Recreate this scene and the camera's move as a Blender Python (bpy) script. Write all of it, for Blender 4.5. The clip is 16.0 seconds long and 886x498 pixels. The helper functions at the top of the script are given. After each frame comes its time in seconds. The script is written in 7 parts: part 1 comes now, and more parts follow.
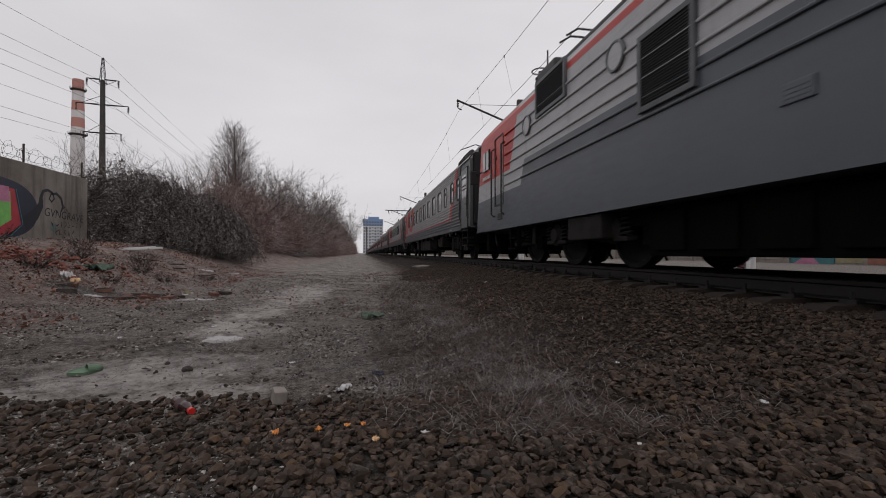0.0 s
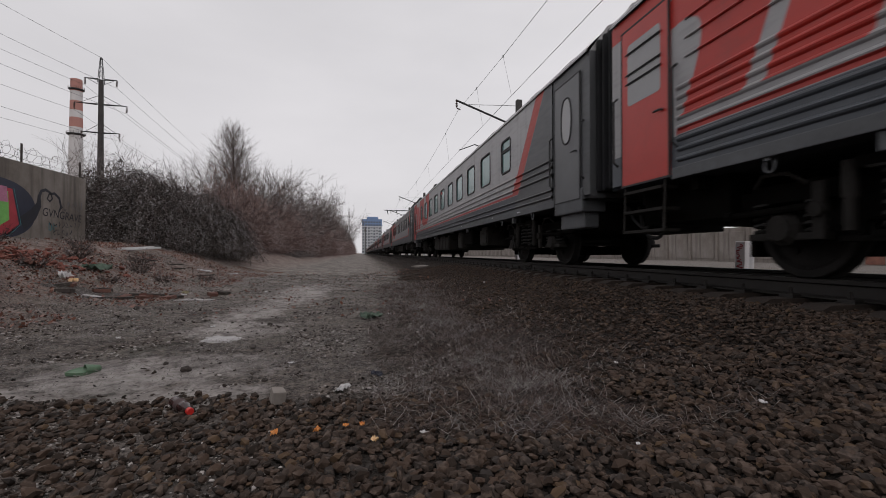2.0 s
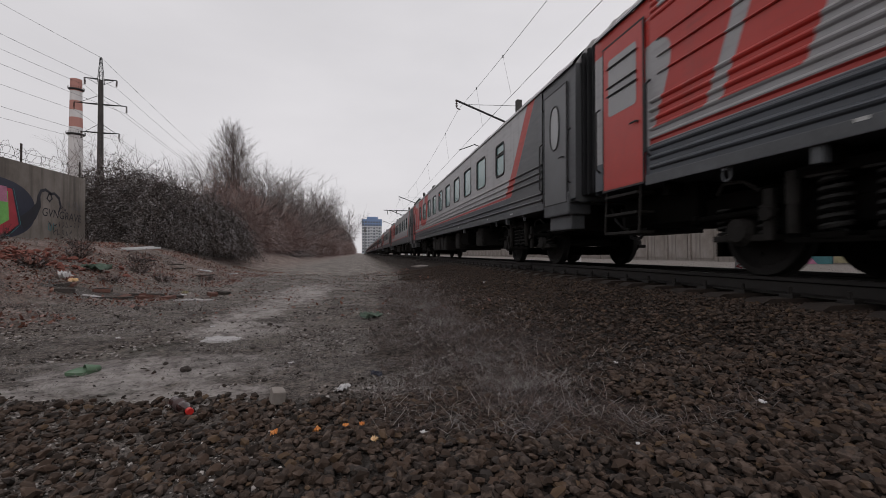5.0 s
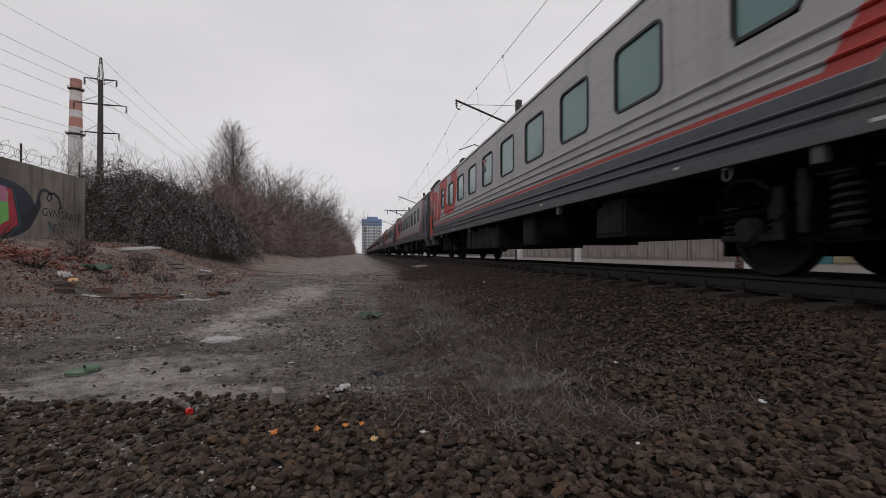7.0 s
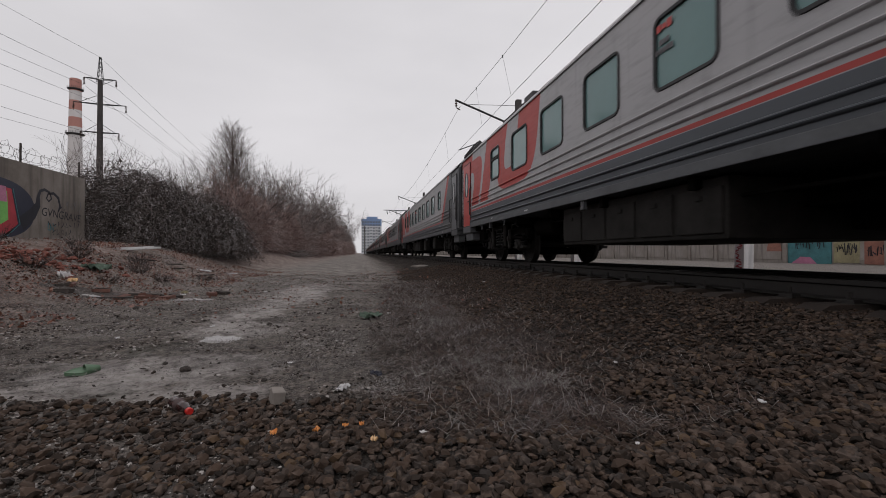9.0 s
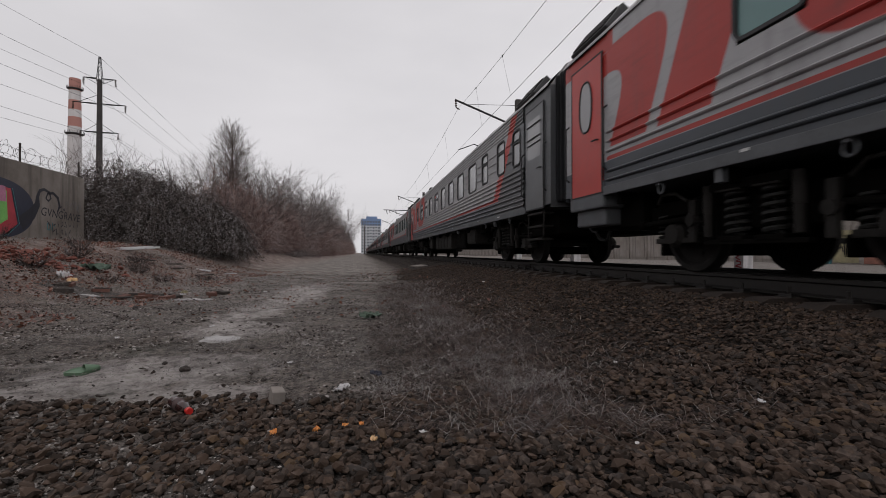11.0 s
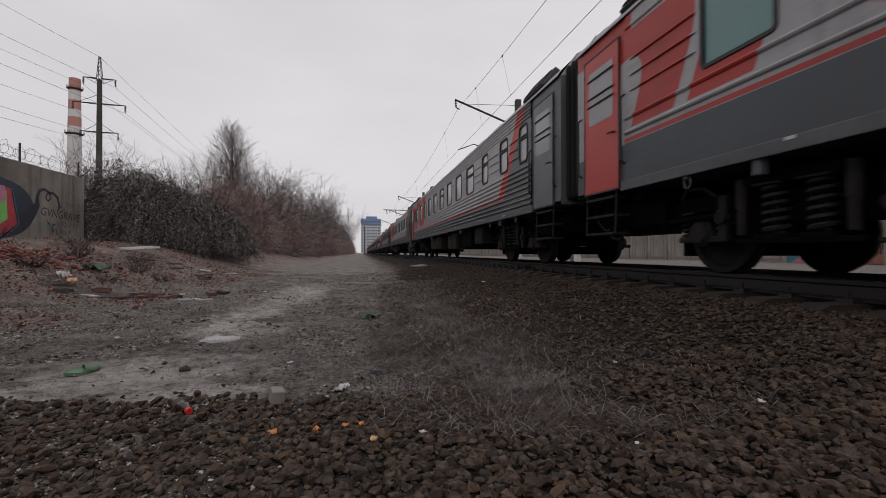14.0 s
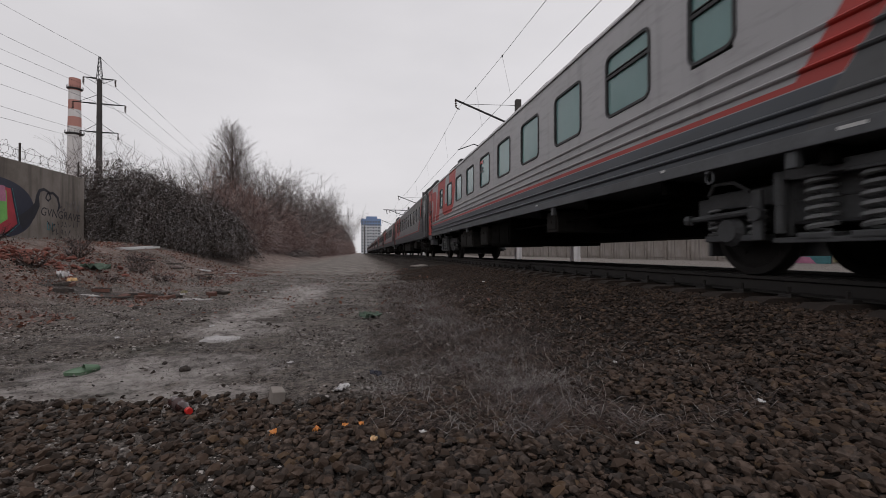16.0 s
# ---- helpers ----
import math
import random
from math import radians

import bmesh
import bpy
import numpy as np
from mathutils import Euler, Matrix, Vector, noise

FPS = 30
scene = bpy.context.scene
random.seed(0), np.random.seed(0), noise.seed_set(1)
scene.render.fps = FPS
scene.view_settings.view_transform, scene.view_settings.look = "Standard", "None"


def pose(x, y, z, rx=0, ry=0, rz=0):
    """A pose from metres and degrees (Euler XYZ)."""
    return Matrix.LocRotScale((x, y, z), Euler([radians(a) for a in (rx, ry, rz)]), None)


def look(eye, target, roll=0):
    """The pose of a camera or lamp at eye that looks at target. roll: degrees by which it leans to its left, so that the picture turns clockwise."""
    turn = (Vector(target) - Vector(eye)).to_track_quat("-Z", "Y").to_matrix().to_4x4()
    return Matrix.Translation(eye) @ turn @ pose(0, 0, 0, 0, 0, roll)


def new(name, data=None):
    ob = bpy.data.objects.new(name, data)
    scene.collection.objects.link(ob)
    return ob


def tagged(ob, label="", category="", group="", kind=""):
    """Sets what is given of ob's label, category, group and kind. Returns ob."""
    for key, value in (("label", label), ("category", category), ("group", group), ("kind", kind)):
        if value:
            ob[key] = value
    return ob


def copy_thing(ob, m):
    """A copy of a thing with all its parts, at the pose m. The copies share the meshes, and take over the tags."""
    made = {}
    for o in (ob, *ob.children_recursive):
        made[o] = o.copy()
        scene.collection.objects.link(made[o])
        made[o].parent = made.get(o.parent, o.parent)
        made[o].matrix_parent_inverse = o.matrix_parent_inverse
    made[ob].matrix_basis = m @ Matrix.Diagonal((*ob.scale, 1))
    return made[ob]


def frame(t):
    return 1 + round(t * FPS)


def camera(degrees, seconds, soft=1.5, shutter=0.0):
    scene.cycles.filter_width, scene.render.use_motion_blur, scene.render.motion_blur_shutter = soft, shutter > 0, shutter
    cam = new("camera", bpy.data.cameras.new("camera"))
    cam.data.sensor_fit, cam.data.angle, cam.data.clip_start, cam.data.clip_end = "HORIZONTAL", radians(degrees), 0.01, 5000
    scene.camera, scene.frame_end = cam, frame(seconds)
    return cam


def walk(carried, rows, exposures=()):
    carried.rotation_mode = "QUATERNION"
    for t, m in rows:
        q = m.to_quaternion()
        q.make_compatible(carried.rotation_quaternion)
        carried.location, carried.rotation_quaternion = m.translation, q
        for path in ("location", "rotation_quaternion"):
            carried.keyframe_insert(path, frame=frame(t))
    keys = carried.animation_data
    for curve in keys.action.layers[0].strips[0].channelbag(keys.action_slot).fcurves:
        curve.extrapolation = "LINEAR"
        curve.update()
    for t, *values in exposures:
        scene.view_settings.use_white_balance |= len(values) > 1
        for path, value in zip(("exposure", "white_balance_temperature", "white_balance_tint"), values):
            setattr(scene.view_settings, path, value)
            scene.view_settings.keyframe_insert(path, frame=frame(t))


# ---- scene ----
# Axes: the railway runs along +y, x to its right, z up; the worn path beside it is z = 0.
EYE = Vector((0.0, 0.0, 0.8))
FOV = 90.5
RAIL_Z = 0.56         # top of the rails
TRACK_X = 5.05        # middle of the track
GAUGE = 1.52
CAR_PITCH = 24.54     # coupler to coupler
cam = camera(FOV, 16.0, soft=0.85, shutter=0.09)


def aim(yaw, pitch, roll=0.0):
    a, b = radians(yaw), radians(pitch)
    way = Vector((math.sin(a) * math.cos(b), math.cos(a) * math.cos(b), math.sin(b)))
    return look(EYE, EYE + way * 10, roll)


walk(cam, [(0.0, aim(10.25, 0.55)), (1.5, aim(10.38, 0.55)), (7.0, aim(10.42, 0.55)),
           (12.5, aim(10.5, 0.50)), (16.0, aim(10.5, 0.50))])

# ---- light: an even, overcast winter sky ----
world = bpy.data.worlds.new("overcast_sky")
scene.world = world
world.use_nodes = True
wn = world.node_tree.nodes
wl = world.node_tree.links
wn.clear()
w_out = wn.new("ShaderNodeOutputWorld")
w_bg = wn.new("ShaderNodeBackground")
w_sky = wn.new("ShaderNodeTexSky")
w_sky.sky_type, w_sky.sun_disc = "NISHITA", False
w_sky.sun_elevation, w_sky.sun_rotation = radians(32), radians(200)
w_sky.air_density, w_sky.dust_density = 1.0, 6.0
# cloud cover: the clear sky shows through only as a faint tint
w_geo = wn.new("ShaderNodeTexCoord")
w_map = wn.new("ShaderNodeMapping")
w_map.inputs["Scale"].default_value = (1.0, 1.0, 2.6)
w_noise = wn.new("ShaderNodeTexNoise")
w_noise.inputs["Scale"].default_value, w_noise.inputs["Detail"].default_value = 1.7, 5
w_ramp = wn.new("ShaderNodeValToRGB")
w_ramp.color_ramp.elements[0].position, w_ramp.color_ramp.elements[0].color = 0.3, (7.2, 7.02, 7.25, 1)
w_ramp.color_ramp.elements[1].position, w_ramp.color_ramp.elements[1].color = 0.75, (8.6, 8.35, 8.6, 1)
w_mix = wn.new("ShaderNodeMix")
w_mix.data_type = "RGBA"
w_mix.inputs["Factor"].default_value = 0.95
wl.new(w_geo.outputs["Generated"], w_map.inputs["Vector"])
wl.new(w_map.outputs["Vector"], w_noise.inputs["Vector"])
wl.new(w_noise.outputs["Fac"], w_ramp.inputs["Fac"])
wl.new(w_sky.outputs["Color"], w_mix.inputs["A"])
w_way = wn.new("ShaderNodeSeparateXYZ")
wl.new(w_geo.outputs["Generated"], w_way.inputs[0])
w_side = wn.new("ShaderNodeMapRange")
w_side.inputs["From Min"].default_value, w_side.inputs["From Max"].default_value = -0.8, 0.5
w_side.inputs["To Min"].default_value, w_side.inputs["To Max"].default_value = 0.93, 1.04
wl.new(w_way.outputs[0], w_side.inputs["Value"])
w_dim = wn.new("ShaderNodeVectorMath")
w_dim.operation = "SCALE"
wl.new(w_ramp.outputs["Color"], w_dim.inputs[0])
wl.new(w_side.outputs[0], w_dim.inputs["Scale"])
wl.new(w_dim.outputs[0], w_mix.inputs["B"])
wl.new(w_mix.outputs["Result"], w_bg.inputs["Color"])
w_bg.inputs["Strength"].default_value = 0.09
wl.new(w_bg.outputs["Background"], w_out.inputs["Surface"])
sun_data = bpy.data.lights.new("sun", "SUN")
sun_data.energy, sun_data.angle, sun_data.color = 0.5, radians(25), (1.0, 0.97, 0.94)
sun = new("sun", sun_data)
sun.matrix_basis = look((0, 0, 60), (-10, 25, 20))
scene.view_settings.exposure = 0.0


# ---- materials ----
class Mat:
    """A node material with small helpers for mixing procedural patterns."""

    def __init__(self, name, rough=0.7, metal=0.0, spec=0.5):
        self.m = bpy.data.materials.new(name)
        self.m.use_nodes = True
        self.n, self.l = self.m.node_tree.nodes, self.m.node_tree.links
        self.b = self.n["Principled BSDF"]
        self.b.inputs["Roughness"].default_value = rough
        self.b.inputs["Metallic"].default_value = metal
        self.b.inputs["Specular IOR Level"].default_value = spec
        self.tc = self.n.new("ShaderNodeTexCoord")

    def put(self, node, socket, value):
        if isinstance(value, (int, float, tuple)):
            node.inputs[socket].default_value = value
        else:
            self.l.new(value, node.inputs[socket])

    def math(self, op, a, b=0.0, clamp=False):
        n = self.n.new("ShaderNodeMath")
        n.operation, n.use_clamp = op, clamp
        self.put(n, 0, a), self.put(n, 1, b)
        return n.outputs[0]

    def xyz(self, space="Object"):
        n = self.n.new("ShaderNodeSeparateXYZ")
        self.l.new(self.tc.outputs[space], n.inputs[0])
        return n.outputs

    def position(self):
        g = self.n.new("ShaderNodeNewGeometry")
        n = self.n.new("ShaderNodeSeparateXYZ")
        self.l.new(g.outputs["Position"], n.inputs[0])
        return g.outputs["Position"], n.outputs

    def noise(self, scale, detail=4, stretch=(1, 1, 1), space="Object", rough=0.55, vector=None):
        mp = self.n.new("ShaderNodeMapping")
        mp.inputs["Scale"].default_value = stretch
        self.l.new(vector if vector is not None else self.tc.outputs[space], mp.inputs["Vector"])
        n = self.n.new("ShaderNodeTexNoise")
        n.inputs["Scale"].default_value, n.inputs["Detail"].default_value = scale, detail
        n.inputs["Roughness"].default_value = rough
        self.l.new(mp.outputs[0], n.inputs["Vector"])
        return n.outputs["Fac"]

    def cells(self, scale, vector=None, feature="F1", out="Distance"):
        n = self.n.new("ShaderNodeTexVoronoi")
        n.feature = feature
        n.inputs["Scale"].default_value = scale
        self.l.new(vector if vector is not None else self.tc.outputs["Object"], n.inputs["Vector"])
        return n.outputs[out]

    def step(self, value, lo, hi):
        n = self.n.new("ShaderNodeMapRange")
        n.inputs["From Min"].default_value, n.inputs["From Max"].default_value = lo, hi
        self.put(n, "Value", value)
        return n.outputs[0]

    def band(self, value, lo, hi, soft=0.004):
        return self.math("MULTIPLY", self.step(value, lo - soft, lo + soft), self.step(value, hi + soft, hi - soft))

    def mix(self, fac, a, b, mode="MIX"):
        n = self.n.new("ShaderNodeMix")
        n.data_type, n.blend_type = "RGBA", mode
        self.put(n, "Factor", fac)
        for sock, v in (("A", a), ("B", b)):
            self.put(n, sock, (*v, 1.0) if isinstance(v, tuple) and len(v) == 3 else v)
        return n.outputs["Result"]

    def hue(self, col, sat=1.0, val=1.0):
        n = self.n.new("ShaderNodeHueSaturation")
        self.put(n, "Saturation", sat), self.put(n, "Value", val), self.put(n, "Color", col)
        return n.outputs[0]

    def random(self):
        return self.n.new("ShaderNodeObjectInfo").outputs["Random"]

    def island(self):
        return self.n.new("ShaderNodeNewGeometry").outputs["Random Per Island"]

    def color(self, c):
        self.put(self.b, "Base Color", (*c, 1.0) if isinstance(c, tuple) else c)
        return self

    def rough(self, v):
        self.put(self.b, "Roughness", v)
        return self

    def bump(self, height, strength=0.4, distance=0.01):
        n = self.n.new("ShaderNodeBump")
        n.inputs["Strength"].default_value, n.inputs["Distance"].default_value = strength, distance
        self.l.new(height, n.inputs["Height"])
        self.l.new(n.outputs[0], self.b.inputs["Normal"])
        return self


def plain(name, color, rough=0.6, metal=0.0, vary=0.25, scale=6.0, bump=0.0, spec=0.5):
    """A surface of one colour with two scales of uneven tone and slight relief."""
    k = Mat(name, rough, metal, spec)
    big, fine = k.noise(scale), k.noise(scale * 9, 3)
    v = k.math("ADD", k.math("MULTIPLY", big, 0.65), k.math("MULTIPLY", fine, 0.35))
    dark = tuple(c * (1 - vary) for c in color)
    light = tuple(min(1, c * (1 + vary)) for c in color)
    k.color(k.mix(k.step(v, 0.3, 0.7), dark, light))
    k.rough(k.math("ADD", k.math("MULTIPLY", fine, 0.2), rough - 0.1))
    if bump:
        k.bump(fine, bump, 0.01)
    return k.m


# ---- mesh kit ----
def part(name, bm, material, parent=None, label="", smooth=False):
    """Links a bmesh as one mesh object under its thing or part."""
    me = bpy.data.meshes.new(name)
    if smooth:
        for f in bm.faces:
            f.smooth = True
    bm.to_mesh(me)
    bm.free()
    for m in (material if isinstance(material, (list, tuple)) else [material]):
        me.materials.append(m)
    ob = new(name, me)
    ob.parent = parent
    if label:
        ob["label"] = label
    return ob


def share(name, ob, parent, m, label=""):
    """Another object on the same mesh."""
    o = new(name, ob.data)
    o.parent = parent
    o.matrix_basis = m
    if label:
        o["label"] = label
    return o


def thing(name, m, label, category, group="", kind=""):
    ob = new(name)
    ob.empty_display_size = 0.2
    ob.matrix_basis = m
    return tagged(ob, label, category, group, kind)


def raw(name, verts, faces, material, parent=None, smooth=False):
    me = bpy.data.meshes.new(name)
    me.from_pydata(verts, [], faces)
    if smooth:
        me.polygons.foreach_set("use_smooth", [True] * len(me.polygons))
    me.materials.append(material)
    ob = new(name, me)
    ob.parent = parent
    return ob


def box(bm, x0, x1, y0, y1, z0, z1, bevel=0.0, mat=0, turn=None):
    made = bmesh.ops.create_cube(bm, size=1.0)["verts"]
    m = Matrix.Translation(((x0 + x1) / 2, (y0 + y1) / 2, (z0 + z1) / 2)) @ Matrix.Diagonal((x1 - x0, y1 - y0, z1 - z0, 1))
    bmesh.ops.transform(bm, matrix=(turn @ m) if turn else m, verts=made)
    faces = {f for v in made for f in v.link_faces}
    for f in faces:
        f.material_index = mat
    if bevel > 0:
        edges = list({e for v in made for e in v.link_edges})
        out = bmesh.ops.bevel(bm, geom=edges, offset=bevel, segments=2, affect="EDGES", profile=0.6)
        for f in out["faces"]:
            f.material_index = mat


def rod(bm, a, b, r0, r1=None, sides=8, mat=0, caps=True):
    """A tapered bar from a to b."""
    a, b = Vector(a), Vector(b)
    r1 = r0 if r1 is None else r1
    way = b - a
    q = way.to_track_quat("Z", "Y").to_matrix().to_4x4()
    made = bmesh.ops.create_cone(bm, cap_ends=caps, segments=sides, radius1=r0, radius2=max(r1, 1e-4), depth=way.length)["verts"]
    bmesh.ops.transform(bm, matrix=Matrix.Translation((a + b) / 2) @ q, verts=made)
    for f in {f for v in made for f in v.link_faces}:
        f.material_index = mat


def lathe(bm, rings, m=None, sides=24, mat=0):
    """Rings of (radius, height) round z, joined and closed."""
    rows = []
    for r, z in rings:
        row = []
        for i in range(sides):
            a = 2 * math.pi * i / sides
            p = Vector((r * math.cos(a), r * math.sin(a), z))
            row.append(bm.verts.new(m @ p if m else p))
        rows.append(row)
    for lo, hi in zip(rows, rows[1:]):
        for i in range(sides):
            j = (i + 1) % sides
            bm.faces.new((lo[i], lo[j], hi[j], hi[i])).material_index = mat
    bm.faces.new(rows[0][::-1]).material_index = mat
    bm.faces.new(rows[-1]).material_index = mat


def tube(bm, points, r, sides=6, closed=False, mat=0):
    """A bent pipe through points."""
    pts = [Vector(p) for p in points]
    rows = []
    n = len(pts)
    for i, p in enumerate(pts):
        before = pts[i - 1] if i or closed else pts[0]
        after = pts[(i + 1) % n] if i < n - 1 or closed else pts[-1]
        way = (after - before).normalized()
        side = way.orthogonal().normalized() if not rows else (side - way * side.dot(way)).normalized()
        up = way.cross(side)
        rr = r[i] if isinstance(r, (list, tuple)) else r
        rows.append([bm.verts.new(p + rr * (math.cos(2 * math.pi * k / sides) * side + math.sin(2 * math.pi * k / sides) * up)) for k in range(sides)])
    pairs = list(zip(rows, rows[1:])) + ([(rows[-1], rows[0])] if closed else [])
    for lo, hi in pairs:
        for k in range(sides):
            j = (k + 1) % sides
            bm.faces.new((lo[k], lo[j], hi[j], hi[k])).material_index = mat
    if not closed:
        bm.faces.new(rows[0][::-1]).material_index = mat
        bm.faces.new(rows[-1]).material_index = mat


def sheet(bm, profile, y0, y1, mat=0, caps=False):
    """A profile of (x, z) swept along y."""
    a = [bm.verts.new((x, y0, z)) for x, z in profile]
    b = [bm.verts.new((x, y1, z)) for x, z in profile]
    for i in range(len(profile) - 1):
        bm.faces.new((a[i], a[i + 1], b[i + 1], b[i])).material_index = mat
    if caps:
        bm.faces.new(a[::-1]).material_index = mat
        bm.faces.new(b).material_index = mat


def B():
    return bmesh.new()


# ---- ground ----
def smooth(a, b, v):
    t = min(1.0, max(0.0, (v - a) / (b - a)))
    return t * t * (3 - 2 * t)


def gz(x, y):
    """Height of the ground sheet: bank by the yard wall, worn path, ballast shoulder, track bed, far side."""
    near = smooth(70.0, 30.0, y)
    z = (0.35 + 0.8 * near) * smooth(-3.6, -8.6, x)
    z += 0.31 * smooth(0.9, 3.45, x)
    z -= 0.05 * smooth(6.6, 8.0, x) - 0.02 * smooth(9.0, 20.0, x)
    if abs(x) < 40 and -4 < y < 120:
        lump = smooth(3.4, 2.6, x) + smooth(7.2, 9.0, x)
        z += lump * (0.05 * noise.noise((x * 0.45, y * 0.45, 3.0)) + 0.022 * noise.noise((x * 1.9, y * 1.9, 7.0)))
        if -12 < x < 6 and y < 16:
            z += lump * (0.016 * noise.noise((x * 7, y * 7, 1.0)) + 0.012 * noise.noise((x * 19, y * 19, 4.0)))
    return z


def spread(lo, hi, fine_lo, fine_hi, step, grow):
    """Coordinates that are fine in the middle and coarser outwards."""
    out = list(np.arange(fine_lo, fine_hi, step))
    s, v = step, fine_lo
    while v > lo:
        s *= grow
        v -= s
        out.insert(0, max(v, lo))
    s, v = step, fine_hi
    while v < hi:
        out.append(v)
        s *= grow
        v += s
    out.append(hi)
    return out


def build_ground():
    xs = spread(-1500, 1500, -6.0, 4.2, 0.055, 1.09)
    ys = spread(-60, 3500, 0.3, 7.0, 0.055, 1.05)
    verts = [(x, y, gz(x, y)) for y in ys for x in xs]
    w = len(xs)
    faces = [(j * w + i, j * w + i + 1, (j + 1) * w + i + 1, (j + 1) * w + i) for j in range(len(ys) - 1) for i in range(w - 1)]
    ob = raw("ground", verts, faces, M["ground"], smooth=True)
    tagged(ob, "frosty trodden earth path with dead grass, fallen leaves and grey ballast", "ground", kind="structure")


def build_track():
    # rails: head, web and foot
    prof = [(-0.075, 0.0), (0.075, 0.0), (0.075, 0.012), (0.012, 0.03), (0.009, 0.125), (0.036, 0.14), (0.036, 0.172), (0.028, 0.18),
            (-0.028, 0.18), (-0.036, 0.172), (-0.036, 0.14), (-0.009, 0.125), (-0.012, 0.03), (-0.075, 0.012), (-0.075, 0.0)]
    for s in (-1, 1):
        bm = B()
        x = TRACK_X + s * (GAUGE / 2 + 0.036)
        sheet(bm, [(x + a, RAIL_Z - 0.18 + b) for a, b in prof], -60, 11.0 - 0.006)
        sheet(bm, [(x + a, RAIL_Z - 0.18 + b) for a, b in prof], 11.0 + 0.006, 900)
        rail = part("rail", bm, M["rail"])
        tagged(rail, "dark rusty steel rail on concrete sleepers", "rail", "rails of the track", "structure")
        fish = B()
        for o in (-0.03, 0.03):
            box(fish, x + o - 0.012, x + o + 0.012, 10.6, 11.4, RAIL_Z - 0.145, RAIL_Z - 0.045, 0.004)
            for b in range(6):
                yb = 10.66 + b * 0.136
                rod(fish, (x + o, yb, RAIL_Z - 0.095), (x + o * 2.1, yb, RAIL_Z - 0.095), 0.016, sides=6)
        part("fishplate", fish, M["rail"], rail)


# ---- rolling stock ----
HALF = 11.95          # half the coach body's length
SIDE = 1.53           # half its width
SILL, BELT, WIN0, WIN1, EAVE = 1.12, 1.60, 2.22, 3.05, 3.46


def super_oval(k, u, v, cu, cv, ru, rv):
    """Inside a rounded box, 1 or 0."""
    a = k.math("POWER", k.math("ABSOLUTE", k.math("DIVIDE", k.math("SUBTRACT", u, cu), ru)), 4.0)
    b = k.math("POWER", k.math("ABSOLUTE", k.math("DIVIDE", k.math("SUBTRACT", v, cv), rv)), 4.0)
    return k.step(k.math("ADD", a, b), 1.03, 0.97)


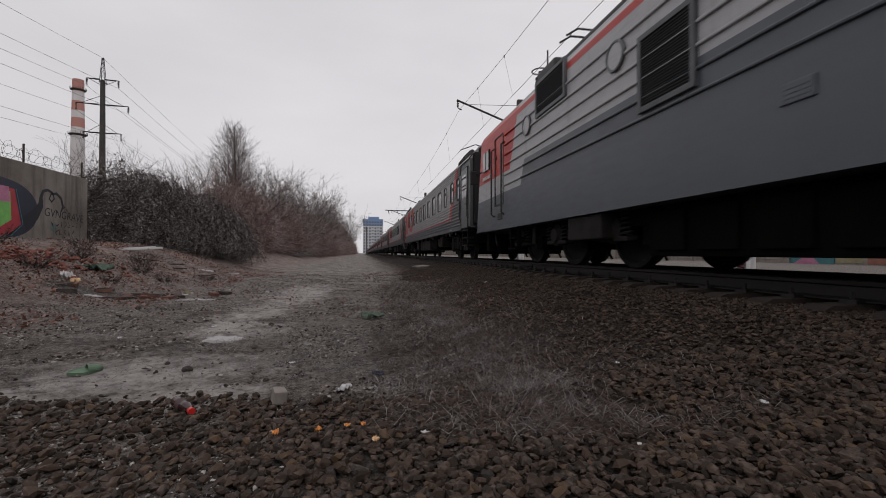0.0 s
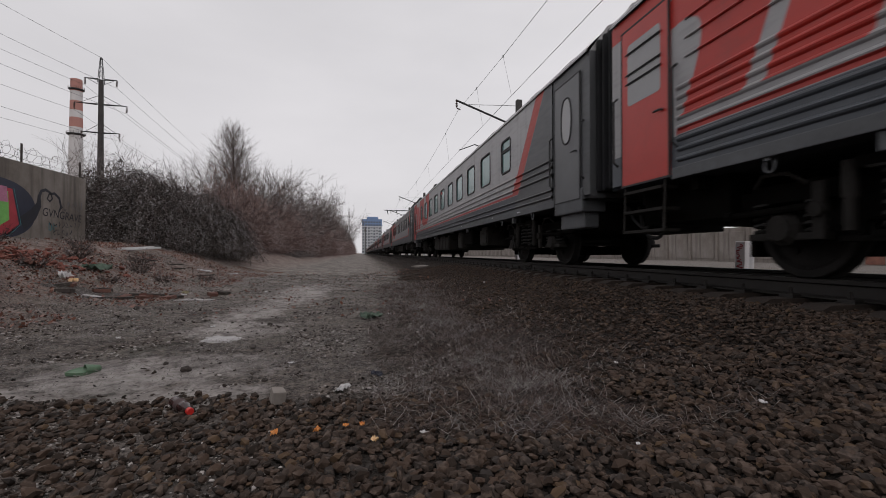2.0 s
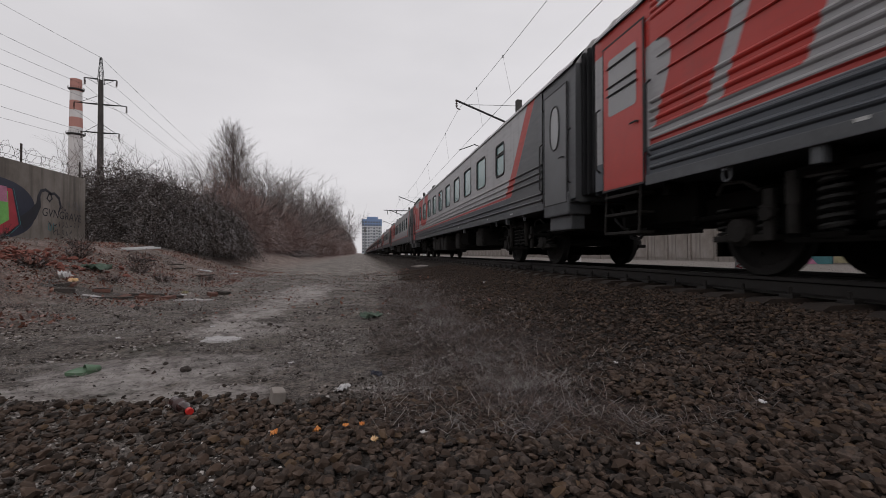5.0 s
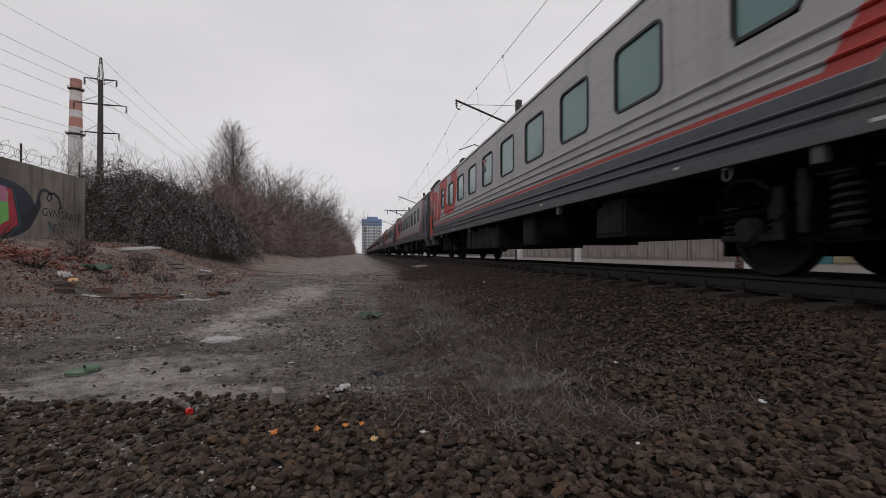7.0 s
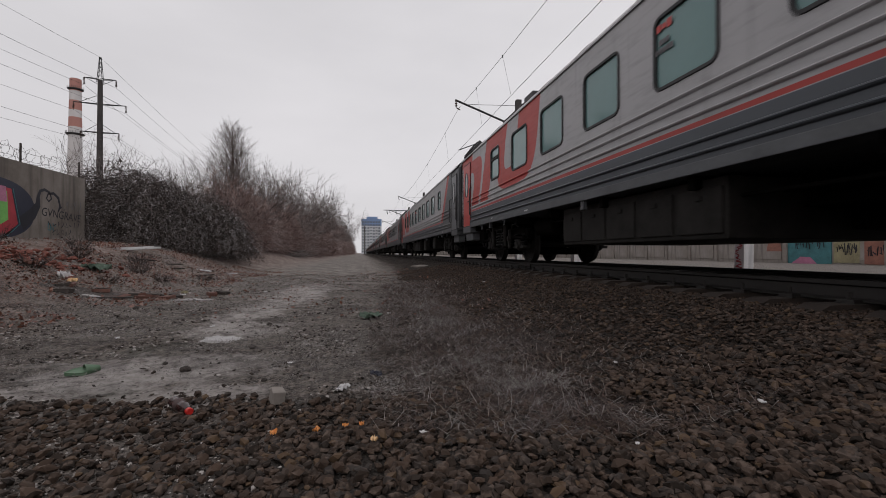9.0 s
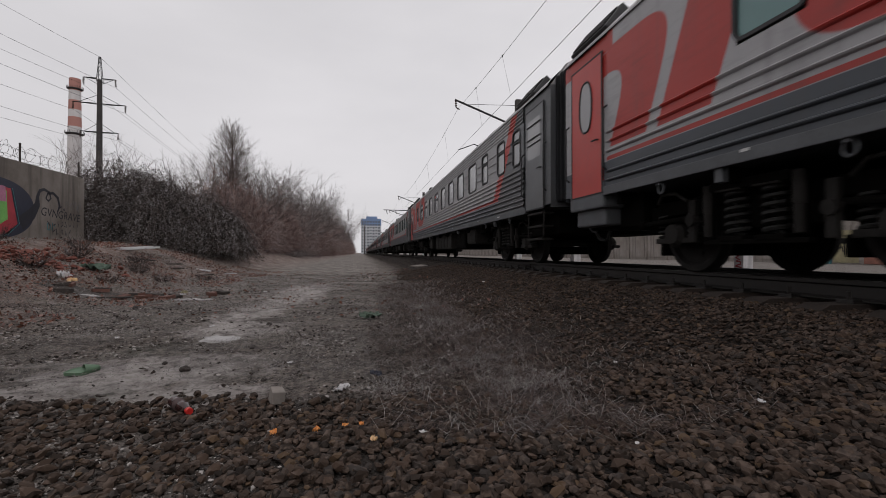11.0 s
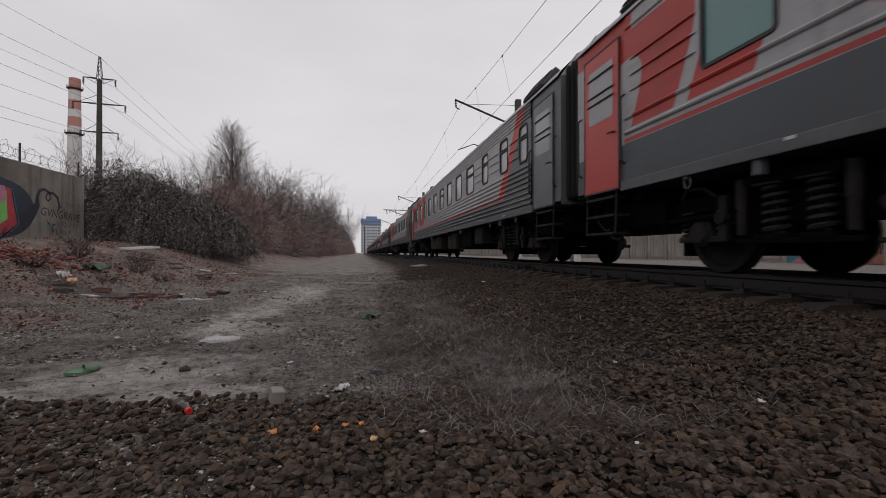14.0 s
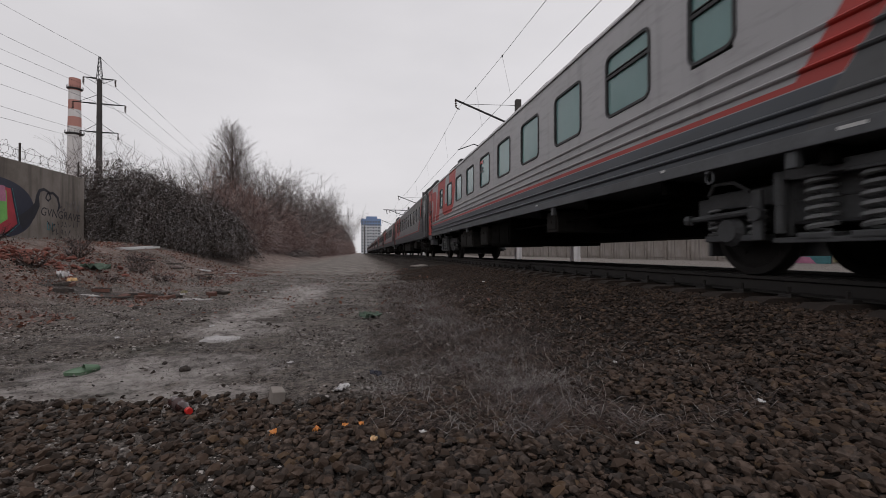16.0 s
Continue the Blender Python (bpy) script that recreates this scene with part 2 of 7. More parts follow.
def livery(name, belt, tone=1.0):
    """Grey coach paint with a dark lower band, a red belt line, a slanted red stripe and big red shapes at one end."""
    k = Mat(name, 0.42)
    x, y, z = k.xyz()
    d = k.math("SUBTRACT", HALF, y)
    e = k.math("ADD", y, HALF)
    q = k.math("SUBTRACT", d, k.math("MULTIPLY", k.math("SUBTRACT", z, 1.8), 0.42))
    s = k.math("SUBTRACT", e, k.math("ADD", 1.75, k.math("MULTIPLY", k.math("SUBTRACT", 3.42, z), 0.8)))
    AND = lambda *v: v[0] if len(v) == 1 else k.math("MULTIPLY", v[0], AND(*v[1:]))
    OR = lambda a, b: k.math("MAXIMUM", a, b)
    NOT = lambda a: k.math("SUBTRACT", 1.0, a)
    upper = k.band(z, belt + 0.17, 3.5)
    arch = AND(super_oval(k, q, z, 1.25, 2.1, 1.0, 1.12), NOT(super_oval(k, q, z, 0.72, 1.9, 0.72, 0.95)))
    leg = k.band(q, 2.46, 3.30)
    bar = AND(k.band(q, 2.46, 4.3), k.step(z, 3.1, 3.11))
    bowl = AND(super_oval(k, k.math("SUBTRACT", d, k.math("MULTIPLY", k.math("SUBTRACT", z, 2.4), 0.2)), z, 5.45, 3.25, 1.35, 1.4),
               NOT(super_oval(k, k.math("SUBTRACT", d, k.math("MULTIPLY", k.math("SUBTRACT", z, 2.4), 0.3)), z, 5.05, 3.45, 0.42, 1.12)))
    shapes = AND(upper, OR(OR(arch, leg), OR(bar, bowl)))
    over_door = AND(k.band(z, 3.2, 3.5), k.band(d, -0.1, 1.5))
    stripe = AND(k.band(s, 0.0, 0.42), k.band(z, belt, 3.5))
    line = AND(k.band(z, belt - 0.012, belt + 0.046), k.step(s, 0.0, 0.01), k.step(d, 1.3, 1.31))
    red = k.math("MINIMUM", OR(OR(shapes, over_door), OR(stripe, line)), 1.0)
    low = k.step(z, belt - 0.015, belt - 0.025)
    front = AND(k.step(s, 0.0, -0.01), k.step(z, 3.47, 3.46))
    wear, grime = k.noise(0.9, 5), k.noise(14, 4, (1, 0.15, 1))
    streak = k.noise(5, 4, (1, 1.0, 0.06))
    base = k.mix(wear, (0.38 * tone, 0.378 * tone, 0.39 * tone), (0.46 * tone, 0.453 * tone, 0.468 * tone))
    base = k.mix(low, base, k.mix(wear, (0.054, 0.064, 0.080), (0.078, 0.090, 0.108)))
    base = k.mix(front, base, (0.095, 0.10, 0.108))
    base = k.mix(red, base, k.mix(wear, (0.40, 0.030, 0.024), (0.50, 0.045, 0.034)))
    dirt = k.math("MULTIPLY", k.math("ADD", k.step(grime, 0.5, 0.85), k.step(streak, 0.55, 0.8)), 0.3)
    dust = k.math("MULTIPLY", k.step(z, 1.9, 1.1), k.math("MULTIPLY", k.noise(3, 5), 0.35))
    base = k.mix(k.math("MINIMUM", k.math("ADD", dirt, dust), 0.8), base, (0.075, 0.071, 0.069))
    hue = k.hue(base, 1.0, k.math("ADD", 0.86, k.math("MULTIPLY", k.random(), 0.22)))
    k.color(hue)
    k.rough(k.math("ADD", 0.34, k.math("MULTIPLY", grime, 0.3)))
    k.bump(k.math("ADD", k.noise(1.6, 2), k.math("MULTIPLY", grime, 0.1)), 0.12, 0.02)
    return k.m


def ribbed(points, ribs, out=0.022, half=0.032):
    """A side profile (x is outwards) with rounded pressed ribs at the given heights."""
    prof = [points[0]]
    for z in sorted(ribs):
        prof += [(SIDE, z - half), (SIDE + out * 0.75, z - half * 0.55), (SIDE + out, z), (SIDE + out * 0.75, z + half * 0.55), (SIDE, z + half)]
    prof.append(points[1])
    return [(-x, z) for x, z in prof]


def window_ring(bm, y0, y1, z0, z1, grow, r, x):
    """Points of a rounded opening on the plane x."""
    out = []
    for cy, cz, a0 in ((y1, z1, 0), (y0, z1, 90), (y0, z0, 180), (y1, z0, 270)):
        sy, sz = (1 if cy == y1 else -1), (1 if cz == z1 else -1)
        for i in range(5):
            a = radians(a0 + i * 22.5)
            out.append(bm.verts.new((x, cy + sy * (grow - r) + r * math.cos(a), cz + sz * (grow - r) + r * math.sin(a))))
    return out


def window(parent, y0, y1, z0, z1, glass, rim, bar=False, r=0.09, name="window"):
    """A rubber-framed coach window with its pane and a drawn blind behind it."""
    bm = B()
    rings = [window_ring(bm, y0, y1, z0, z1, 0.045, r + 0.045, -SIDE - 0.002), window_ring(bm, y0, y1, z0, z1, 0.038, r + 0.038, -SIDE - 0.016),
             window_ring(bm, y0, y1, z0, z1, 0.0, r, -SIDE - 0.014), window_ring(bm, y0, y1, z0, z1, -0.006, r, -SIDE + 0.06)]
    for a, b in zip(rings, rings[1:]):
        for i in range(len(a)):
            j = (i + 1) % len(a)
            bm.faces.new((a[i], b[i], b[j], a[j]))
    if bar:
        zb = z0 + (z1 - z0) * 0.66
        box(bm, -SIDE - 0.012, -SIDE + 0.03, y0, y1, zb - 0.022, zb + 0.022, 0.004)
        box(bm, -SIDE - 0.010, -SIDE + 0.02, y0 + 0.02, y1 - 0.02, zb + 0.04, zb + 0.055, 0.003)
    frame_ob = part(name, bm, M["rubber"], parent)
    bm = B()
    bm.faces.new(window_ring(bm, y0, y1, z0, z1, 0.0, r, -SIDE + 0.018)[::-1])
    part("pane", bm, glass, frame_ob)
    return frame_ob


def side_door(parent, y0, y1, red, oval):
    bm0, bm = B(), B()
    z0, z1 = 1.14, 3.24
    box(bm0, -SIDE - 0.012, -SIDE + 0.03, y0, y1, z0, z1, 0.012)
    if oval:
        tube(bm, [(-SIDE - 0.014, (y0 + y1) / 2 + 0.19 * math.copysign(abs(math.cos(a)) ** 0.7, math.cos(a)), 2.55 + 0.40 * math.sin(a)) for a in [i * math.pi / 12 for i in range(24)]], 0.018, 5, True, 1)
    else:
        for zz in (2.5, 2.62, 2.9):
            rod(bm, (-SIDE - 0.03, y0 + 0.12, zz), (-SIDE - 0.03, y1 - 0.12, zz), 0.012, sides=5, mat=1)
    door = part("door", bm0, M["red_paint"] if red else M["door_grey"], parent)
    part("window_trim", bm, [M["rubber"], M["rubber"]], door)
    bm = B()
    for b in (z0, z1):
        box(bm, -SIDE - 0.016, -SIDE, y0 - 0.02, y1 + 0.02, b - 0.012, b + 0.012)
    for a in (y0, y1):
        box(bm, -SIDE - 0.015, -SIDE, a - 0.012, a + 0.012, z0, z1)
    part("seal", bm, M["rubber"], door)
    bm = B()
    tube(bm, [(-SIDE, y0 + 0.10, 1.95), (-SIDE - 0.05, y0 + 0.10, 1.95), (-SIDE - 0.055, y0 + 0.13, 1.95), (-SIDE - 0.055, y0 + 0.22, 1.95)], 0.014, 6)
    part("handle", bm, M["black_steel"], door)
    bm = B()
    c = (y0 + y1) / 2
    if oval:
        bm.faces.new([bm.verts.new((-SIDE - 0.016, c + 0.18 * math.copysign(abs(math.cos(a)) ** 0.7, math.cos(a)), 2.55 + 0.39 * math.sin(a))) for a in [-i * math.pi / 12 for i in range(24)]])
    else:
        bm.faces.new(window_ring(bm, y0 + 0.14, y1 - 0.14, 2.2, 3.02, 0.0, 0.05, -SIDE - 0.015)[::-1])
    part("pane", bm, M["glass_grey"], door)
    for a in (y0 - 0.12, y1 + 0.12):
        bm = B()
        tube(bm, [(-SIDE, a, 1.45), (-SIDE - 0.06, a, 1.5), (-SIDE - 0.06, a, 2.35), (-SIDE, a, 2.4)], 0.016, 6)
        part("handrail", bm, M["black_steel"], parent)


def spring(bm, x, y, z0, z1, r, wire, turns):
    n = turns * 10
    tube(bm, [(x + r * math.cos(i * 0.628), y + r * math.sin(i * 0.628), z0 + (z1 - z0) * i / n) for i in range(n + 1)], wire, 5)


def wheel_rings(r):
    return [(0.10, -0.09), (0.12, -0.09), (0.13, -0.03), (r - 0.11, -0.02), (r - 0.075, -0.065), (r - 0.008, -0.065), (r, -0.02),
            (r + 0.005, 0.03), (r + 0.03, 0.045), (r + 0.03, 0.065), (r - 0.07, 0.068), (r - 0.11, 0.02), (0.13, 0.03), (0.12, 0.09), (0.08, 0.09)]


def wheelset(parent, y, r=0.475):
    bm = B()
    for s in (-1, 1):
        m = Matrix.Translation((s * 0.795, 0, 0)) @ Matrix.Rotation(radians(90 * s), 4, "Y") @ Matrix.Rotation(radians(180), 4, "X")
        lathe(bm, wheel_rings(r), m, 28)
        for i in range(3):
            a = i * 2.094
            rod(bm, (s * 0.80, 0.25 * math.cos(a), 0.25 * math.sin(a)), (s * 0.835, 0.25 * math.cos(a), 0.25 * math.sin(a)), 0.03, sides=6)
    rod(bm, (-1.0, 0, 0), (1.0, 0, 0), 0.08, sides=12)
    ob = part("wheelset", bm, M["wheel_steel"], parent)
    ob.matrix_basis = pose(0, y, r)
    return ob


def bogie(parent, y, fresh=False):
    """A two-axle bogie: pressed side frames, bolster springs, axle boxes, dampers and wheelsets."""
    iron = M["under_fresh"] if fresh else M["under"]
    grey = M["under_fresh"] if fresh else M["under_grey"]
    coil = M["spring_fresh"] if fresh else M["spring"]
    bm = B()
    for s in (-1, 1):
        x = s * 1.02
        box(bm, x - 0.08, x + 0.08, -1.55, 1.55, 0.72, 0.90, 0.02)
        box(bm, x - 0.07, x + 0.07, -0.62, 0.62, 0.50, 0.74, 0.03)
        for e in (-1, 1):
            box(bm, x - 0.06, x + 0.06, e * 1.62 - 0.1, e * 1.62 + 0.1, 0.62, 0.86, 0.02)
            box(bm, s * 1.16 - 0.10, s * 1.16 + 0.10, e * 0.22 - 0.15, e * 0.22 + 0.15, 0.36, 0.42, 0.015)
            rod(bm, (s * 1.16, e * 0.50, 0.40), (s * 1.16, e * 0.50, 0.98), 0.025)
        box(bm, s * 1.16 - 0.13, s * 1.16 + 0.13, -0.46, 0.46, 0.90, 1.0, 0.02)
        box(bm, s * 1.20 - 0.05, s * 1.20 + 0.05, -0.6, 0.6, 0.33, 0.38, 0.01)
    box(bm, -1.0, 1.0, -0.25, 0.25, 0.6, 0.9, 0.03)
    for e in (-1, 1):
        box(bm, -1.0, 1.0, e * 0.62 - 0.07, e * 0.62 + 0.07, 0.64, 0.84, 0.02)
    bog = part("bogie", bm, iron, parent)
    bog.matrix_basis = pose(0, y, 0)
    for s in (-1, 1):
        for e in (-1, 1):
            if s < 0:
                bm = B()
                spring(bm, s * 1.16, e * 0.22, 0.43, 0.90, 0.10, 0.024, 6)
                part("coil_spring", bm, coil, bog)
                for o in (-1, 1):
                    bm = B()
                    spring(bm, s * 1.06, e * 1.2 + o * 0.26, 0.42, 0.74, 0.075, 0.018, 5)
                    part("axle_spring", bm, coil, bog)
                bm = B()
                rod(bm, (s * 1.25, e * 0.52, 0.42), (s * 1.25, e * 0.52, 0.70), 0.045, sides=10)
                rod(bm, (s * 1.25, e * 0.52, 0.68), (s * 1.25, e * 0.52, 0.98), 0.055, sides=10)
                part("damper", bm, grey, bog)
                bm = B()
                box(bm, s * 1.16 - 0.14, s * 1.16 + 0.14, e * 0.22 - 0.15, e * 0.22 + 0.15, 0.885, 0.91, 0.008)
                part("spring_cap", bm, grey, bog)
                bm = B()
                tube(bm, [(s * 1.2, e * 0.9, 0.86), (s * 1.24, e * 1.05, 0.97), (s * 1.24, e * 1.3, 0.98), (s * 1.2, e * 1.42, 0.88)], 0.02, 6)
                part("air_pipe", bm, grey, bog)
                bm = B()
                box(bm, s * 1.22 - 0.03, s * 1.22 + 0.03, e * 0.78 - 0.05, e * 0.78 + 0.05, 0.36, 0.86, 0.012)
                rod(bm, (s * 1.2, e * 0.78, 0.62), (s * 1.28, e * 0.78, 0.62), 0.07, sides=10)
                part("hanger", bm, grey, bog)
            bm = B()
            m = Matrix.Translation((s * 1.05, e * 1.2, 0.475)) @ Matrix.Rotation(radians(90 * s), 4, "Y")
            lathe(bm, [(0.14, -0.12), (0.17, -0.1), (0.17, 0.08), (0.13, 0.12), (0.12, 0.14)], m, 14)
            box(bm, s * 1.05 - 0.09, s * 1.05 + 0.09, e * 1.2 - 0.36, e * 1.2 + 0.36, 0.36, 0.43, 0.015)
            part("axle_box", bm, grey, bog)
    for e in (-1, 1):
        wheelset(bog, e * 1.2)
    for e in (-1, 1):
        bm = B()
        rod(bm, (-1.18, e * 1.75, 0.62), (-1.18, e * 0.8, 0.66), 0.035, sides=8)
        rod(bm, (-1.18, e * 1.78, 0.62), (-1.18, e * 1.70, 0.62), 0.06, sides=8)
        for zz in (0.30, 0.62):
            box(bm, -0.9, 0.9, e * 1.2 + 0.52, e * 1.2 + 0.58, zz - 0.1, zz + 0.1, 0.01)
        box(bm, -0.8, 0.8, e * 1.2 - 0.45, e * 1.2 + 0.45, 0.66, 0.96, 0.03)
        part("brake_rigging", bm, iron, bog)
    return bog


def coach(kind, rng):
    """One passenger coach; kind A is ribbed all over, B has a smooth upper side, C a smooth side and lower band."""
    label = {"A": "grey and red passenger coach with ribbed steel sides", "B": "grey and red passenger coach with smooth upper sides",
             "C": "grey passenger coach with square windows and plain dark lower band",
             "D": "grey and red passenger coach with barred end windows",
             "E": "grey and red ribbed coach with a window beside its red door"}[kind]
    car = thing("passenger_coach", pose(0, 0, 0), label, "railway coach", "coaches of the train")
    belt = 1.74 if kind == "C" else BELT
    paint = M["livery_" + kind]
    glass = {"A": M["glass_grey"], "E": M["glass_grey"], "B": M["glass_teal"], "C": M["glass_teal"], "D": M["glass_teal"]}[kind]
    w0, w1 = (WIN0, WIN1) if kind != "C" else (2.2, 3.1)
    d_wins = [(3.6, 4.28)] + [(5.32 + i * 1.74, 6.25 + i * 1.74) for i in range(8)]
    d_wins += {"E": [], "A": [(19.15, 19.72), (20.65, 21.2), (21.85, 22.3)], "B": [(19.5, 20.15)], "C": [(19.3, 19.95), (20.75, 21.4)], "D": [(19.15, 19.7), (20.9, 21.4)]}[kind]
    if kind == "C":
        d_wins[0] = (2.75, 3.55)
    if kind == "E":
        d_wins = [(1.75, 2.25)] + [(2.85 + i * 1.74, 3.78 + i * 1.74) for i in range(9)] + [(18.75, 19.3), (20.45, 21.0), (21.85, 22.3)]
    wins = sorted((HALF - b, HALF - a) for a, b in d_wins)
    # shell: lower side, window band, upper side, far side and floor
    low_ribs = {"E": [1.30, 1.415, 1.53, 1.66, 1.775, 1.89, 2.005, 2.115], "A": [1.30, 1.415, 1.53, 1.66, 1.775, 1.89, 2.005, 2.115], "B": [1.30, 1.43, 1.72, 1.86, 2.0], "C": [1.86, 2.06], "D": [1.30, 1.43, 1.72, 1.86, 2.0]}[kind]
    up_ribs = {"E": [3.16, 3.24, 3.32, 3.40], "A": [3.16, 3.24, 3.32, 3.40], "B": [], "C": [3.28], "D": []}[kind]
    bm = B()
    end = 1.36      # the doors' bays at both ends
    for a, b, ribs in ((-HALF + end, HALF - end, low_ribs),):
        sheet(bm, ribbed(((SIDE, SILL), (SIDE, w0)), ribs, 0.036 if kind in "BD" else 0.032, 0.026 if kind in "BD" else 0.032), a, b)
        sheet(bm, ribbed(((SIDE, w1), (SIDE, EAVE)), up_ribs), a, b)
    for a, b in ((-HALF, -HALF + end), (HALF - end, HALF)):
        inset = [(-SIDE + 0.02, SILL + 0.06), (-SIDE + 0.02, EAVE)]
        sheet(bm, inset, a, b)
    edges = [-HALF + end] + [v for w in wins for v in w] + [HALF - end]
    for a, b in zip(edges[::2], edges[1::2]):
        ribs = [w0 + 0.2, w0 + 0.41, w0 + 0.62] if kind in "ACE" and b - a > 0.3 else []
        sheet(bm, [(-SIDE, w0), (-SIDE, w1)], a, b)
        for z in ribs:
            tube(bm, [(-SIDE, a + 0.12, z), (-SIDE - 0.012, a + 0.14, z), (-SIDE - 0.012, b - 0.14, z), (-SIDE, b - 0.12, z)], 0.013, 5)
    sheet(bm, [(SIDE, EAVE), (SIDE, SILL), (SIDE - 0.3, SILL - 0.02), (-SIDE + 0.3, SILL - 0.02), (-SIDE, SILL)], -HALF, HALF)
    for y in (-HALF, HALF):
        bm.faces.new([bm.verts.new((x, y, z)) for x, z in ((-SIDE + 0.02, SILL), (SIDE, SILL), (SIDE, EAVE), (1.2, 3.88), (0.7, 4.14), (0, 4.25), (-0.7, 4.14), (-1.2, 3.88), (-SIDE + 0.02, EAVE))])
    part("body", bm, paint, car)
    bm = B()
    box(bm, -SIDE - 0.014, -SIDE + 0.04, -HALF + end - 0.1, HALF - end + 0.1, SILL - 0.03, SILL + 0.1, 0.01)
    part("sill_beam", bm, M["sill"], car)
    # roof with weld seams
    bm = B()
    arc = [(-SIDE - 0.025, EAVE - 0.01), (-SIDE - 0.025, EAVE + 0.02), (-SIDE + 0.06, EAVE + 0.12), (-1.33, EAVE + 0.26), (-1.12, EAVE + 0.42), (-0.8, EAVE + 0.64), (-0.4, EAVE + 0.75), (0, EAVE + 0.79)]
    arc += [(-x, z) for x, z in arc[-2::-1]]
    sheet(bm, arc, -HALF, HALF)
    y = -HALF + 1.0
    while y < HALF:
        tube(bm, [(x, y, z + 0.004) for x, z in arc[1:-1]], 0.012, 4)
        y += 1.6
    part("roof", bm, M["roof"], car, smooth=False)
    # interior: blinds and dark compartments
    bm = B()
    bm.faces.new([bm.verts.new(v) for v in ((-SIDE + 0.5, -HALF + 0.2, 1.3), (-SIDE + 0.5, HALF - 0.2, 1.3), (-SIDE + 0.5, HALF - 0.2, EAVE), (-SIDE + 0.5, -HALF + 0.2, EAVE))])
    part("inner_wall", bm, M["inner"], car)
    for n, (a, b) in enumerate(wins):
        narrow = b - a < 0.8
        window(car, a, b, w0 + (0.06 if narrow else 0), w1, glass, None, bar=narrow or (kind == "D" and n == 2) or (kind in "ADE" and rng.random() < 0.25), r=0.03 if kind == "C" else 0.09)
        if rng.random() < 0.7:
            bm = B()
            lo = w0 + (w1 - w0) * rng.choice([0.0, 0.0, 0.35, 0.55])
            pts = 13
            row = [(-SIDE + 0.16 + 0.015 * math.sin(i * 2.3), a + (b - a) * i / (pts - 1)) for i in range(pts)]
            lower, top = [bm.verts.new((x, yy, lo)) for x, yy in row], [bm.verts.new((x, yy, w1)) for x, yy in row]
            for i in range(pts - 1):
                bm.faces.new((lower[i], lower[i + 1], top[i + 1], top[i]))
            part("curtain", bm, M["curtain"], car)
    oval = kind in "BD"
    side_door(car, HALF - 1.22, HALF - 0.28, True, oval)
    side_door(car, -HALF + 0.28, -HALF + 1.22, False, oval)
    # gangway bellows at both ends
    for s in (-1, 1):
        bm = B()
        for i in range(3):
            y0 = s * (HALF + 0.01 + i * 0.095)
            y1 = y0 + s * 0.075
            a, b = sorted((y0, y1))
            g = 0.0 if i != 1 else 0.05
            box(bm, -1.42 + g, -0.55, a, b, 1.2, 3.62 - g, 0.05)
            box(bm, 0.55, 1.42 - g, a, b, 1.2, 3.62 - g, 0.05)
            box(bm, -1.22 + g, 1.22 - g, a, b, 3.4, 3.82 - g, 0.05)
            box(bm, -0.9, 0.9, a, b, 3.5, 4.0 - g, 0.05)
            box(bm, -0.6, 0.6, a, b, 1.0, 1.3, 0.03)
        part("gangway_bellows", bm, M["bellows"], car)
        bm = B()
        box(bm, -0.2, 0.2, min(s * HALF, s * 12.25), max(s * HALF, s * 12.25), 0.88, 1.12, 0.04)
        rod(bm, (-0.25, s * 12.16, 1.0), (0.25, s * 12.16, 1.0), 0.14, sides=10)
        part("coupler", bm, M["under"], car)
        bm = B()
        tube(bm, [(-0.62, s * 11.9, 1.0), (-0.62, s * 12.0, 0.66), (-0.6, s * 12.14, 0.50), (-0.58, s * 12.26, 0.47)], 0.03, 6)
        tube(bm, [(-0.82, s * 11.9, 1.0), (-0.8, s * 12.02, 0.78), (-0.78, s * 12.2, 0.64), (-0.76, s * 12.26, 0.63)], 0.022, 6)
        part("brake_hose", bm, M["rubber"], car)
        # corner post and step
        bm = B()
        if oval:
            box(bm, -SIDE - 0.01, -SIDE + 0.42, s * 11.22 - 0.52, s * 11.22 + 0.52, 0.92, SILL + 0.2, 0.03)
            box(bm, -SIDE + 0.08, -SIDE + 0.40, s * 11.22 - 0.44, s * 11.22 + 0.44, 0.66, 0.94, 0.03)
            part("folded_step", bm, M["sill"], car)
        else:
            for zz in (0.52, 0.78, 1.04):
                box(bm, -SIDE - 0.02, -SIDE + 0.24, s * 11.24 - 0.38, s * 11.24 + 0.38, zz - 0.02, zz + 0.02, 0.006)
            for o in (-0.4, 0.4):
                tube(bm, [(-SIDE + 0.0, s * 11.24 + o, 0.5), (-SIDE + 0.02, s * 11.24 + o, 1.0), (-SIDE + 0.03, s * 11.24 + o, 1.36)], 0.018, 5)
            part("step_ladder", bm, M["under_grey"], car)
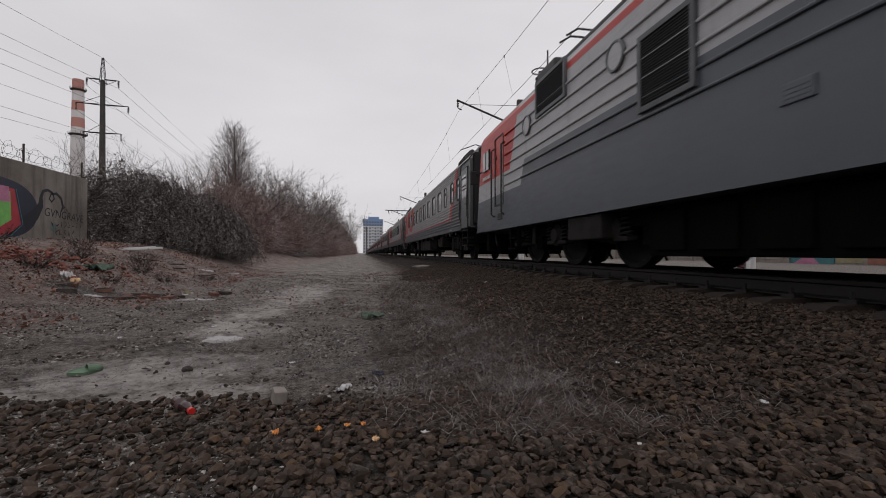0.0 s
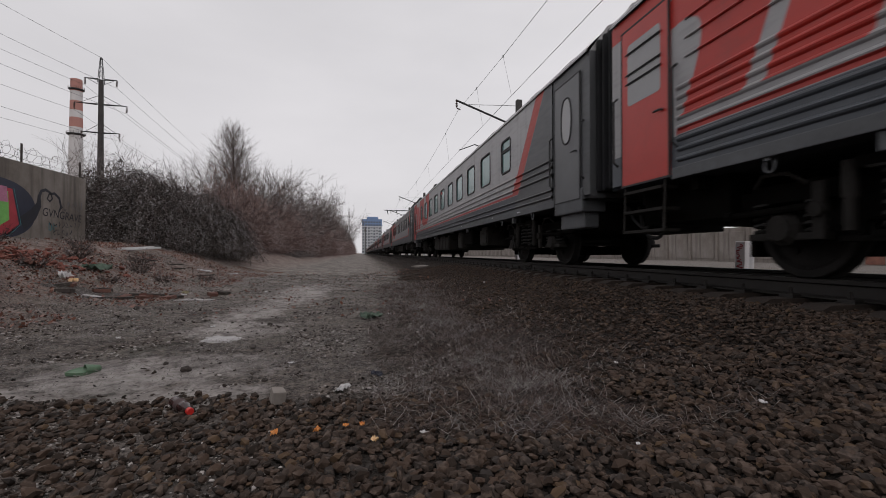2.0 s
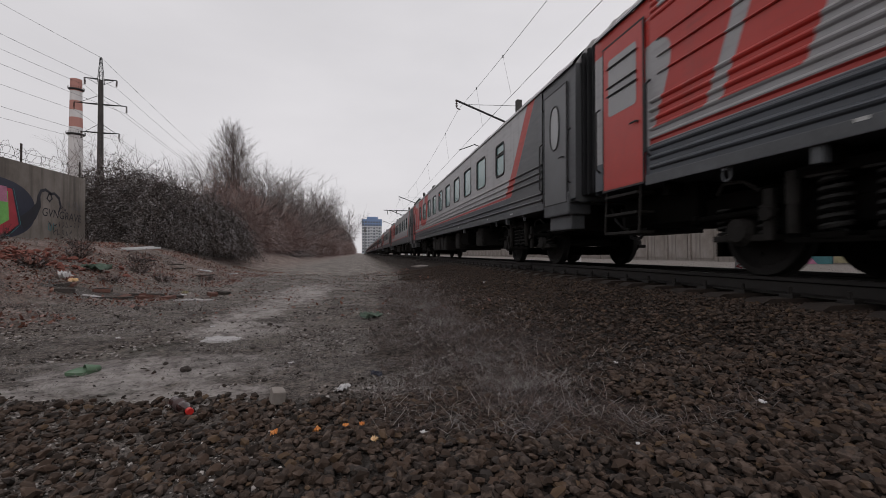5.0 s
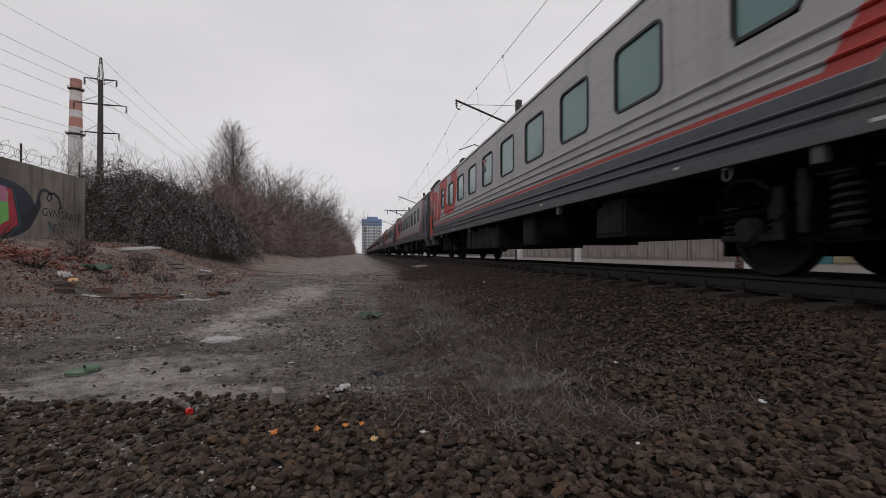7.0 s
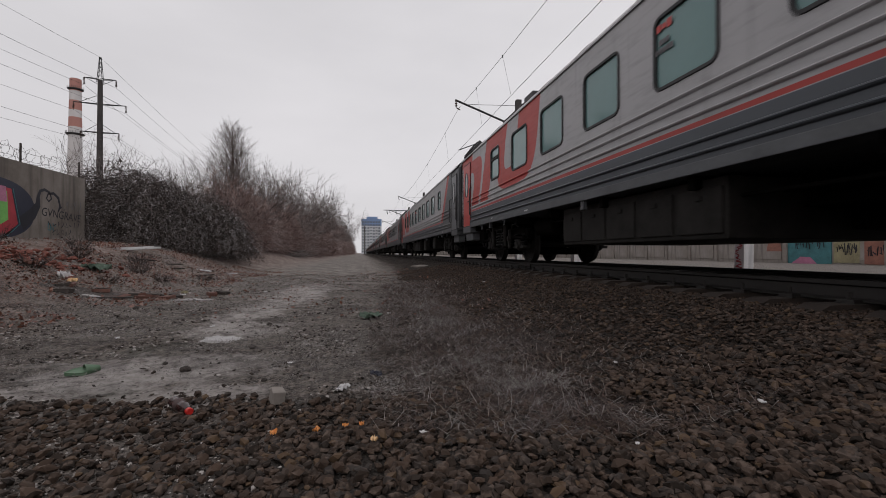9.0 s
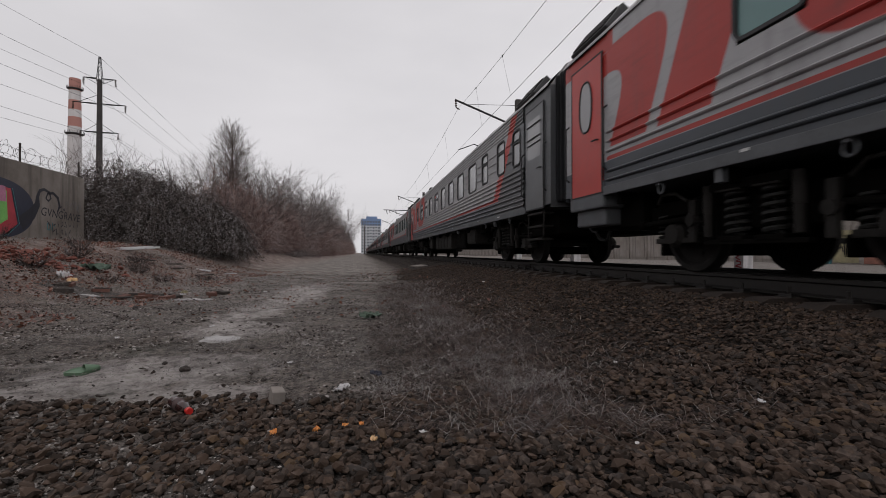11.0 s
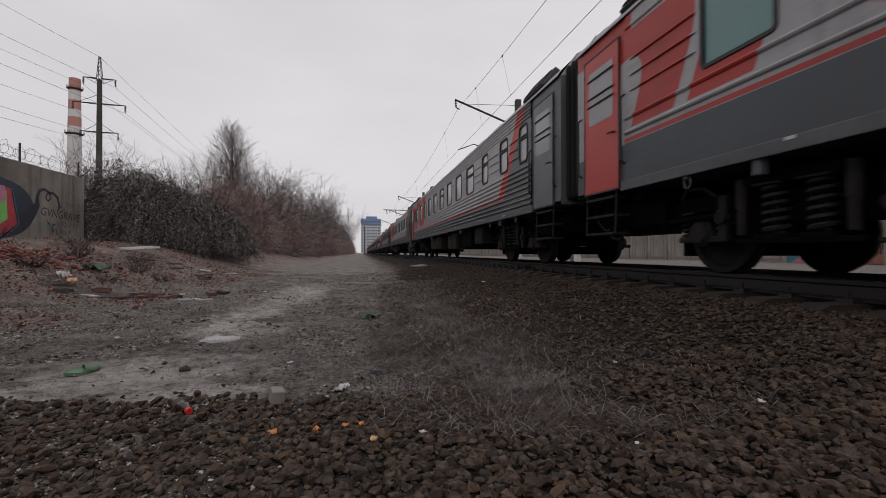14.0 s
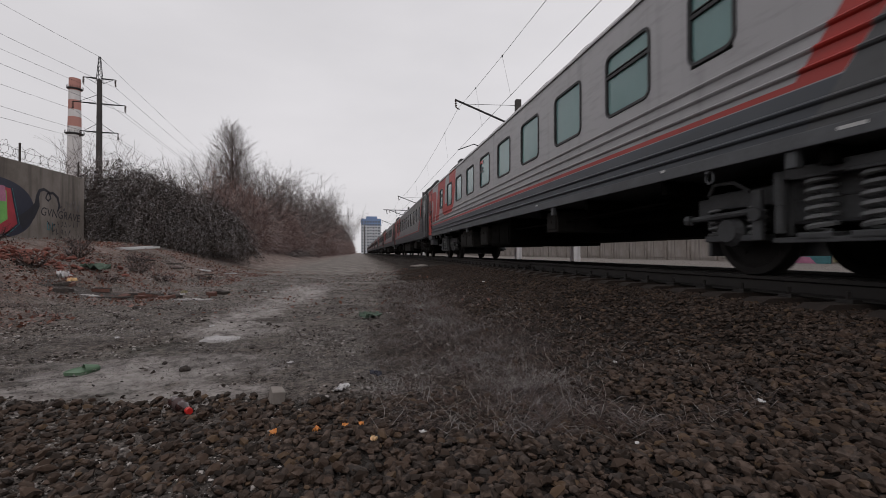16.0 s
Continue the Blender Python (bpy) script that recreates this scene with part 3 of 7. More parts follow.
    # underframe gear
    gear = {"E": [(-6.0, -5.0, 0.6), (-4.6, -3.2, 0.5), (-2.2, -0.4, 0.46), (1.2, 4.4, 0.5)], "A": [(-5.6, -4.4, 0.62), (-4.1, -2.6, 0.5), (-1.6, 2.4, 0.48), (3.6, 4.5, 0.56)], "B": [(-5.4, -4.6, 0.55), (-3.6, -2.4, 0.62), (-2.0, -1.3, 0.5), (0.6, 4.4, 0.46)],
            "C": [(-5.2, -3.8, 0.52), (-3.2, -1.4, 0.5), (-0.8, 2.0, 0.62), (2.8, 4.9, 0.5)],
            "D": [(-3.4, -2.9, 0.72), (-0.6, 1.0, 0.5), (1.4, 2.2, 0.56), (3.2, 5.0, 0.52)]}[kind]
    for n, (a, b, z0) in enumerate(gear):
        bm = B()
        z0 -= 0.07
        box(bm, -1.3, 1.25, a, b, z0, SILL - 0.06, 0.025)
        count = max(1, int((b - a) / 0.75))
        for i in range(count):
            ya, yb = a + (b - a) * i / count + 0.05, a + (b - a) * (i + 1) / count - 0.05
            box(bm, -1.325, -1.29, ya, yb, z0 + 0.06, SILL - 0.16, 0.012)
            box(bm, -1.345, -1.32, (ya + yb) / 2 - 0.05, (ya + yb) / 2 + 0.05, SILL - 0.3, SILL - 0.24, 0.008)
        part("battery_box" if n % 2 else "equipment_box", bm, M["under_grey"] if n != 1 else M["under"], car)
    bm = B()
    rod(bm, (-0.95, 5.3 - 10.2 * (kind == "C"), 0.84), (-0.95, 6.2 - 10.2 * (kind == "C"), 0.84), 0.2, sides=16)
    part("air_tank", bm, M["under"], car)
    bm = B()
    box(bm, -0.35, 0.35, -HALF + 0.3, HALF - 0.3, 0.74, SILL - 0.01, 0.02)
    for s in (-1, 1):
        box(bm, -1.2, 1.2, s * 10.95 - 0.72, s * 10.95 + 0.72, 0.62, SILL - 0.03, 0.02)
        box(bm, -0.2, 1.2, s * 6.4 - 0.5, s * 6.4 + 0.5, 0.6, SILL - 0.03, 0.02)
    box(bm, 0.3, 1.3, -5.8, 5.8, 0.5, SILL - 0.03, 0.02)
    for i in range(12):
        y = -10.4 + i * 1.9
        box(bm, -1.4, 1.4, y - 0.05, y + 0.05, 0.95, SILL - 0.005, 0.0)
    tube(bm, [(-1.1, -6.3, 0.9), (-1.1, -3.0, 0.84), (-1.12, 3.0, 0.86), (-1.1, 6.3, 0.9)], 0.022, 6)
    tube(bm, [(-0.6, -HALF, 0.92), (-0.6, HALF, 0.92)], 0.03, 6)
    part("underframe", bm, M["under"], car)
    # lifting rings hung under the sill beam
    for y in (9.5, 7.4, -7.4, -9.5):
        bm = B()
        tube(bm, [(-SIDE + 0.05, y + 0.05 * math.cos(a), 1.02 + 0.06 * math.sin(a)) for a in [i * math.pi / 8 for i in range(16)]], 0.013, 6, True)
        box(bm, -SIDE + 0.01, -SIDE + 0.09, y - 0.03, y + 0.03, 1.06, SILL + 0.02, 0.006)
        part("lifting_ring", bm, M["sill"], car)
    # small white stencil bars and tail fittings on the sill
    for a, w, z in ((8.2, 0.10, 1.2), (5.6, 0.2, 1.17), (-3.0, 0.10, 1.2), (-6.8, 0.08, 1.2), (-8.9, 0.2, 1.17)):
        bm = B()
        box(bm, -SIDE - 0.0175, -SIDE - 0.012, a, a + w, z - 0.014, z + 0.014)
        part("stencil_marking", bm, M["white_mark"], car)
    for y in (8.6, 3.3, -3.6, -8.3):
        bm = B()
        box(bm, -SIDE + 0.02, -SIDE + 0.1, y - 0.05, y + 0.05, SILL - 0.17, SILL - 0.02, 0.01)
        part("socket_bracket", bm, M["sill"], car)
    # round logo-like emblem bars mid-side: red dash with two grey lines of unreadable stencils
    bm = B()
    for i, h in enumerate((0.05, 0.03, 0.045)):
        box(bm, -SIDE - 0.0045, -SIDE + 0.003, 1.14 + i * 0.09, 1.21 + i * 0.09, 2.94 - h, 2.94 + h)
    part("red_emblem", bm, M["red_paint"], car)
    for z, n in ((2.76, 3), (2.66, 5)):
        bm = B()
        for i in range(n):
            box(bm, -SIDE - 0.0045, -SIDE + 0.003, 1.275 + (i - n / 2) * 0.062, 1.275 + (i - n / 2) * 0.062 + 0.042, z - 0.032, z + 0.032)
        part("stencil_marking", bm, M["dark_mark"], car)
    # roof gear: ventilators and an air-conditioning hood near the red end
    for y in ([10.2, -10.6] if kind in "ACE" else [11.2, -11.2] if kind == "D" else [11.2]):
        bm = B()
        tilt = Matrix.Translation((-1.30, y, EAVE + 0.27)) @ Matrix.Rotation(radians(38), 4, "Y")
        box(bm, -0.10, 0.05, -0.55, 0.55, -0.24, 0.24, 0.02, 0, tilt)
        for i in range(6):
            box(bm, -0.125, -0.09, -0.48, 0.48, -0.2 + i * 0.07, -0.175 + i * 0.07, 0.004, 0, tilt)
        part("roof_grille", bm, M["black_steel"], car)
    bm = B()
    tube(bm, [(-0.9, 9.3, EAVE + 0.55), (-0.92, 9.0, EAVE + 0.66), (-0.92, 7.4, EAVE + 0.66), (-0.9, 7.1, EAVE + 0.55)], 0.03, 6)
    box(bm, -0.9, -0.5, 6.9, 7.5, EAVE + 0.62, EAVE + 0.82, 0.03)
    part("roof_pipe", bm, M["black_steel"], car)
    for y in (-HALF + 5.2, 0.6, 4.4) if kind in "AE" else (1.0,):
        bm = B()
        rod(bm, (-0.35, y, EAVE + 0.72), (-0.35, y, EAVE + 0.92), 0.12, sides=10)
        rod(bm, (-0.35, y, EAVE + 0.90), (-0.35, y, EAVE + 0.97), 0.19, 0.12, sides=10)
        part("roof_ventilator", bm, M["roof"], car)
    bogie(car, 8.5, kind == "D")
    bogie(car, -8.5, kind == "D")
    return car


def loco_bogie(parent, y):
    """A heavy three-axle bogie: deep side frames, axle boxes on springs, sand pipes and brake gear."""
    bm = B()
    for s in (-1, 1):
        x = s * 1.12
        box(bm, x - 0.1, x + 0.1, -3.0, 3.0, 0.62, 0.92, 0.03)
        for a in (-2.85, -1.0, 1.0, 2.85):
            box(bm, x - 0.08, x + 0.08, a - 0.16, a + 0.16, 0.34, 0.66, 0.03)
    for a in (-2.95, -1.0, 1.0, 2.95):
        box(bm, -1.05, 1.05, a - 0.12, a + 0.12, 0.5, 0.86, 0.03)
    bog = part("bogie", bm, M["under"], parent)
    bog.matrix_basis = pose(0, y, 0)
    for a in (-2.0, 0.0, 2.0):
        wheelset(bog, a, 0.6)
        bm = B()
        box(bm, -0.7, 0.7, a - 0.5, a + 0.5, 0.32, 0.9, 0.05)
        part("traction_motor", bm, M["under"], bog)
        bm = B()
        lathe(bm, [(0.19, -0.12), (0.22, -0.1), (0.22, 0.08), (0.16, 0.12), (0.14, 0.15)], Matrix.Translation((-1.16, a, 0.6)) @ Matrix.Rotation(radians(-90), 4, "Y"), 16)
        box(bm, -1.27, -1.09, a - 0.42, a + 0.42, 0.42, 0.5, 0.02)
        part("axle_box", bm, M["under_grey"], bog)
        for o in (-0.34, 0.34):
            bm = B()
            spring(bm, -1.2, a + o, 0.5, 0.86, 0.085, 0.02, 5)
            part("axle_spring", bm, M["under_grey"], bog)
            bm = B()
            tube(bm, [(-1.0, a + o * 2.0, 0.8), (-1.02, a + o * 2.1, 0.5), (-0.82, a + o * 2.05, 0.14)], 0.022, 6)
            box(bm, -0.95, -0.72, a + o * 1.95 - 0.03, a + o * 1.95 + 0.03, 0.3, 0.62, 0.015)
            part("brake_rigging", bm, M["under"], bog)
    for a in (-1.0, 1.0):
        bm = B()
        rod(bm, (-1.3, a, 0.45), (-1.3, a, 0.98), 0.05, sides=10)
        part("damper", bm, M["under_grey"], bog)


def loco_paint():
    k = Mat("loco_paint", 0.36)
    x, y, z = k.xyz()
    d = k.math("SUBTRACT", 11.6, y)
    slant = k.math("SUBTRACT", d, k.math("MULTIPLY", k.math("SUBTRACT", z, 2.3), 0.45))
    wear, grime = k.noise(0.8, 5), k.noise(12, 4, (1, 0.2, 1))
    streak = k.noise(6, 3, (1, 1, 0.07))
    base = k.mix(wear, (0.36, 0.365, 0.38), (0.43, 0.43, 0.445))
    low = k.math("MAXIMUM", k.step(z, 1.79, 1.78), k.math("MULTIPLY", k.band(z, 1.7, 2.32), k.step(slant, 4.2, 4.25)))
    base = k.mix(k.math("MINIMUM", low, 1.0), base, k.mix(wear, (0.078, 0.09, 0.107), (0.098, 0.111, 0.13)))
    red = k.math("MULTIPLY", k.step(slant, 3.28, 3.26), k.step(z, 2.28, 2.29))
    red = k.math("MAXIMUM", red, k.band(z, 3.44, 3.58))
    base = k.mix(red, base, k.mix(wear, (0.42, 0.030, 0.024), (0.50, 0.042, 0.032)))
    base = k.mix(k.step(z, 3.66, 3.68), base, (0.16, 0.16, 0.165))
    dirt = k.math("MULTIPLY", k.math("ADD", k.step(grime, 0.5, 0.85), k.step(streak, 0.55, 0.8)), 0.25)
    k.color(k.mix(dirt, base, (0.10, 0.09, 0.085)))
    k.rough(k.math("ADD", 0.3, k.math("MULTIPLY", grime, 0.3)))
    k.bump(k.noise(1.4, 2), 0.1, 0.02)
    return k.m


def locomotive():
    """An electric locomotive: ribbed side, red cab, grilles, portholes, roof gear and three bogies."""
    car = thing("electric_locomotive", pose(0, 0, 0), "grey electric locomotive with red cab and ribbed sides", "locomotive")
    X, L = 1.56, 11.6
    paint = M["loco_paint"]
    bm = B()
    prof = [(-X, 0.86)]
    for z in (1.95, 2.2, 2.45, 2.7, 2.95, 3.2):
        prof += [(-X, z - 0.02), (-X - 0.03, z - 0.016), (-X - 0.035, z), (-X - 0.03, z + 0.016), (-X, z + 0.02)]
    prof += [(-X, 3.55), (-X + 0.06, 3.68), (-1.15, 4.05), (-0.6, 4.2), (0.6, 4.2), (1.15, 4.05), (X, 3.6), (X, 0.86)]
    plain_side = [(-X, 0.86), (-X, 3.55), (-X + 0.06, 3.68), (-1.15, 4.05), (-0.6, 4.2), (0.6, 4.2), (1.15, 4.05), (X, 3.6), (X, 0.86)]
    sheet(bm, prof, -L + 2.9, L - 2.9)
    # cabs: the nose leans back towards the roof
    for s in (-1, 1):
        a = [bm.verts.new((x, s * (L - 2.9), z)) for x, z in plain_side]
        b = [bm.verts.new((x * 0.98, s * (L - max(0.0, z - 2.2) * 0.42), z)) for x, z in plain_side]
        for i in range(len(a) - 1):
            bm.faces.new((a[i], a[i + 1], b[i + 1], b[i]))
        bm.faces.new(b)
    bm.faces.new([bm.verts.new(v) for v in ((-X, -L, 0.87), (X, -L, 0.87), (X, L, 0.87), (-X, L, 0.87))])
    part("body", bm, paint, car)
    # framed grilles, high grilles and portholes
    for d, w, z0, z1 in ((8.45, 0.85, 2.08, 2.92), (5.05, 1.2, 3.05, 3.62), (13.0, 1.2, 2.08, 2.92), (16.5, 1.2, 3.05, 3.62)):
        y1, y0 = L - d, L - d - w
        bm = B()
        box(bm, -X - 0.03, -X + 0.02, y0, y1, z0, z1, 0.0, 1)
        for a, b, c, e in ((y0 - 0.07, y0, z0 - 0.07, z1 + 0.07), (y1, y1 + 0.07, z0 - 0.07, z1 + 0.07), (y0, y1, z0 - 0.07, z0), (y0, y1, z1, z1 + 0.07)):
            box(bm, -X - 0.055, -X + 0.01, a, b, c, e, 0.008, 0)
        i = z0 + 0.03
        while i < z1 - 0.02:
            box(bm, -X - 0.042, -X - 0.028, y0, y1, i, i + 0.014, 0.0, 2)
            i += 0.035
        part("air_grille", bm, [M["sill"], M["black"], M["bellows"]], car)
    for d in (4.45, 7.85, 11.4, 15.3):
        bm = B()
        c = L - d
        tube(bm, [(-X - 0.03, c + 0.2 * math.cos(a), 3.0 + 0.2 * math.sin(a)) for a in [i * math.pi / 12 for i in range(24)]], 0.025, 6, True, 0)
        bm.faces.new([bm.verts.new((-X - 0.0372, c + 0.195 * math.cos(i * math.pi / 12), 3.0 + 0.195 * math.sin(i * math.pi / 12))) for i in range(24)]).material_index = 1
        part("porthole", bm, [M["door_grey"], paint], car)
    bm = B()
    box(bm, -X - 0.02, -X + 0.01, L - 10.6, L - 10.3, 1.48, 1.66, 0.01)
    for zz in (1.52, 1.56, 1.60):
        box(bm, -X - 0.024, -X - 0.016, L - 10.56, L - 10.34, zz, zz + 0.018)
    part("maker_plate", bm, paint, car)
    # cab door, rails, window and mirror at the red end
    bm = B()
    y0, y1 = L - 2.75, L - 2.05
    for a, b, c, e in ((y0 - 0.015, y0 + 0.015, 1.5, 3.3), (y1 - 0.015, y1 + 0.015, 1.5, 3.3), (y0, y1, 1.49, 1.52), (y0, y1, 3.28, 3.31)):
        box(bm, -X - 0.012, -X + 0.01, a, b, c, e, 0.0)
    box(bm, -X - 0.03, -X, y1 - 0.15, y1 - 0.02, 2.75, 2.82, 0.01)
    box(bm, -X - 0.012, -X + 0.01, y0 + 0.1, y0 + 0.45, 1.12, 1.28, 0.0)
    part("cab_door", bm, M["black_steel"], car)
    for a in (y0 - 0.08, y1 + 0.08):
        bm = B()
        tube(bm, [(-X, a, 1.22), (-X - 0.08, a, 1.28), (-X - 0.08, a, 3.0), (-X, a, 3.06)], 0.022, 6)
        part("handrail", bm, M["black_steel"], car)
    bm = B()
    box(bm, -X - 0.012, -X + 0.03, L - 1.5, L - 0.85, 2.62, 3.15, 0.01, 0)
    box(bm, -X - 0.018, -X + 0.03, L - 1.52, L - 1.46, 2.6, 3.17, 0.0, 1)
    box(bm, -X - 0.018, -X + 0.03, L - 1.2, L - 1.15, 2.6, 3.17, 0.0, 1)
    part("cab_window", bm, [M["glass_grey"], M["black"]], car)
    bm = B()
    box(bm, -X - 0.32, -X - 0.08, L - 0.62, L - 0.52, 2.3, 2.72, 0.03)
    rod(bm, (-X, L - 0.75, 2.65), (-X - 0.2, L - 0.57, 2.6), 0.02)
    part("mirror", bm, M["black"], car)
    bm = B()
    for i in range(7):
        box(bm, -X - 0.006, -X + 0.002, L - 1.75 + i * 0.14, L - 1.66 + i * 0.14, 2.36, 2.46)
    part("number_bars", bm, M["white_mark"], car)
    bm = B()
    box(bm, -X - 0.04, -X - 0.033, L - 12.2, L - 11.8, 3.25, 3.5)
    part("emblem", bm, M["red_paint"], car)
    # roof: boxes, antennas, insulators and a lowered pantograph
    bm = B()
    box(bm, -0.9, 0.9, L - 9.5, L - 3.2, 4.15, 4.4, 0.06)
    box(bm, -1.0, -0.3, L - 4.6, L - 3.6, 4.05, 4.5, 0.06)
    part("roof_box", bm, M["black_steel"], car)
    bm = B()
    rod(bm, (-0.9, L - 4.0, 4.0), (-0.9, L - 4.0, 4.9), 0.02)
    for i in range(3):
        rod(bm, (-0.75, L - 3.2, 4.35 + i * 0.1), (-0.75, L - 3.2, 4.39 + i * 0.1), 0.12, sides=12)
    rod(bm, (-0.75, L - 3.2, 4.1), (-0.75, L - 3.2, 4.75), 0.04)
    tube(bm, [(-0.75 + 0.2 * math.cos(i * 0.5236), L - 3.2 + 0.2 * math.sin(i * 0.5236), 4.75) for i in range(12)], 0.018, 5, True)
    part("roof_antenna", bm, M["black_steel"], car)
    bm = B()
    for s in (-0.5, 0.5):
        tube(bm, [(s, L - 5.4, 4.45), (s * 0.9, L - 3.9, 4.62), (s * 0.6, L - 4.9, 4.86)], 0.025, 6)
    for o in (-0.16, 0.16):
        tube(bm, [(-0.95, L - 4.9 + o, 4.72), (-0.7, L - 4.9 + o, 4.88), (0.7, L - 4.9 + o, 4.88), (0.95, L - 4.9 + o, 4.72)], 0.022, 6)
    box(bm, -0.6, 0.6, L - 5.6, L - 4.0, 4.40, 4.47, 0.02)
    part("pantograph", bm, M["black_steel"], car)
    # underframe
    for a, b in ((L - 7.3, L - 6.2), (L - 14.0, L - 12.6)):
        bm = B()
        box(bm, -1.5, -0.6, a, b, 0.46, 0.86, 0.03)
        part("equipment_box", bm, M["under_grey"], car)
    bm = B()
    box(bm, -1.0, 1.0, L - 0.7, L - 0.4, 0.22, 0.84, 0.05)
    for x in (-1.35, 1.15):
        box(bm, x, x + 0.2, L - 0.75, L - 0.45, 0.3, 0.86, 0.04)
    for y in (L - 3.6, L - 3.1):
        box(bm, -1.5, -1.4, y - 0.03, y + 0.03, 0.3, 0.86, 0.01)
    for z in (0.35, 0.6):
        box(bm, -1.55, -1.3, L - 3.6, L - 3.1, z - 0.02, z + 0.02, 0.01)
    box(bm, -0.4, 1.2, -L + 0.2, L - 0.2, 0.5, 0.85, 0.02)
    box(bm, -1.25, 1.2, -3.5, 3.5, 0.2, 0.85, 0.03)
    for i in range(9):
        box(bm, -1.3, -1.24, -3.3 + i * 0.76, -2.75 + i * 0.76, 0.28, 0.78, 0.012)
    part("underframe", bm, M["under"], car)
    bm = B()
    box(bm, -0.2, 0.2, L, L + 0.62, 0.88, 1.12, 0.04)
    part("coupler", bm, M["under"], car)
    for y in (6.4, -6.4):
        loco_bogie(car, y)
    return car


def ground_material():
    k = Mat("frosted_ground", 0.92, 0.0, 0.25)
    pos, (x, y, z) = k.position()
    big, mid = k.noise(0.35, 5, vector=pos), k.noise(2.2, 6, vector=pos, rough=0.65)
    fine, grit = k.noise(28, 5, vector=pos, rough=0.7), k.noise(110, 3, vector=pos)
    soil = k.mix(k.step(k.math("ADD", k.math("MULTIPLY", fine, 0.5), k.math("MULTIPLY", k.noise(11, 5, vector=pos, rough=0.75), 0.5)), 0.42, 0.60), (0.012, 0.0088, 0.0072), (0.25, 0.205, 0.178))
    # trodden path: paler, greyer, rimed
    wob = k.math("MULTIPLY", k.math("SUBTRACT", mid, 0.5), 1.6)
    px = k.math("ADD", x, wob)
    path = k.math("MULTIPLY", k.step(px, -3.6, -1.6), k.step(px, 1.3, 0.0))
    rime = k.math("MULTIPLY", path, k.step(k.math("ADD", k.math("MULTIPLY", mid, 0.6), k.math("MULTIPLY", fine, 0.5)), 0.42, 0.72))
    col = k.mix(k.math("MULTIPLY", rime, 0.62), soil, (0.30, 0.27, 0.25))
    # open ground turns paler and greyer with y, between 3.5 and 15
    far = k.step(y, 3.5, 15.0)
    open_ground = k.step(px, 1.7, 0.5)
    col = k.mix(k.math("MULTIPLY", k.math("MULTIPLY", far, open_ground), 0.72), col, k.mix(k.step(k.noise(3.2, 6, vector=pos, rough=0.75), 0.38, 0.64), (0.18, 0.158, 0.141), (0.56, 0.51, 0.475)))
    mott = k.math("ADD", k.math("MULTIPLY", k.noise(1.3, 6, vector=pos, rough=0.7), 0.6), k.math("MULTIPLY", k.noise(8.0, 4, vector=pos), 0.4))
    col = k.mix(k.math("MULTIPLY", k.step(mott, 0.54, 0.42), 0.62), col, (0.020, 0.0155, 0.013))
    # reddish leaf litter on the bank, with mossy patches
    speck = k.math("MULTIPLY", k.step(grit, 0.56, 0.70), k.step(x, 1.6, 0.4))
    col = k.mix(k.math("MULTIPLY", speck, 0.5), col, (0.22, 0.21, 0.21))
    # small noise pits painted near-black, as shade in the grain's gaps
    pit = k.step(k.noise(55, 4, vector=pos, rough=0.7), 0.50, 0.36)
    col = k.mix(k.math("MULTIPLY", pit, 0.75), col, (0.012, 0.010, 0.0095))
    # bare frosted soil with ragged outlines
    ragged = k.math("MULTIPLY", k.math("SUBTRACT", k.noise(4.5, 6, vector=pos, rough=0.72), 0.5), 2.6)
    for cx, cy, rx, ry in ((-1.45, 3.35, 0.8, 0.42), (-2.3, 2.8, 0.75, 0.3), (-1.42, 6.3, 0.38, 1.3), (-1.25, 4.9, 0.5, 0.5), (-1.2, 9.5, 0.6, 2.4), (-1.0, 2.75, 0.4, 0.25)):
        qa = k.math("POWER", k.math("DIVIDE", k.math("SUBTRACT", x, cx), rx), 2.0)
        qb = k.math("POWER", k.math("DIVIDE", k.math("SUBTRACT", y, cy), ry), 2.0)
        m = k.step(k.math("ADD", k.math("SQRT", k.math("ADD", qa, qb)), ragged), 1.25, 0.55)
        col = k.mix(k.math("MULTIPLY", m, k.math("MULTIPLY", k.step(fine, 0.2, 0.5), k.step(mott, 0.34, 0.55))), col, (0.44, 0.405, 0.39))
    litter = k.math("MULTIPLY", k.step(px, -3.4, -5.4), k.step(fine, 0.40, 0.58))
    col = k.mix(k.math("MULTIPLY", litter, 0.7), col, k.mix(grit, (0.075, 0.028, 0.02), (0.26, 0.125, 0.09)))
    hoar = k.math("MULTIPLY", k.step(px, -2.6, -4.2), k.step(k.math("ADD", k.math("MULTIPLY", mid, 0.5), k.math("MULTIPLY", fine, 0.5)), 0.47, 0.64))
    col = k.mix(k.math("MULTIPLY", hoar, 0.65), col, (0.42, 0.35, 0.32))
    moss = k.math("MULTIPLY", k.math("MULTIPLY", k.step(k.noise(0.9, 4, vector=pos), 0.56, 0.68), k.step(x, 0.7, 0.2)), k.step(fine, 0.42, 0.6))
    col = k.mix(k.math("MULTIPLY", moss, 0.55), col, (0.075, 0.088, 0.07))
    # brown ballast dust on the shoulder and under the track; gap shade painted dark
    edge = k.math("SUBTRACT", px, k.math("MULTIPLY", k.step(y, 5.0, 22.0), 1.5))
    shoulder = k.math("MULTIPLY", k.step(edge, 0.0, 0.55), k.step(x, 8.5, 7.5))
    stone = k.cells(17, vector=pos, out="Color")
    stone_v = k.hue(stone, 0.0, 1.0)
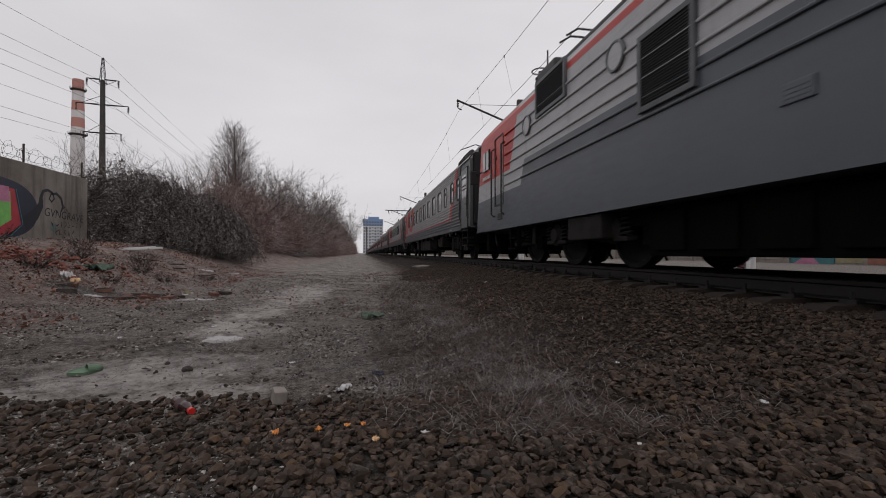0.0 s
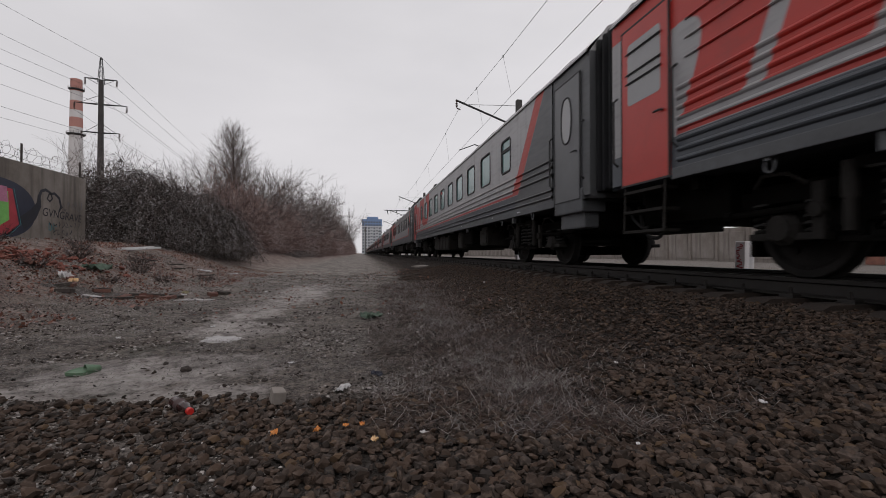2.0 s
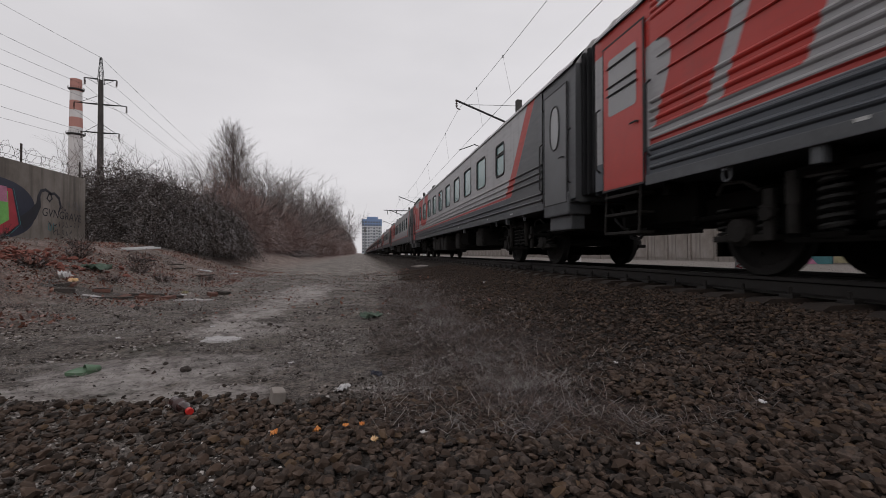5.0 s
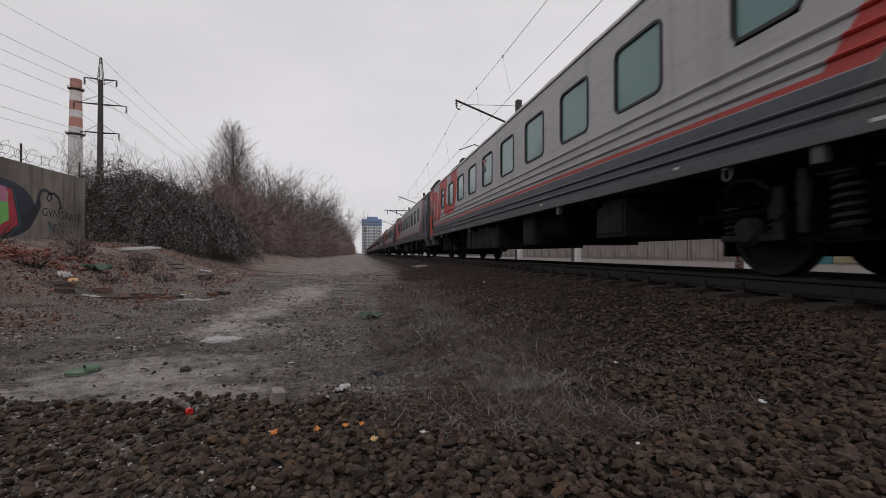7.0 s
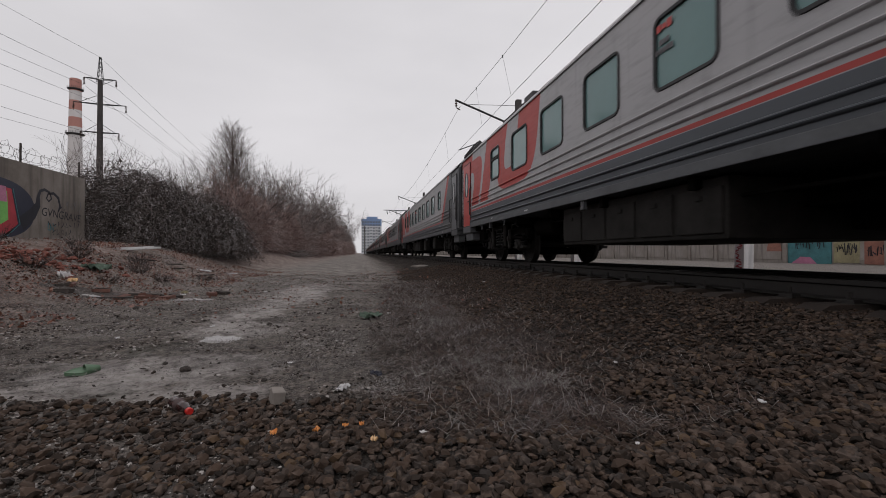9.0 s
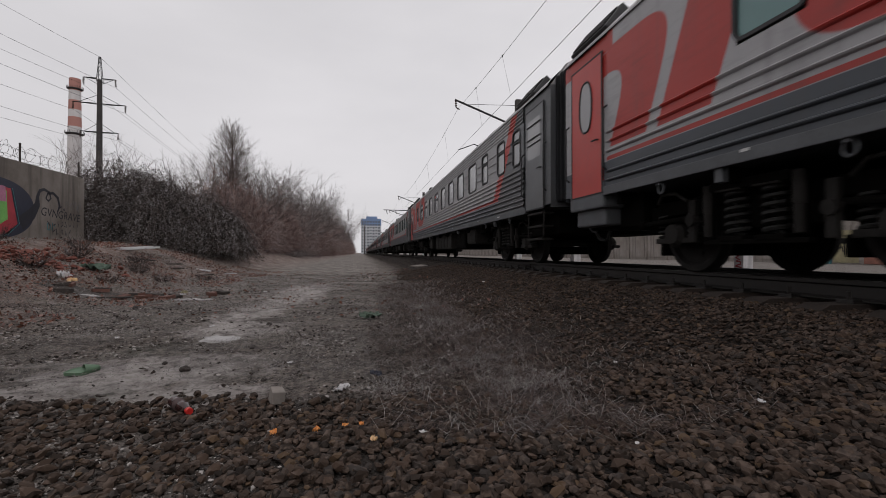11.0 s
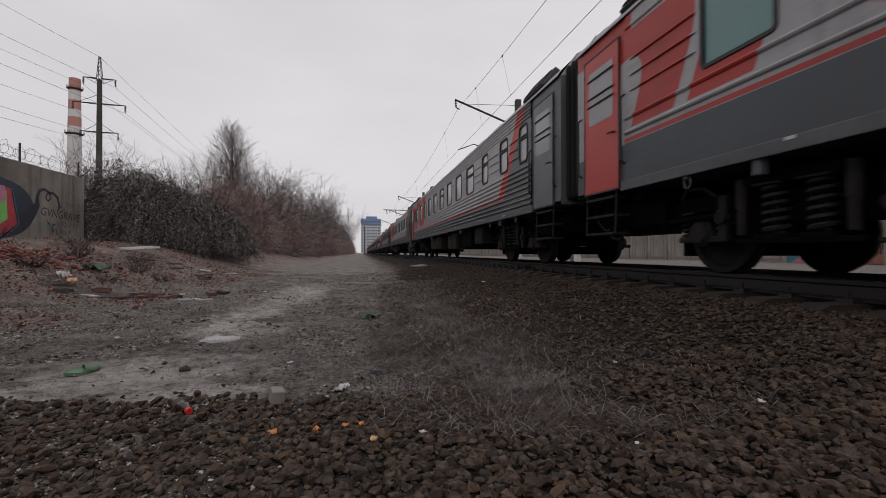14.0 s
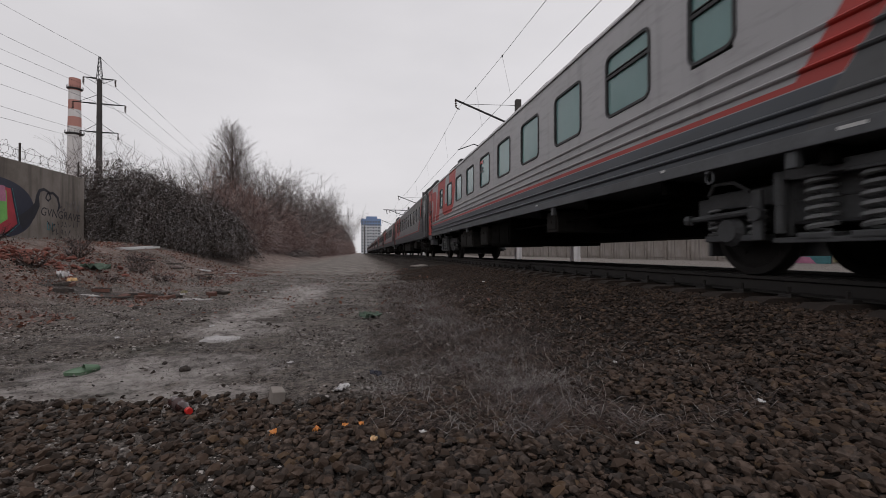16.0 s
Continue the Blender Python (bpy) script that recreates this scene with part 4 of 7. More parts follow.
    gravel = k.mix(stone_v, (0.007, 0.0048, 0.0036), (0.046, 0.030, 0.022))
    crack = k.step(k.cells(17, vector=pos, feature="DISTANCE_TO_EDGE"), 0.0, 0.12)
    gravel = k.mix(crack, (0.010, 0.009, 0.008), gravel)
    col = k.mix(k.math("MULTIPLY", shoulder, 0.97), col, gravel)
    # soil at the near end of the path, darkened as shade between the loose stones
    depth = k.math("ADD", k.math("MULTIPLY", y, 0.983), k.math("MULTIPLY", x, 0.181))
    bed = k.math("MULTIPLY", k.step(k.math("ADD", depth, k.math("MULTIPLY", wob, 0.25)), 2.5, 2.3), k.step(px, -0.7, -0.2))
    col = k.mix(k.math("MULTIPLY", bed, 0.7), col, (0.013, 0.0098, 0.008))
    # dry pale verge on the far side of the track
    verge = k.step(x, 7.6, 8.6)
    col = k.mix(verge, col, k.mix(fine, (0.09, 0.078, 0.068), (0.25, 0.225, 0.21)))
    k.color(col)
    hgt = k.math("ADD", k.math("MULTIPLY", fine, 0.7), k.math("ADD", k.math("MULTIPLY", grit, 0.35), k.math("MULTIPLY", k.math("MULTIPLY", crack, shoulder), 0.8)))
    k.bump(hgt, 1.0, 0.05)
    return k.m


def stone_material():
    k = Mat("ballast_stone", 0.85, 0.0, 0.3)
    r = k.island()
    n = k.noise(26, 5, space="Object")
    ramp = k.mix(k.step(r, 0.0, 0.9), (0.011, 0.0072, 0.005), (0.067, 0.043, 0.031))
    ramp = k.mix(k.math("MULTIPLY", k.step(k.math("FRACT", k.math("MULTIPLY", r, 7.0)), 0.6, 0.95), 0.6), ramp, (0.045, 0.040, 0.038))
    ramp = k.mix(k.step(r, 0.94, 0.96), ramp, (0.088, 0.056, 0.034))
    ramp = k.mix(k.math("MULTIPLY", k.step(n, 0.52, 0.66), 0.75), ramp, (0.125, 0.092, 0.075))
    k.color(ramp)
    k.bump(n, 0.5, 0.006)
    return k.m


def crumb_material():
    """Dark frozen earth, each crumb more or less rimed."""
    k = Mat("rimed_earth_crumb", 0.95, 0.0, 0.2)
    r, n = k.island(), k.noise(40, 3)
    col = k.mix(k.step(r, 0.1, 0.75), (0.011, 0.008, 0.0065), (0.085, 0.066, 0.055))
    col = k.mix(k.step(r, 0.62, 0.92), col, (0.40, 0.37, 0.355))
    k.color(k.mix(k.math("MULTIPLY", k.step(n, 0.5, 0.7), 0.35), col, (0.30, 0.275, 0.265)))
    return k.m


def twig_material(name, dark, light, frost):
    k = Mat(name, 0.9, 0.0, 0.2)
    r, n = k.island(), k.noise(3.0, 3)
    g = k.n.new("ShaderNodeNewGeometry")
    sep = k.n.new("ShaderNodeSeparateXYZ")
    k.l.new(g.outputs["Normal"], sep.inputs[0])
    col = k.mix(r, dark, light)
    rime = k.math("MULTIPLY", k.step(sep.outputs[2], 0.0, 0.9), k.math("MULTIPLY", k.step(n, 0.3, 0.65), frost))
    k.color(k.mix(rime, col, (0.50, 0.48, 0.49)))
    return k.m


def glass(name, tint, rough=0.06):
    k = Mat(name, rough, 0.0, 0.4)
    k.b.inputs["Transmission Weight"].default_value = 0.2
    k.b.inputs["IOR"].default_value = 1.5
    n = k.noise(3.0, 4)
    k.color(k.mix(n, tuple(c * 0.85 for c in tint), tint))
    return k.m


def concrete_material(name, a, b):
    k = Mat(name, 0.92, 0.0, 0.25)
    n, f = k.noise(0.8, 6, rough=0.65), k.noise(30, 4)
    streak = k.noise(3.5, 5, (1, 1, 0.08))
    col = k.mix(k.step(n, 0.3, 0.7), a, b)
    col = k.mix(k.math("MULTIPLY", k.step(streak, 0.52, 0.72), 0.55), col, tuple(c * 0.35 for c in a))
    k.color(k.mix(k.math("MULTIPLY", k.step(f, 0.55, 0.75), 0.3), col, tuple(c * 0.5 for c in a)))
    k.bump(k.math("ADD", f, k.math("MULTIPLY", n, 2.0)), 0.35, 0.008)
    return k.m


def chimney_material():
    k = Mat("chimney_bands", 0.9)
    x, y, z = k.xyz()
    red = None
    for lo, hi in ((112.0, 120.5), (98.8, 105.4), (87.2, 93.8)):
        b = k.band(z, lo, hi, 0.1)
        red = b if red is None else k.math("MAXIMUM", red, b)
    n = k.noise(0.2, 5, (1, 1, 0.3))
    # band colours are greyed to carry the distance haze
    k.color(k.mix(red, k.mix(n, (0.42, 0.41, 0.41), (0.62, 0.6, 0.6)), k.mix(n, (0.33, 0.15, 0.125), (0.42, 0.22, 0.19))))
    return k.m


def tower_material():
    k = Mat("tower_render", 0.8)
    x, y, z = k.xyz()
    n = k.noise(0.3, 3)
    k.color(k.mix(k.step(z, 28.5, 28.6), k.mix(n, (0.45, 0.47, 0.5), (0.55, 0.57, 0.6)), (0.17, 0.25, 0.42)))
    return k.m


M = {
    "ground": ground_material(), "stone": stone_material(), "crumb": crumb_material(),
    "rail": plain("rail_steel", (0.019, 0.0165, 0.0155), 0.6, 0.2, 0.4, 4.0, 0.2),
    "rail_top": plain("worn_rail_head", (0.35, 0.34, 0.33), 0.3, 0.9, 0.2),
    "sleeper": plain("sleeper_concrete", (0.034, 0.0245, 0.02), 0.9, 0.0, 0.45, 5.0, 0.4),
    "livery_A": livery("ribbed_coach_paint", BELT, 0.8), "livery_B": livery("smooth_coach_paint", BELT), "livery_E": livery("ribbed_grey_coach_paint", BELT, 0.86), "livery_D": livery("pale_coach_paint", BELT, 0.98), "livery_C": livery("banded_coach_paint", 1.74, 0.95),
    "loco_paint": loco_paint(),
    "red_paint": plain("red_paint", (0.46, 0.038, 0.03), 0.4, 0.0, 0.12, 2.0),
    "door_grey": plain("door_paint", (0.115, 0.12, 0.128), 0.42, 0.0, 0.15, 2.0),
    "sill": plain("sill_paint", (0.085, 0.09, 0.098), 0.55, 0.0, 0.3, 3.0),
    "roof": plain("roof_paint", (0.36, 0.355, 0.365), 0.5, 0.0, 0.25, 1.2),
    "rubber": plain("black_rubber", (0.022, 0.022, 0.024), 0.65, 0.0, 0.2),
    "bellows": plain("gangway_rubber", (0.016, 0.0165, 0.019), 0.75, 0.0, 0.3, 2.0, 0.2, 0.25),
    "black": plain("matt_black", (0.012, 0.012, 0.013), 0.8, 0.0, 0.2),
    "black_steel": plain("sooty_steel", (0.032, 0.032, 0.034), 0.55, 0.3, 0.3),
    # underframe grime, with the deep shade below the cars put into its near-black
    "under": plain("underframe_grime_shade", (0.0055, 0.005, 0.0046), 0.9, 0.0, 0.4, 3.0, 0.2, 0.04),
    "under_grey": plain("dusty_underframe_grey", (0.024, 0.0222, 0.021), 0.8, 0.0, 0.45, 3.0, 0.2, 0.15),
    "under_fresh": plain("grey_bogie_paint", (0.062, 0.064, 0.068), 0.6, 0.0, 0.4, 4.0, 0.2, 0.4),
    "spring_fresh": plain("grey_spring_paint", (0.16, 0.165, 0.17), 0.5, 0.0, 0.3, 5.0),
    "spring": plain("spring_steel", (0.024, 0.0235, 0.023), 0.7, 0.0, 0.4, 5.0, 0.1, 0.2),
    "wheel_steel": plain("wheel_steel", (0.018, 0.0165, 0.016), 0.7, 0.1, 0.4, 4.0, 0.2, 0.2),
    "inner": plain("compartment_wall", (0.12, 0.115, 0.105), 0.8, 0.0, 0.4, 1.0),
    "curtain": plain("blind_cloth", (0.36, 0.38, 0.39), 0.9, 0.0, 0.15, 3.0),
    # pane colours raised to stand for sky reflections and the curtains behind
    "glass_teal": glass("tinted_glass", (0.21, 0.36, 0.36)), "glass_grey": glass("grey_reflection_glass", (0.42, 0.425, 0.44), 0.12),
    "white_mark": plain("white_stencil", (0.55, 0.55, 0.55), 0.7, 0.0, 0.3, 20.0),
    "dark_mark": plain("dark_stencil", (0.14, 0.13, 0.14), 0.7, 0.0, 0.3, 20.0),
    "wall": concrete_material("yard_wall_concrete", (0.135, 0.115, 0.10), (0.26, 0.233, 0.212)),
    "wall_pale": concrete_material("far_wall_concrete", (0.20, 0.175, 0.155), (0.33, 0.30, 0.28)),
    "post": concrete_material("whitewashed_post", (0.5, 0.49, 0.5), (0.72, 0.7, 0.71)),
    "pole": plain("weathered_pole_concrete", (0.05, 0.046, 0.045), 0.9, 0.0, 0.3, 1.0),
    "wire": plain("wire_steel", (0.05, 0.05, 0.052), 0.6, 0.4, 0.2),
    "barbed": plain("rusty_barbed_wire", (0.06, 0.05, 0.045), 0.8, 0.2, 0.3),
    "insulator": plain("brown_porcelain", (0.05, 0.03, 0.025), 0.3, 0.0, 0.2),
    "chimney": chimney_material(), "tower": tower_material(),
    "tower_glass": plain("tower_windows", (0.10, 0.115, 0.14), 0.3, 0.0, 0.3, 0.4),
    "bramble": twig_material("rimed_bramble", (0.024, 0.017, 0.015), (0.10, 0.073, 0.065), 0.5),
    "leaf": twig_material("rimed_leaf", (0.022, 0.021, 0.018), (0.11, 0.095, 0.085), 1.0),
    "shrub": twig_material("brown_shrub_twig", (0.07, 0.043, 0.038), (0.30, 0.205, 0.185), 0.6),
    "tree": twig_material("grey_bare_twig", (0.04, 0.031, 0.029), (0.20, 0.165, 0.155), 0.45),
    "grass": twig_material("dead_grass", (0.007, 0.0042, 0.0034), (0.095, 0.057, 0.047), 0.10),
    "grass_pale": twig_material("rimed_grass", (0.03, 0.024, 0.019), (0.26, 0.23, 0.205), 0.4),
    "brown_leaf": twig_material("fallen_leaf", (0.085, 0.033, 0.024), (0.27, 0.125, 0.09), 0.35),
    "ice": plain("thin_ice", (0.33, 0.315, 0.315), 0.45, 0.0, 0.35, 4.0, 0.3),
    "frost_soil": plain("frosted_soil", (0.19, 0.18, 0.178), 0.9, 0.0, 0.35, 7.0, 0.6),
    "green_rubber": plain("green_foam_rubber", (0.10, 0.17, 0.105), 0.6, 0.0, 0.25, 20.0),
    "bottle": plain("dark_bottle_plastic", (0.035, 0.014, 0.014), 0.15, 0.0, 0.3, 20.0),
    "cap": plain("red_cap_plastic", (0.55, 0.03, 0.025), 0.35, 0.0, 0.1),
    "label_paper": plain("bottle_label", (0.06, 0.035, 0.035), 0.7, 0.0, 0.3, 30.0),
    "peel": plain("orange_peel", (0.72, 0.30, 0.09), 0.6, 0.0, 0.2, 40.0, 0.3),
    "peel_pith": plain("pale_peel", (0.72, 0.48, 0.26), 0.7, 0.0, 0.2, 40.0),
    "paper": plain("white_scrap_paper", (0.60, 0.59, 0.60), 0.85, 0.0, 0.15, 30.0),
    "board": plain("pale_painted_board", (0.5, 0.5, 0.51), 0.7, 0.0, 0.15, 6.0),
    "brick": plain("broken_brick", (0.12, 0.055, 0.042), 0.9, 0.0, 0.4, 12.0, 0.5),
    "red_rubble": plain("broken_red_brick", (0.17, 0.06, 0.045), 0.9, 0.0, 0.5, 9.0, 0.5),
    "rotten_wood": plain("rotten_wood", (0.045, 0.036, 0.032), 0.9, 0.0, 0.4, 8.0, 0.5),
    "tarp": plain("green_net", (0.085, 0.125, 0.095), 0.8, 0.0, 0.4, 20.0, 0.6),
    "g_black": plain("black_spray_paint", (0.018, 0.018, 0.026), 0.6, 0.0, 0.3, 3.0),
    "g_navy": plain("navy_spray_paint", (0.022, 0.025, 0.045), 0.6, 0.0, 0.3, 2.0),
    "g_red": plain("crimson_spray_paint", (0.36, 0.035, 0.05), 0.6, 0.0, 0.3, 3.0),
    "g_green": plain("green_spray_paint", (0.16, 0.42, 0.10), 0.6, 0.0, 0.3, 3.0),
    "g_pink": plain("pink_spray_paint", (0.42, 0.16, 0.26), 0.6, 0.0, 0.3, 3.0),
    "g_teal": plain("teal_spray_paint", (0.05, 0.17, 0.19), 0.6, 0.0, 0.4, 2.0),
    "g_blue": plain("blue_spray_paint", (0.06, 0.10, 0.26), 0.6, 0.0, 0.4, 2.0),
    "g_yellow": plain("yellow_spray_paint", (0.27, 0.24, 0.14), 0.6, 0.0, 0.4, 2.0),
    "g_rust": plain("rust_spray_paint", (0.26, 0.11, 0.08), 0.6, 0.0, 0.4, 2.0),
}


# ---- plants ----
class Twigs:
    """Collects thin tapered three-sided twigs and small leaves as plain arrays."""

    def __init__(self, seed):
        self.v, self.f = [], []
        self.rng = random.Random(seed)

    def twig(self, pts, r0, r1, sides=3):
        base = len(self.v)
        n = len(pts)
        for i, p in enumerate(pts):
            way = (pts[min(i + 1, n - 1)] - pts[max(i - 1, 0)])
            side = way.orthogonal().normalized()
            up = way.normalized().cross(side)
            r = r0 + (r1 - r0) * i / (n - 1)
            for k in range(sides):
                a = 2 * math.pi * k / sides
                self.v.append(p + side * (r * math.cos(a)) + up * (r * math.sin(a)))
        for i in range(n - 1):
            for k in range(sides):
                j = (k + 1) % sides
                a = base + i * sides
                self.f.append((a + k, a + j, a + sides + j, a + sides + k))

    def leaf(self, p, size):
        g = self.rng
        a = Vector((g.gauss(0, 1), g.gauss(0, 1), g.gauss(0, 0.6))).normalized() * size
        b = a.cross(Vector((g.gauss(0, 1), g.gauss(0, 1), g.gauss(0, 1)))).normalized() * size * 0.55
        base = len(self.v)
        self.v += [p, p + a * 0.5 + b * 0.5, p + a, p + a * 0.5 - b * 0.5]
        self.f.append((base, base + 1, base + 2, base + 3))

    def grow(self, p, way, length, r, depth, fan, lift, steps=3):
        """A branch that bends, then forks."""
        g = self.rng
        pts, w = [p], way.normalized()
        for i in range(steps):
            w = (w + Vector((g.gauss(0, 0.13), g.gauss(0, 0.13), g.gauss(0, 0.09) + lift * 0.12))).normalized()
            pts.append(pts[-1] + w * (length / steps))
        self.twig(pts, r, r * 0.55 if depth else r * 0.3, 5 if r > 0.04 else 3)
        if depth == 0:
            return
        for i in range(fan):
            t = g.uniform(0.3, 1.0) if i else 1.0
            k = min(steps - 1, int(t * steps))
            q = pts[k].lerp(pts[k + 1], min(1.0, t * steps - k))
            side = Vector((g.gauss(0, 1), g.gauss(0, 1), g.gauss(0, 0.5))).normalized()
            self.grow(q, w * 0.9 + side * (0.75 if i else 0.3), length * g.uniform(0.5, 0.75), r * 0.64, depth - 1, fan, lift * 0.6, max(2, steps - 1))

    def mesh(self, name, material, parent=None):
        ob = raw(name, self.v, self.f, material, parent)
        return ob


def leafy_mound(seed, rx, ry, h, twigs, leaves):
    """A bramble thicket: arching canes that hang over a mound, with small rimed leaves."""
    if leaves:
        ob = thing("bramble_thicket", pose(0, 0, 0), "dense dark bramble thicket with frosted arching canes", "bush", "brambles by the wall")
    else:
        ob = thing("brown_thicket", pose(0, 0, 0), "rounded reddish-brown leafless thicket beside the path", "bush", "brown thickets by the path")
    t = Twigs(seed)
    lv = Twigs(seed + 1)
    g = t.rng
    for i in range(twigs):
        a, u = g.uniform(0, 2 * math.pi), g.random() ** 0.45
        lump = 0.84 + 0.46 * noise.noise((2.2 * math.cos(a) + seed, 2.2 * math.sin(a), u * 2.5))
        el = g.uniform(0.02, 1.0)
        ce, se = math.sqrt(1 - el * el), el
        p = Vector((rx * u * lump * ce * math.cos(a), ry * u * lump * ce * math.sin(a), h * u * lump * se + 0.05))
        out = Vector((math.cos(a) * ce, math.sin(a) * ce, se * 0.8 + 0.1)).normalized()
        way = (out * 0.6 + Vector((g.gauss(0, 0.7), g.gauss(0, 0.7), g.gauss(-0.25 if leaves else 0, 0.5)))).normalized()
        ln = g.uniform(0.25, 0.75)
        pts = [p, p + way * ln * 0.5 + Vector((0, 0, 0.04)), p + way * ln + Vector((0, 0, -0.10 * ln - 0.02))]
        t.twig(pts, g.uniform(0.004, 0.009) * (1.0 if leaves else 1.7), 0.0025 if leaves else 0.005)
        if u > 0.62 and i % 2 == 0:
            for _ in range(leaves):
                q = pts[g.randrange(1, 3)].lerp(pts[0], g.random() * 0.6)
                lv.leaf(q + Vector((g.gauss(0, 0.03), g.gauss(0, 0.03), g.gauss(0, 0.03))), g.uniform(0.035, 0.08))
    # long arching canes that spill over the mound
    for i in range(900 if leaves else 160):
        a, el = g.uniform(0, 2 * math.pi), g.uniform(0.15, 1.0)
        ce = math.sqrt(1 - el * el)
        lump = 0.80 + 0.46 * noise.noise((2.2 * math.cos(a) + seed, 2.2 * math.sin(a), 2.2))
        p = Vector((rx * lump * ce * math.cos(a), ry * lump * ce * math.sin(a), h * lump * el))
        out = Vector((math.cos(a), math.sin(a), 0)) + Vector((g.gauss(0, 0.4), g.gauss(0, 0.4), 0))
        ln = g.uniform(0.5, 1.3)
        pts = [p + out * ln * s * 0.6 + Vector((0, 0, ln * ((0.3 if leaves else 0.55) * s - 1.05 * s * s))) for s in (0, 0.25, 0.5, 0.75, 1.0)]
        t.twig(pts, 0.007, 0.003)
        for q in range(22 if leaves else 0):
            s = g.random() * 3.99
            lv.leaf(pts[int(s)].lerp(pts[int(s) + 1], s % 1) + Vector((g.gauss(0, 0.03), g.gauss(0, 0.03), g.gauss(0, 0.03))), g.uniform(0.035, 0.075))
    for i in range(9 if leaves else 0):
        a = g.uniform(0, 2 * math.pi)
        p = Vector((rx * 0.4 * math.cos(a), ry * 0.4 * math.sin(a), h * 0.55))
        t.grow(p, Vector((g.gauss(0, 0.3), g.gauss(0, 0.3), 1)), h * g.uniform(0.25, 0.42), 0.010, 2, 4, 0.0)
    t.mesh("cane_mass", M["bramble"] if leaves else M["shrub"], ob)
    if leaves:
        lv.mesh("foliage", M["leaf"], ob)
    return ob


def shrub(seed, h, stems, depth, fan, material, spread_=0.5, label="", name="bare_shrub"):
    ob = thing(name, pose(0, 0, 0), label, "shrub" if name == "bare_shrub" else "tree", "bare growth along the path")
    t = Twigs(seed)
    g = t.rng
    wood = Twigs(seed + 5)
    for i in range(stems):
        a = g.uniform(0, 2 * math.pi)
        w = Vector((spread_ * math.cos(a) * g.random(), spread_ * math.sin(a) * g.random(), 1))
        p = Vector((0.35 * math.cos(a), 0.35 * math.sin(a), -0.1))
        top = p + w.normalized() * h * 0.2
        wood.twig([p, p.lerp(top, 0.5) + Vector((g.gauss(0, 0.05), g.gauss(0, 0.05), 0)), top], 0.012 * h / 2 + 0.012, 0.008 * h / 2 + 0.008, 6)
        t.grow(top, w, h * g.uniform(0.3, 0.42), 0.008 * h / 2 + 0.008, depth, fan, 0.5)
    wood.mesh("trunk", M["bramble"], ob)
    t.mesh("crown", material, ob)
    return ob


def poplar(seed, h):
    ob = thing("poplar", pose(0, 0, 0), "tall narrow bare poplar with upright frosted branches", "tree")
    wood, t = Twigs(seed), Twigs(seed + 1)
    g = t.rng
    wood.twig([Vector((0, 0, -0.2)), Vector((0.1, 0, h * 0.5)), Vector((0, 0.05, h * 0.97))], 0.2, 0.02, 8)
    for i in range(170):
        z = h * (0.12 + 0.80 * (i / 170))
        a = i * 2.4
        w = Vector((math.cos(a) * 0.55, math.sin(a) * 0.55, 1))
        t.grow(Vector((0.05 * math.cos(a), 0.05 * math.sin(a), z)), w, (h - z) * 0.28 + 0.7, 0.016, 2, 4, 0.6)
    wood.mesh("trunk", M["bramble"], ob)
    t.mesh("crown", M["tree"], ob)
    return ob


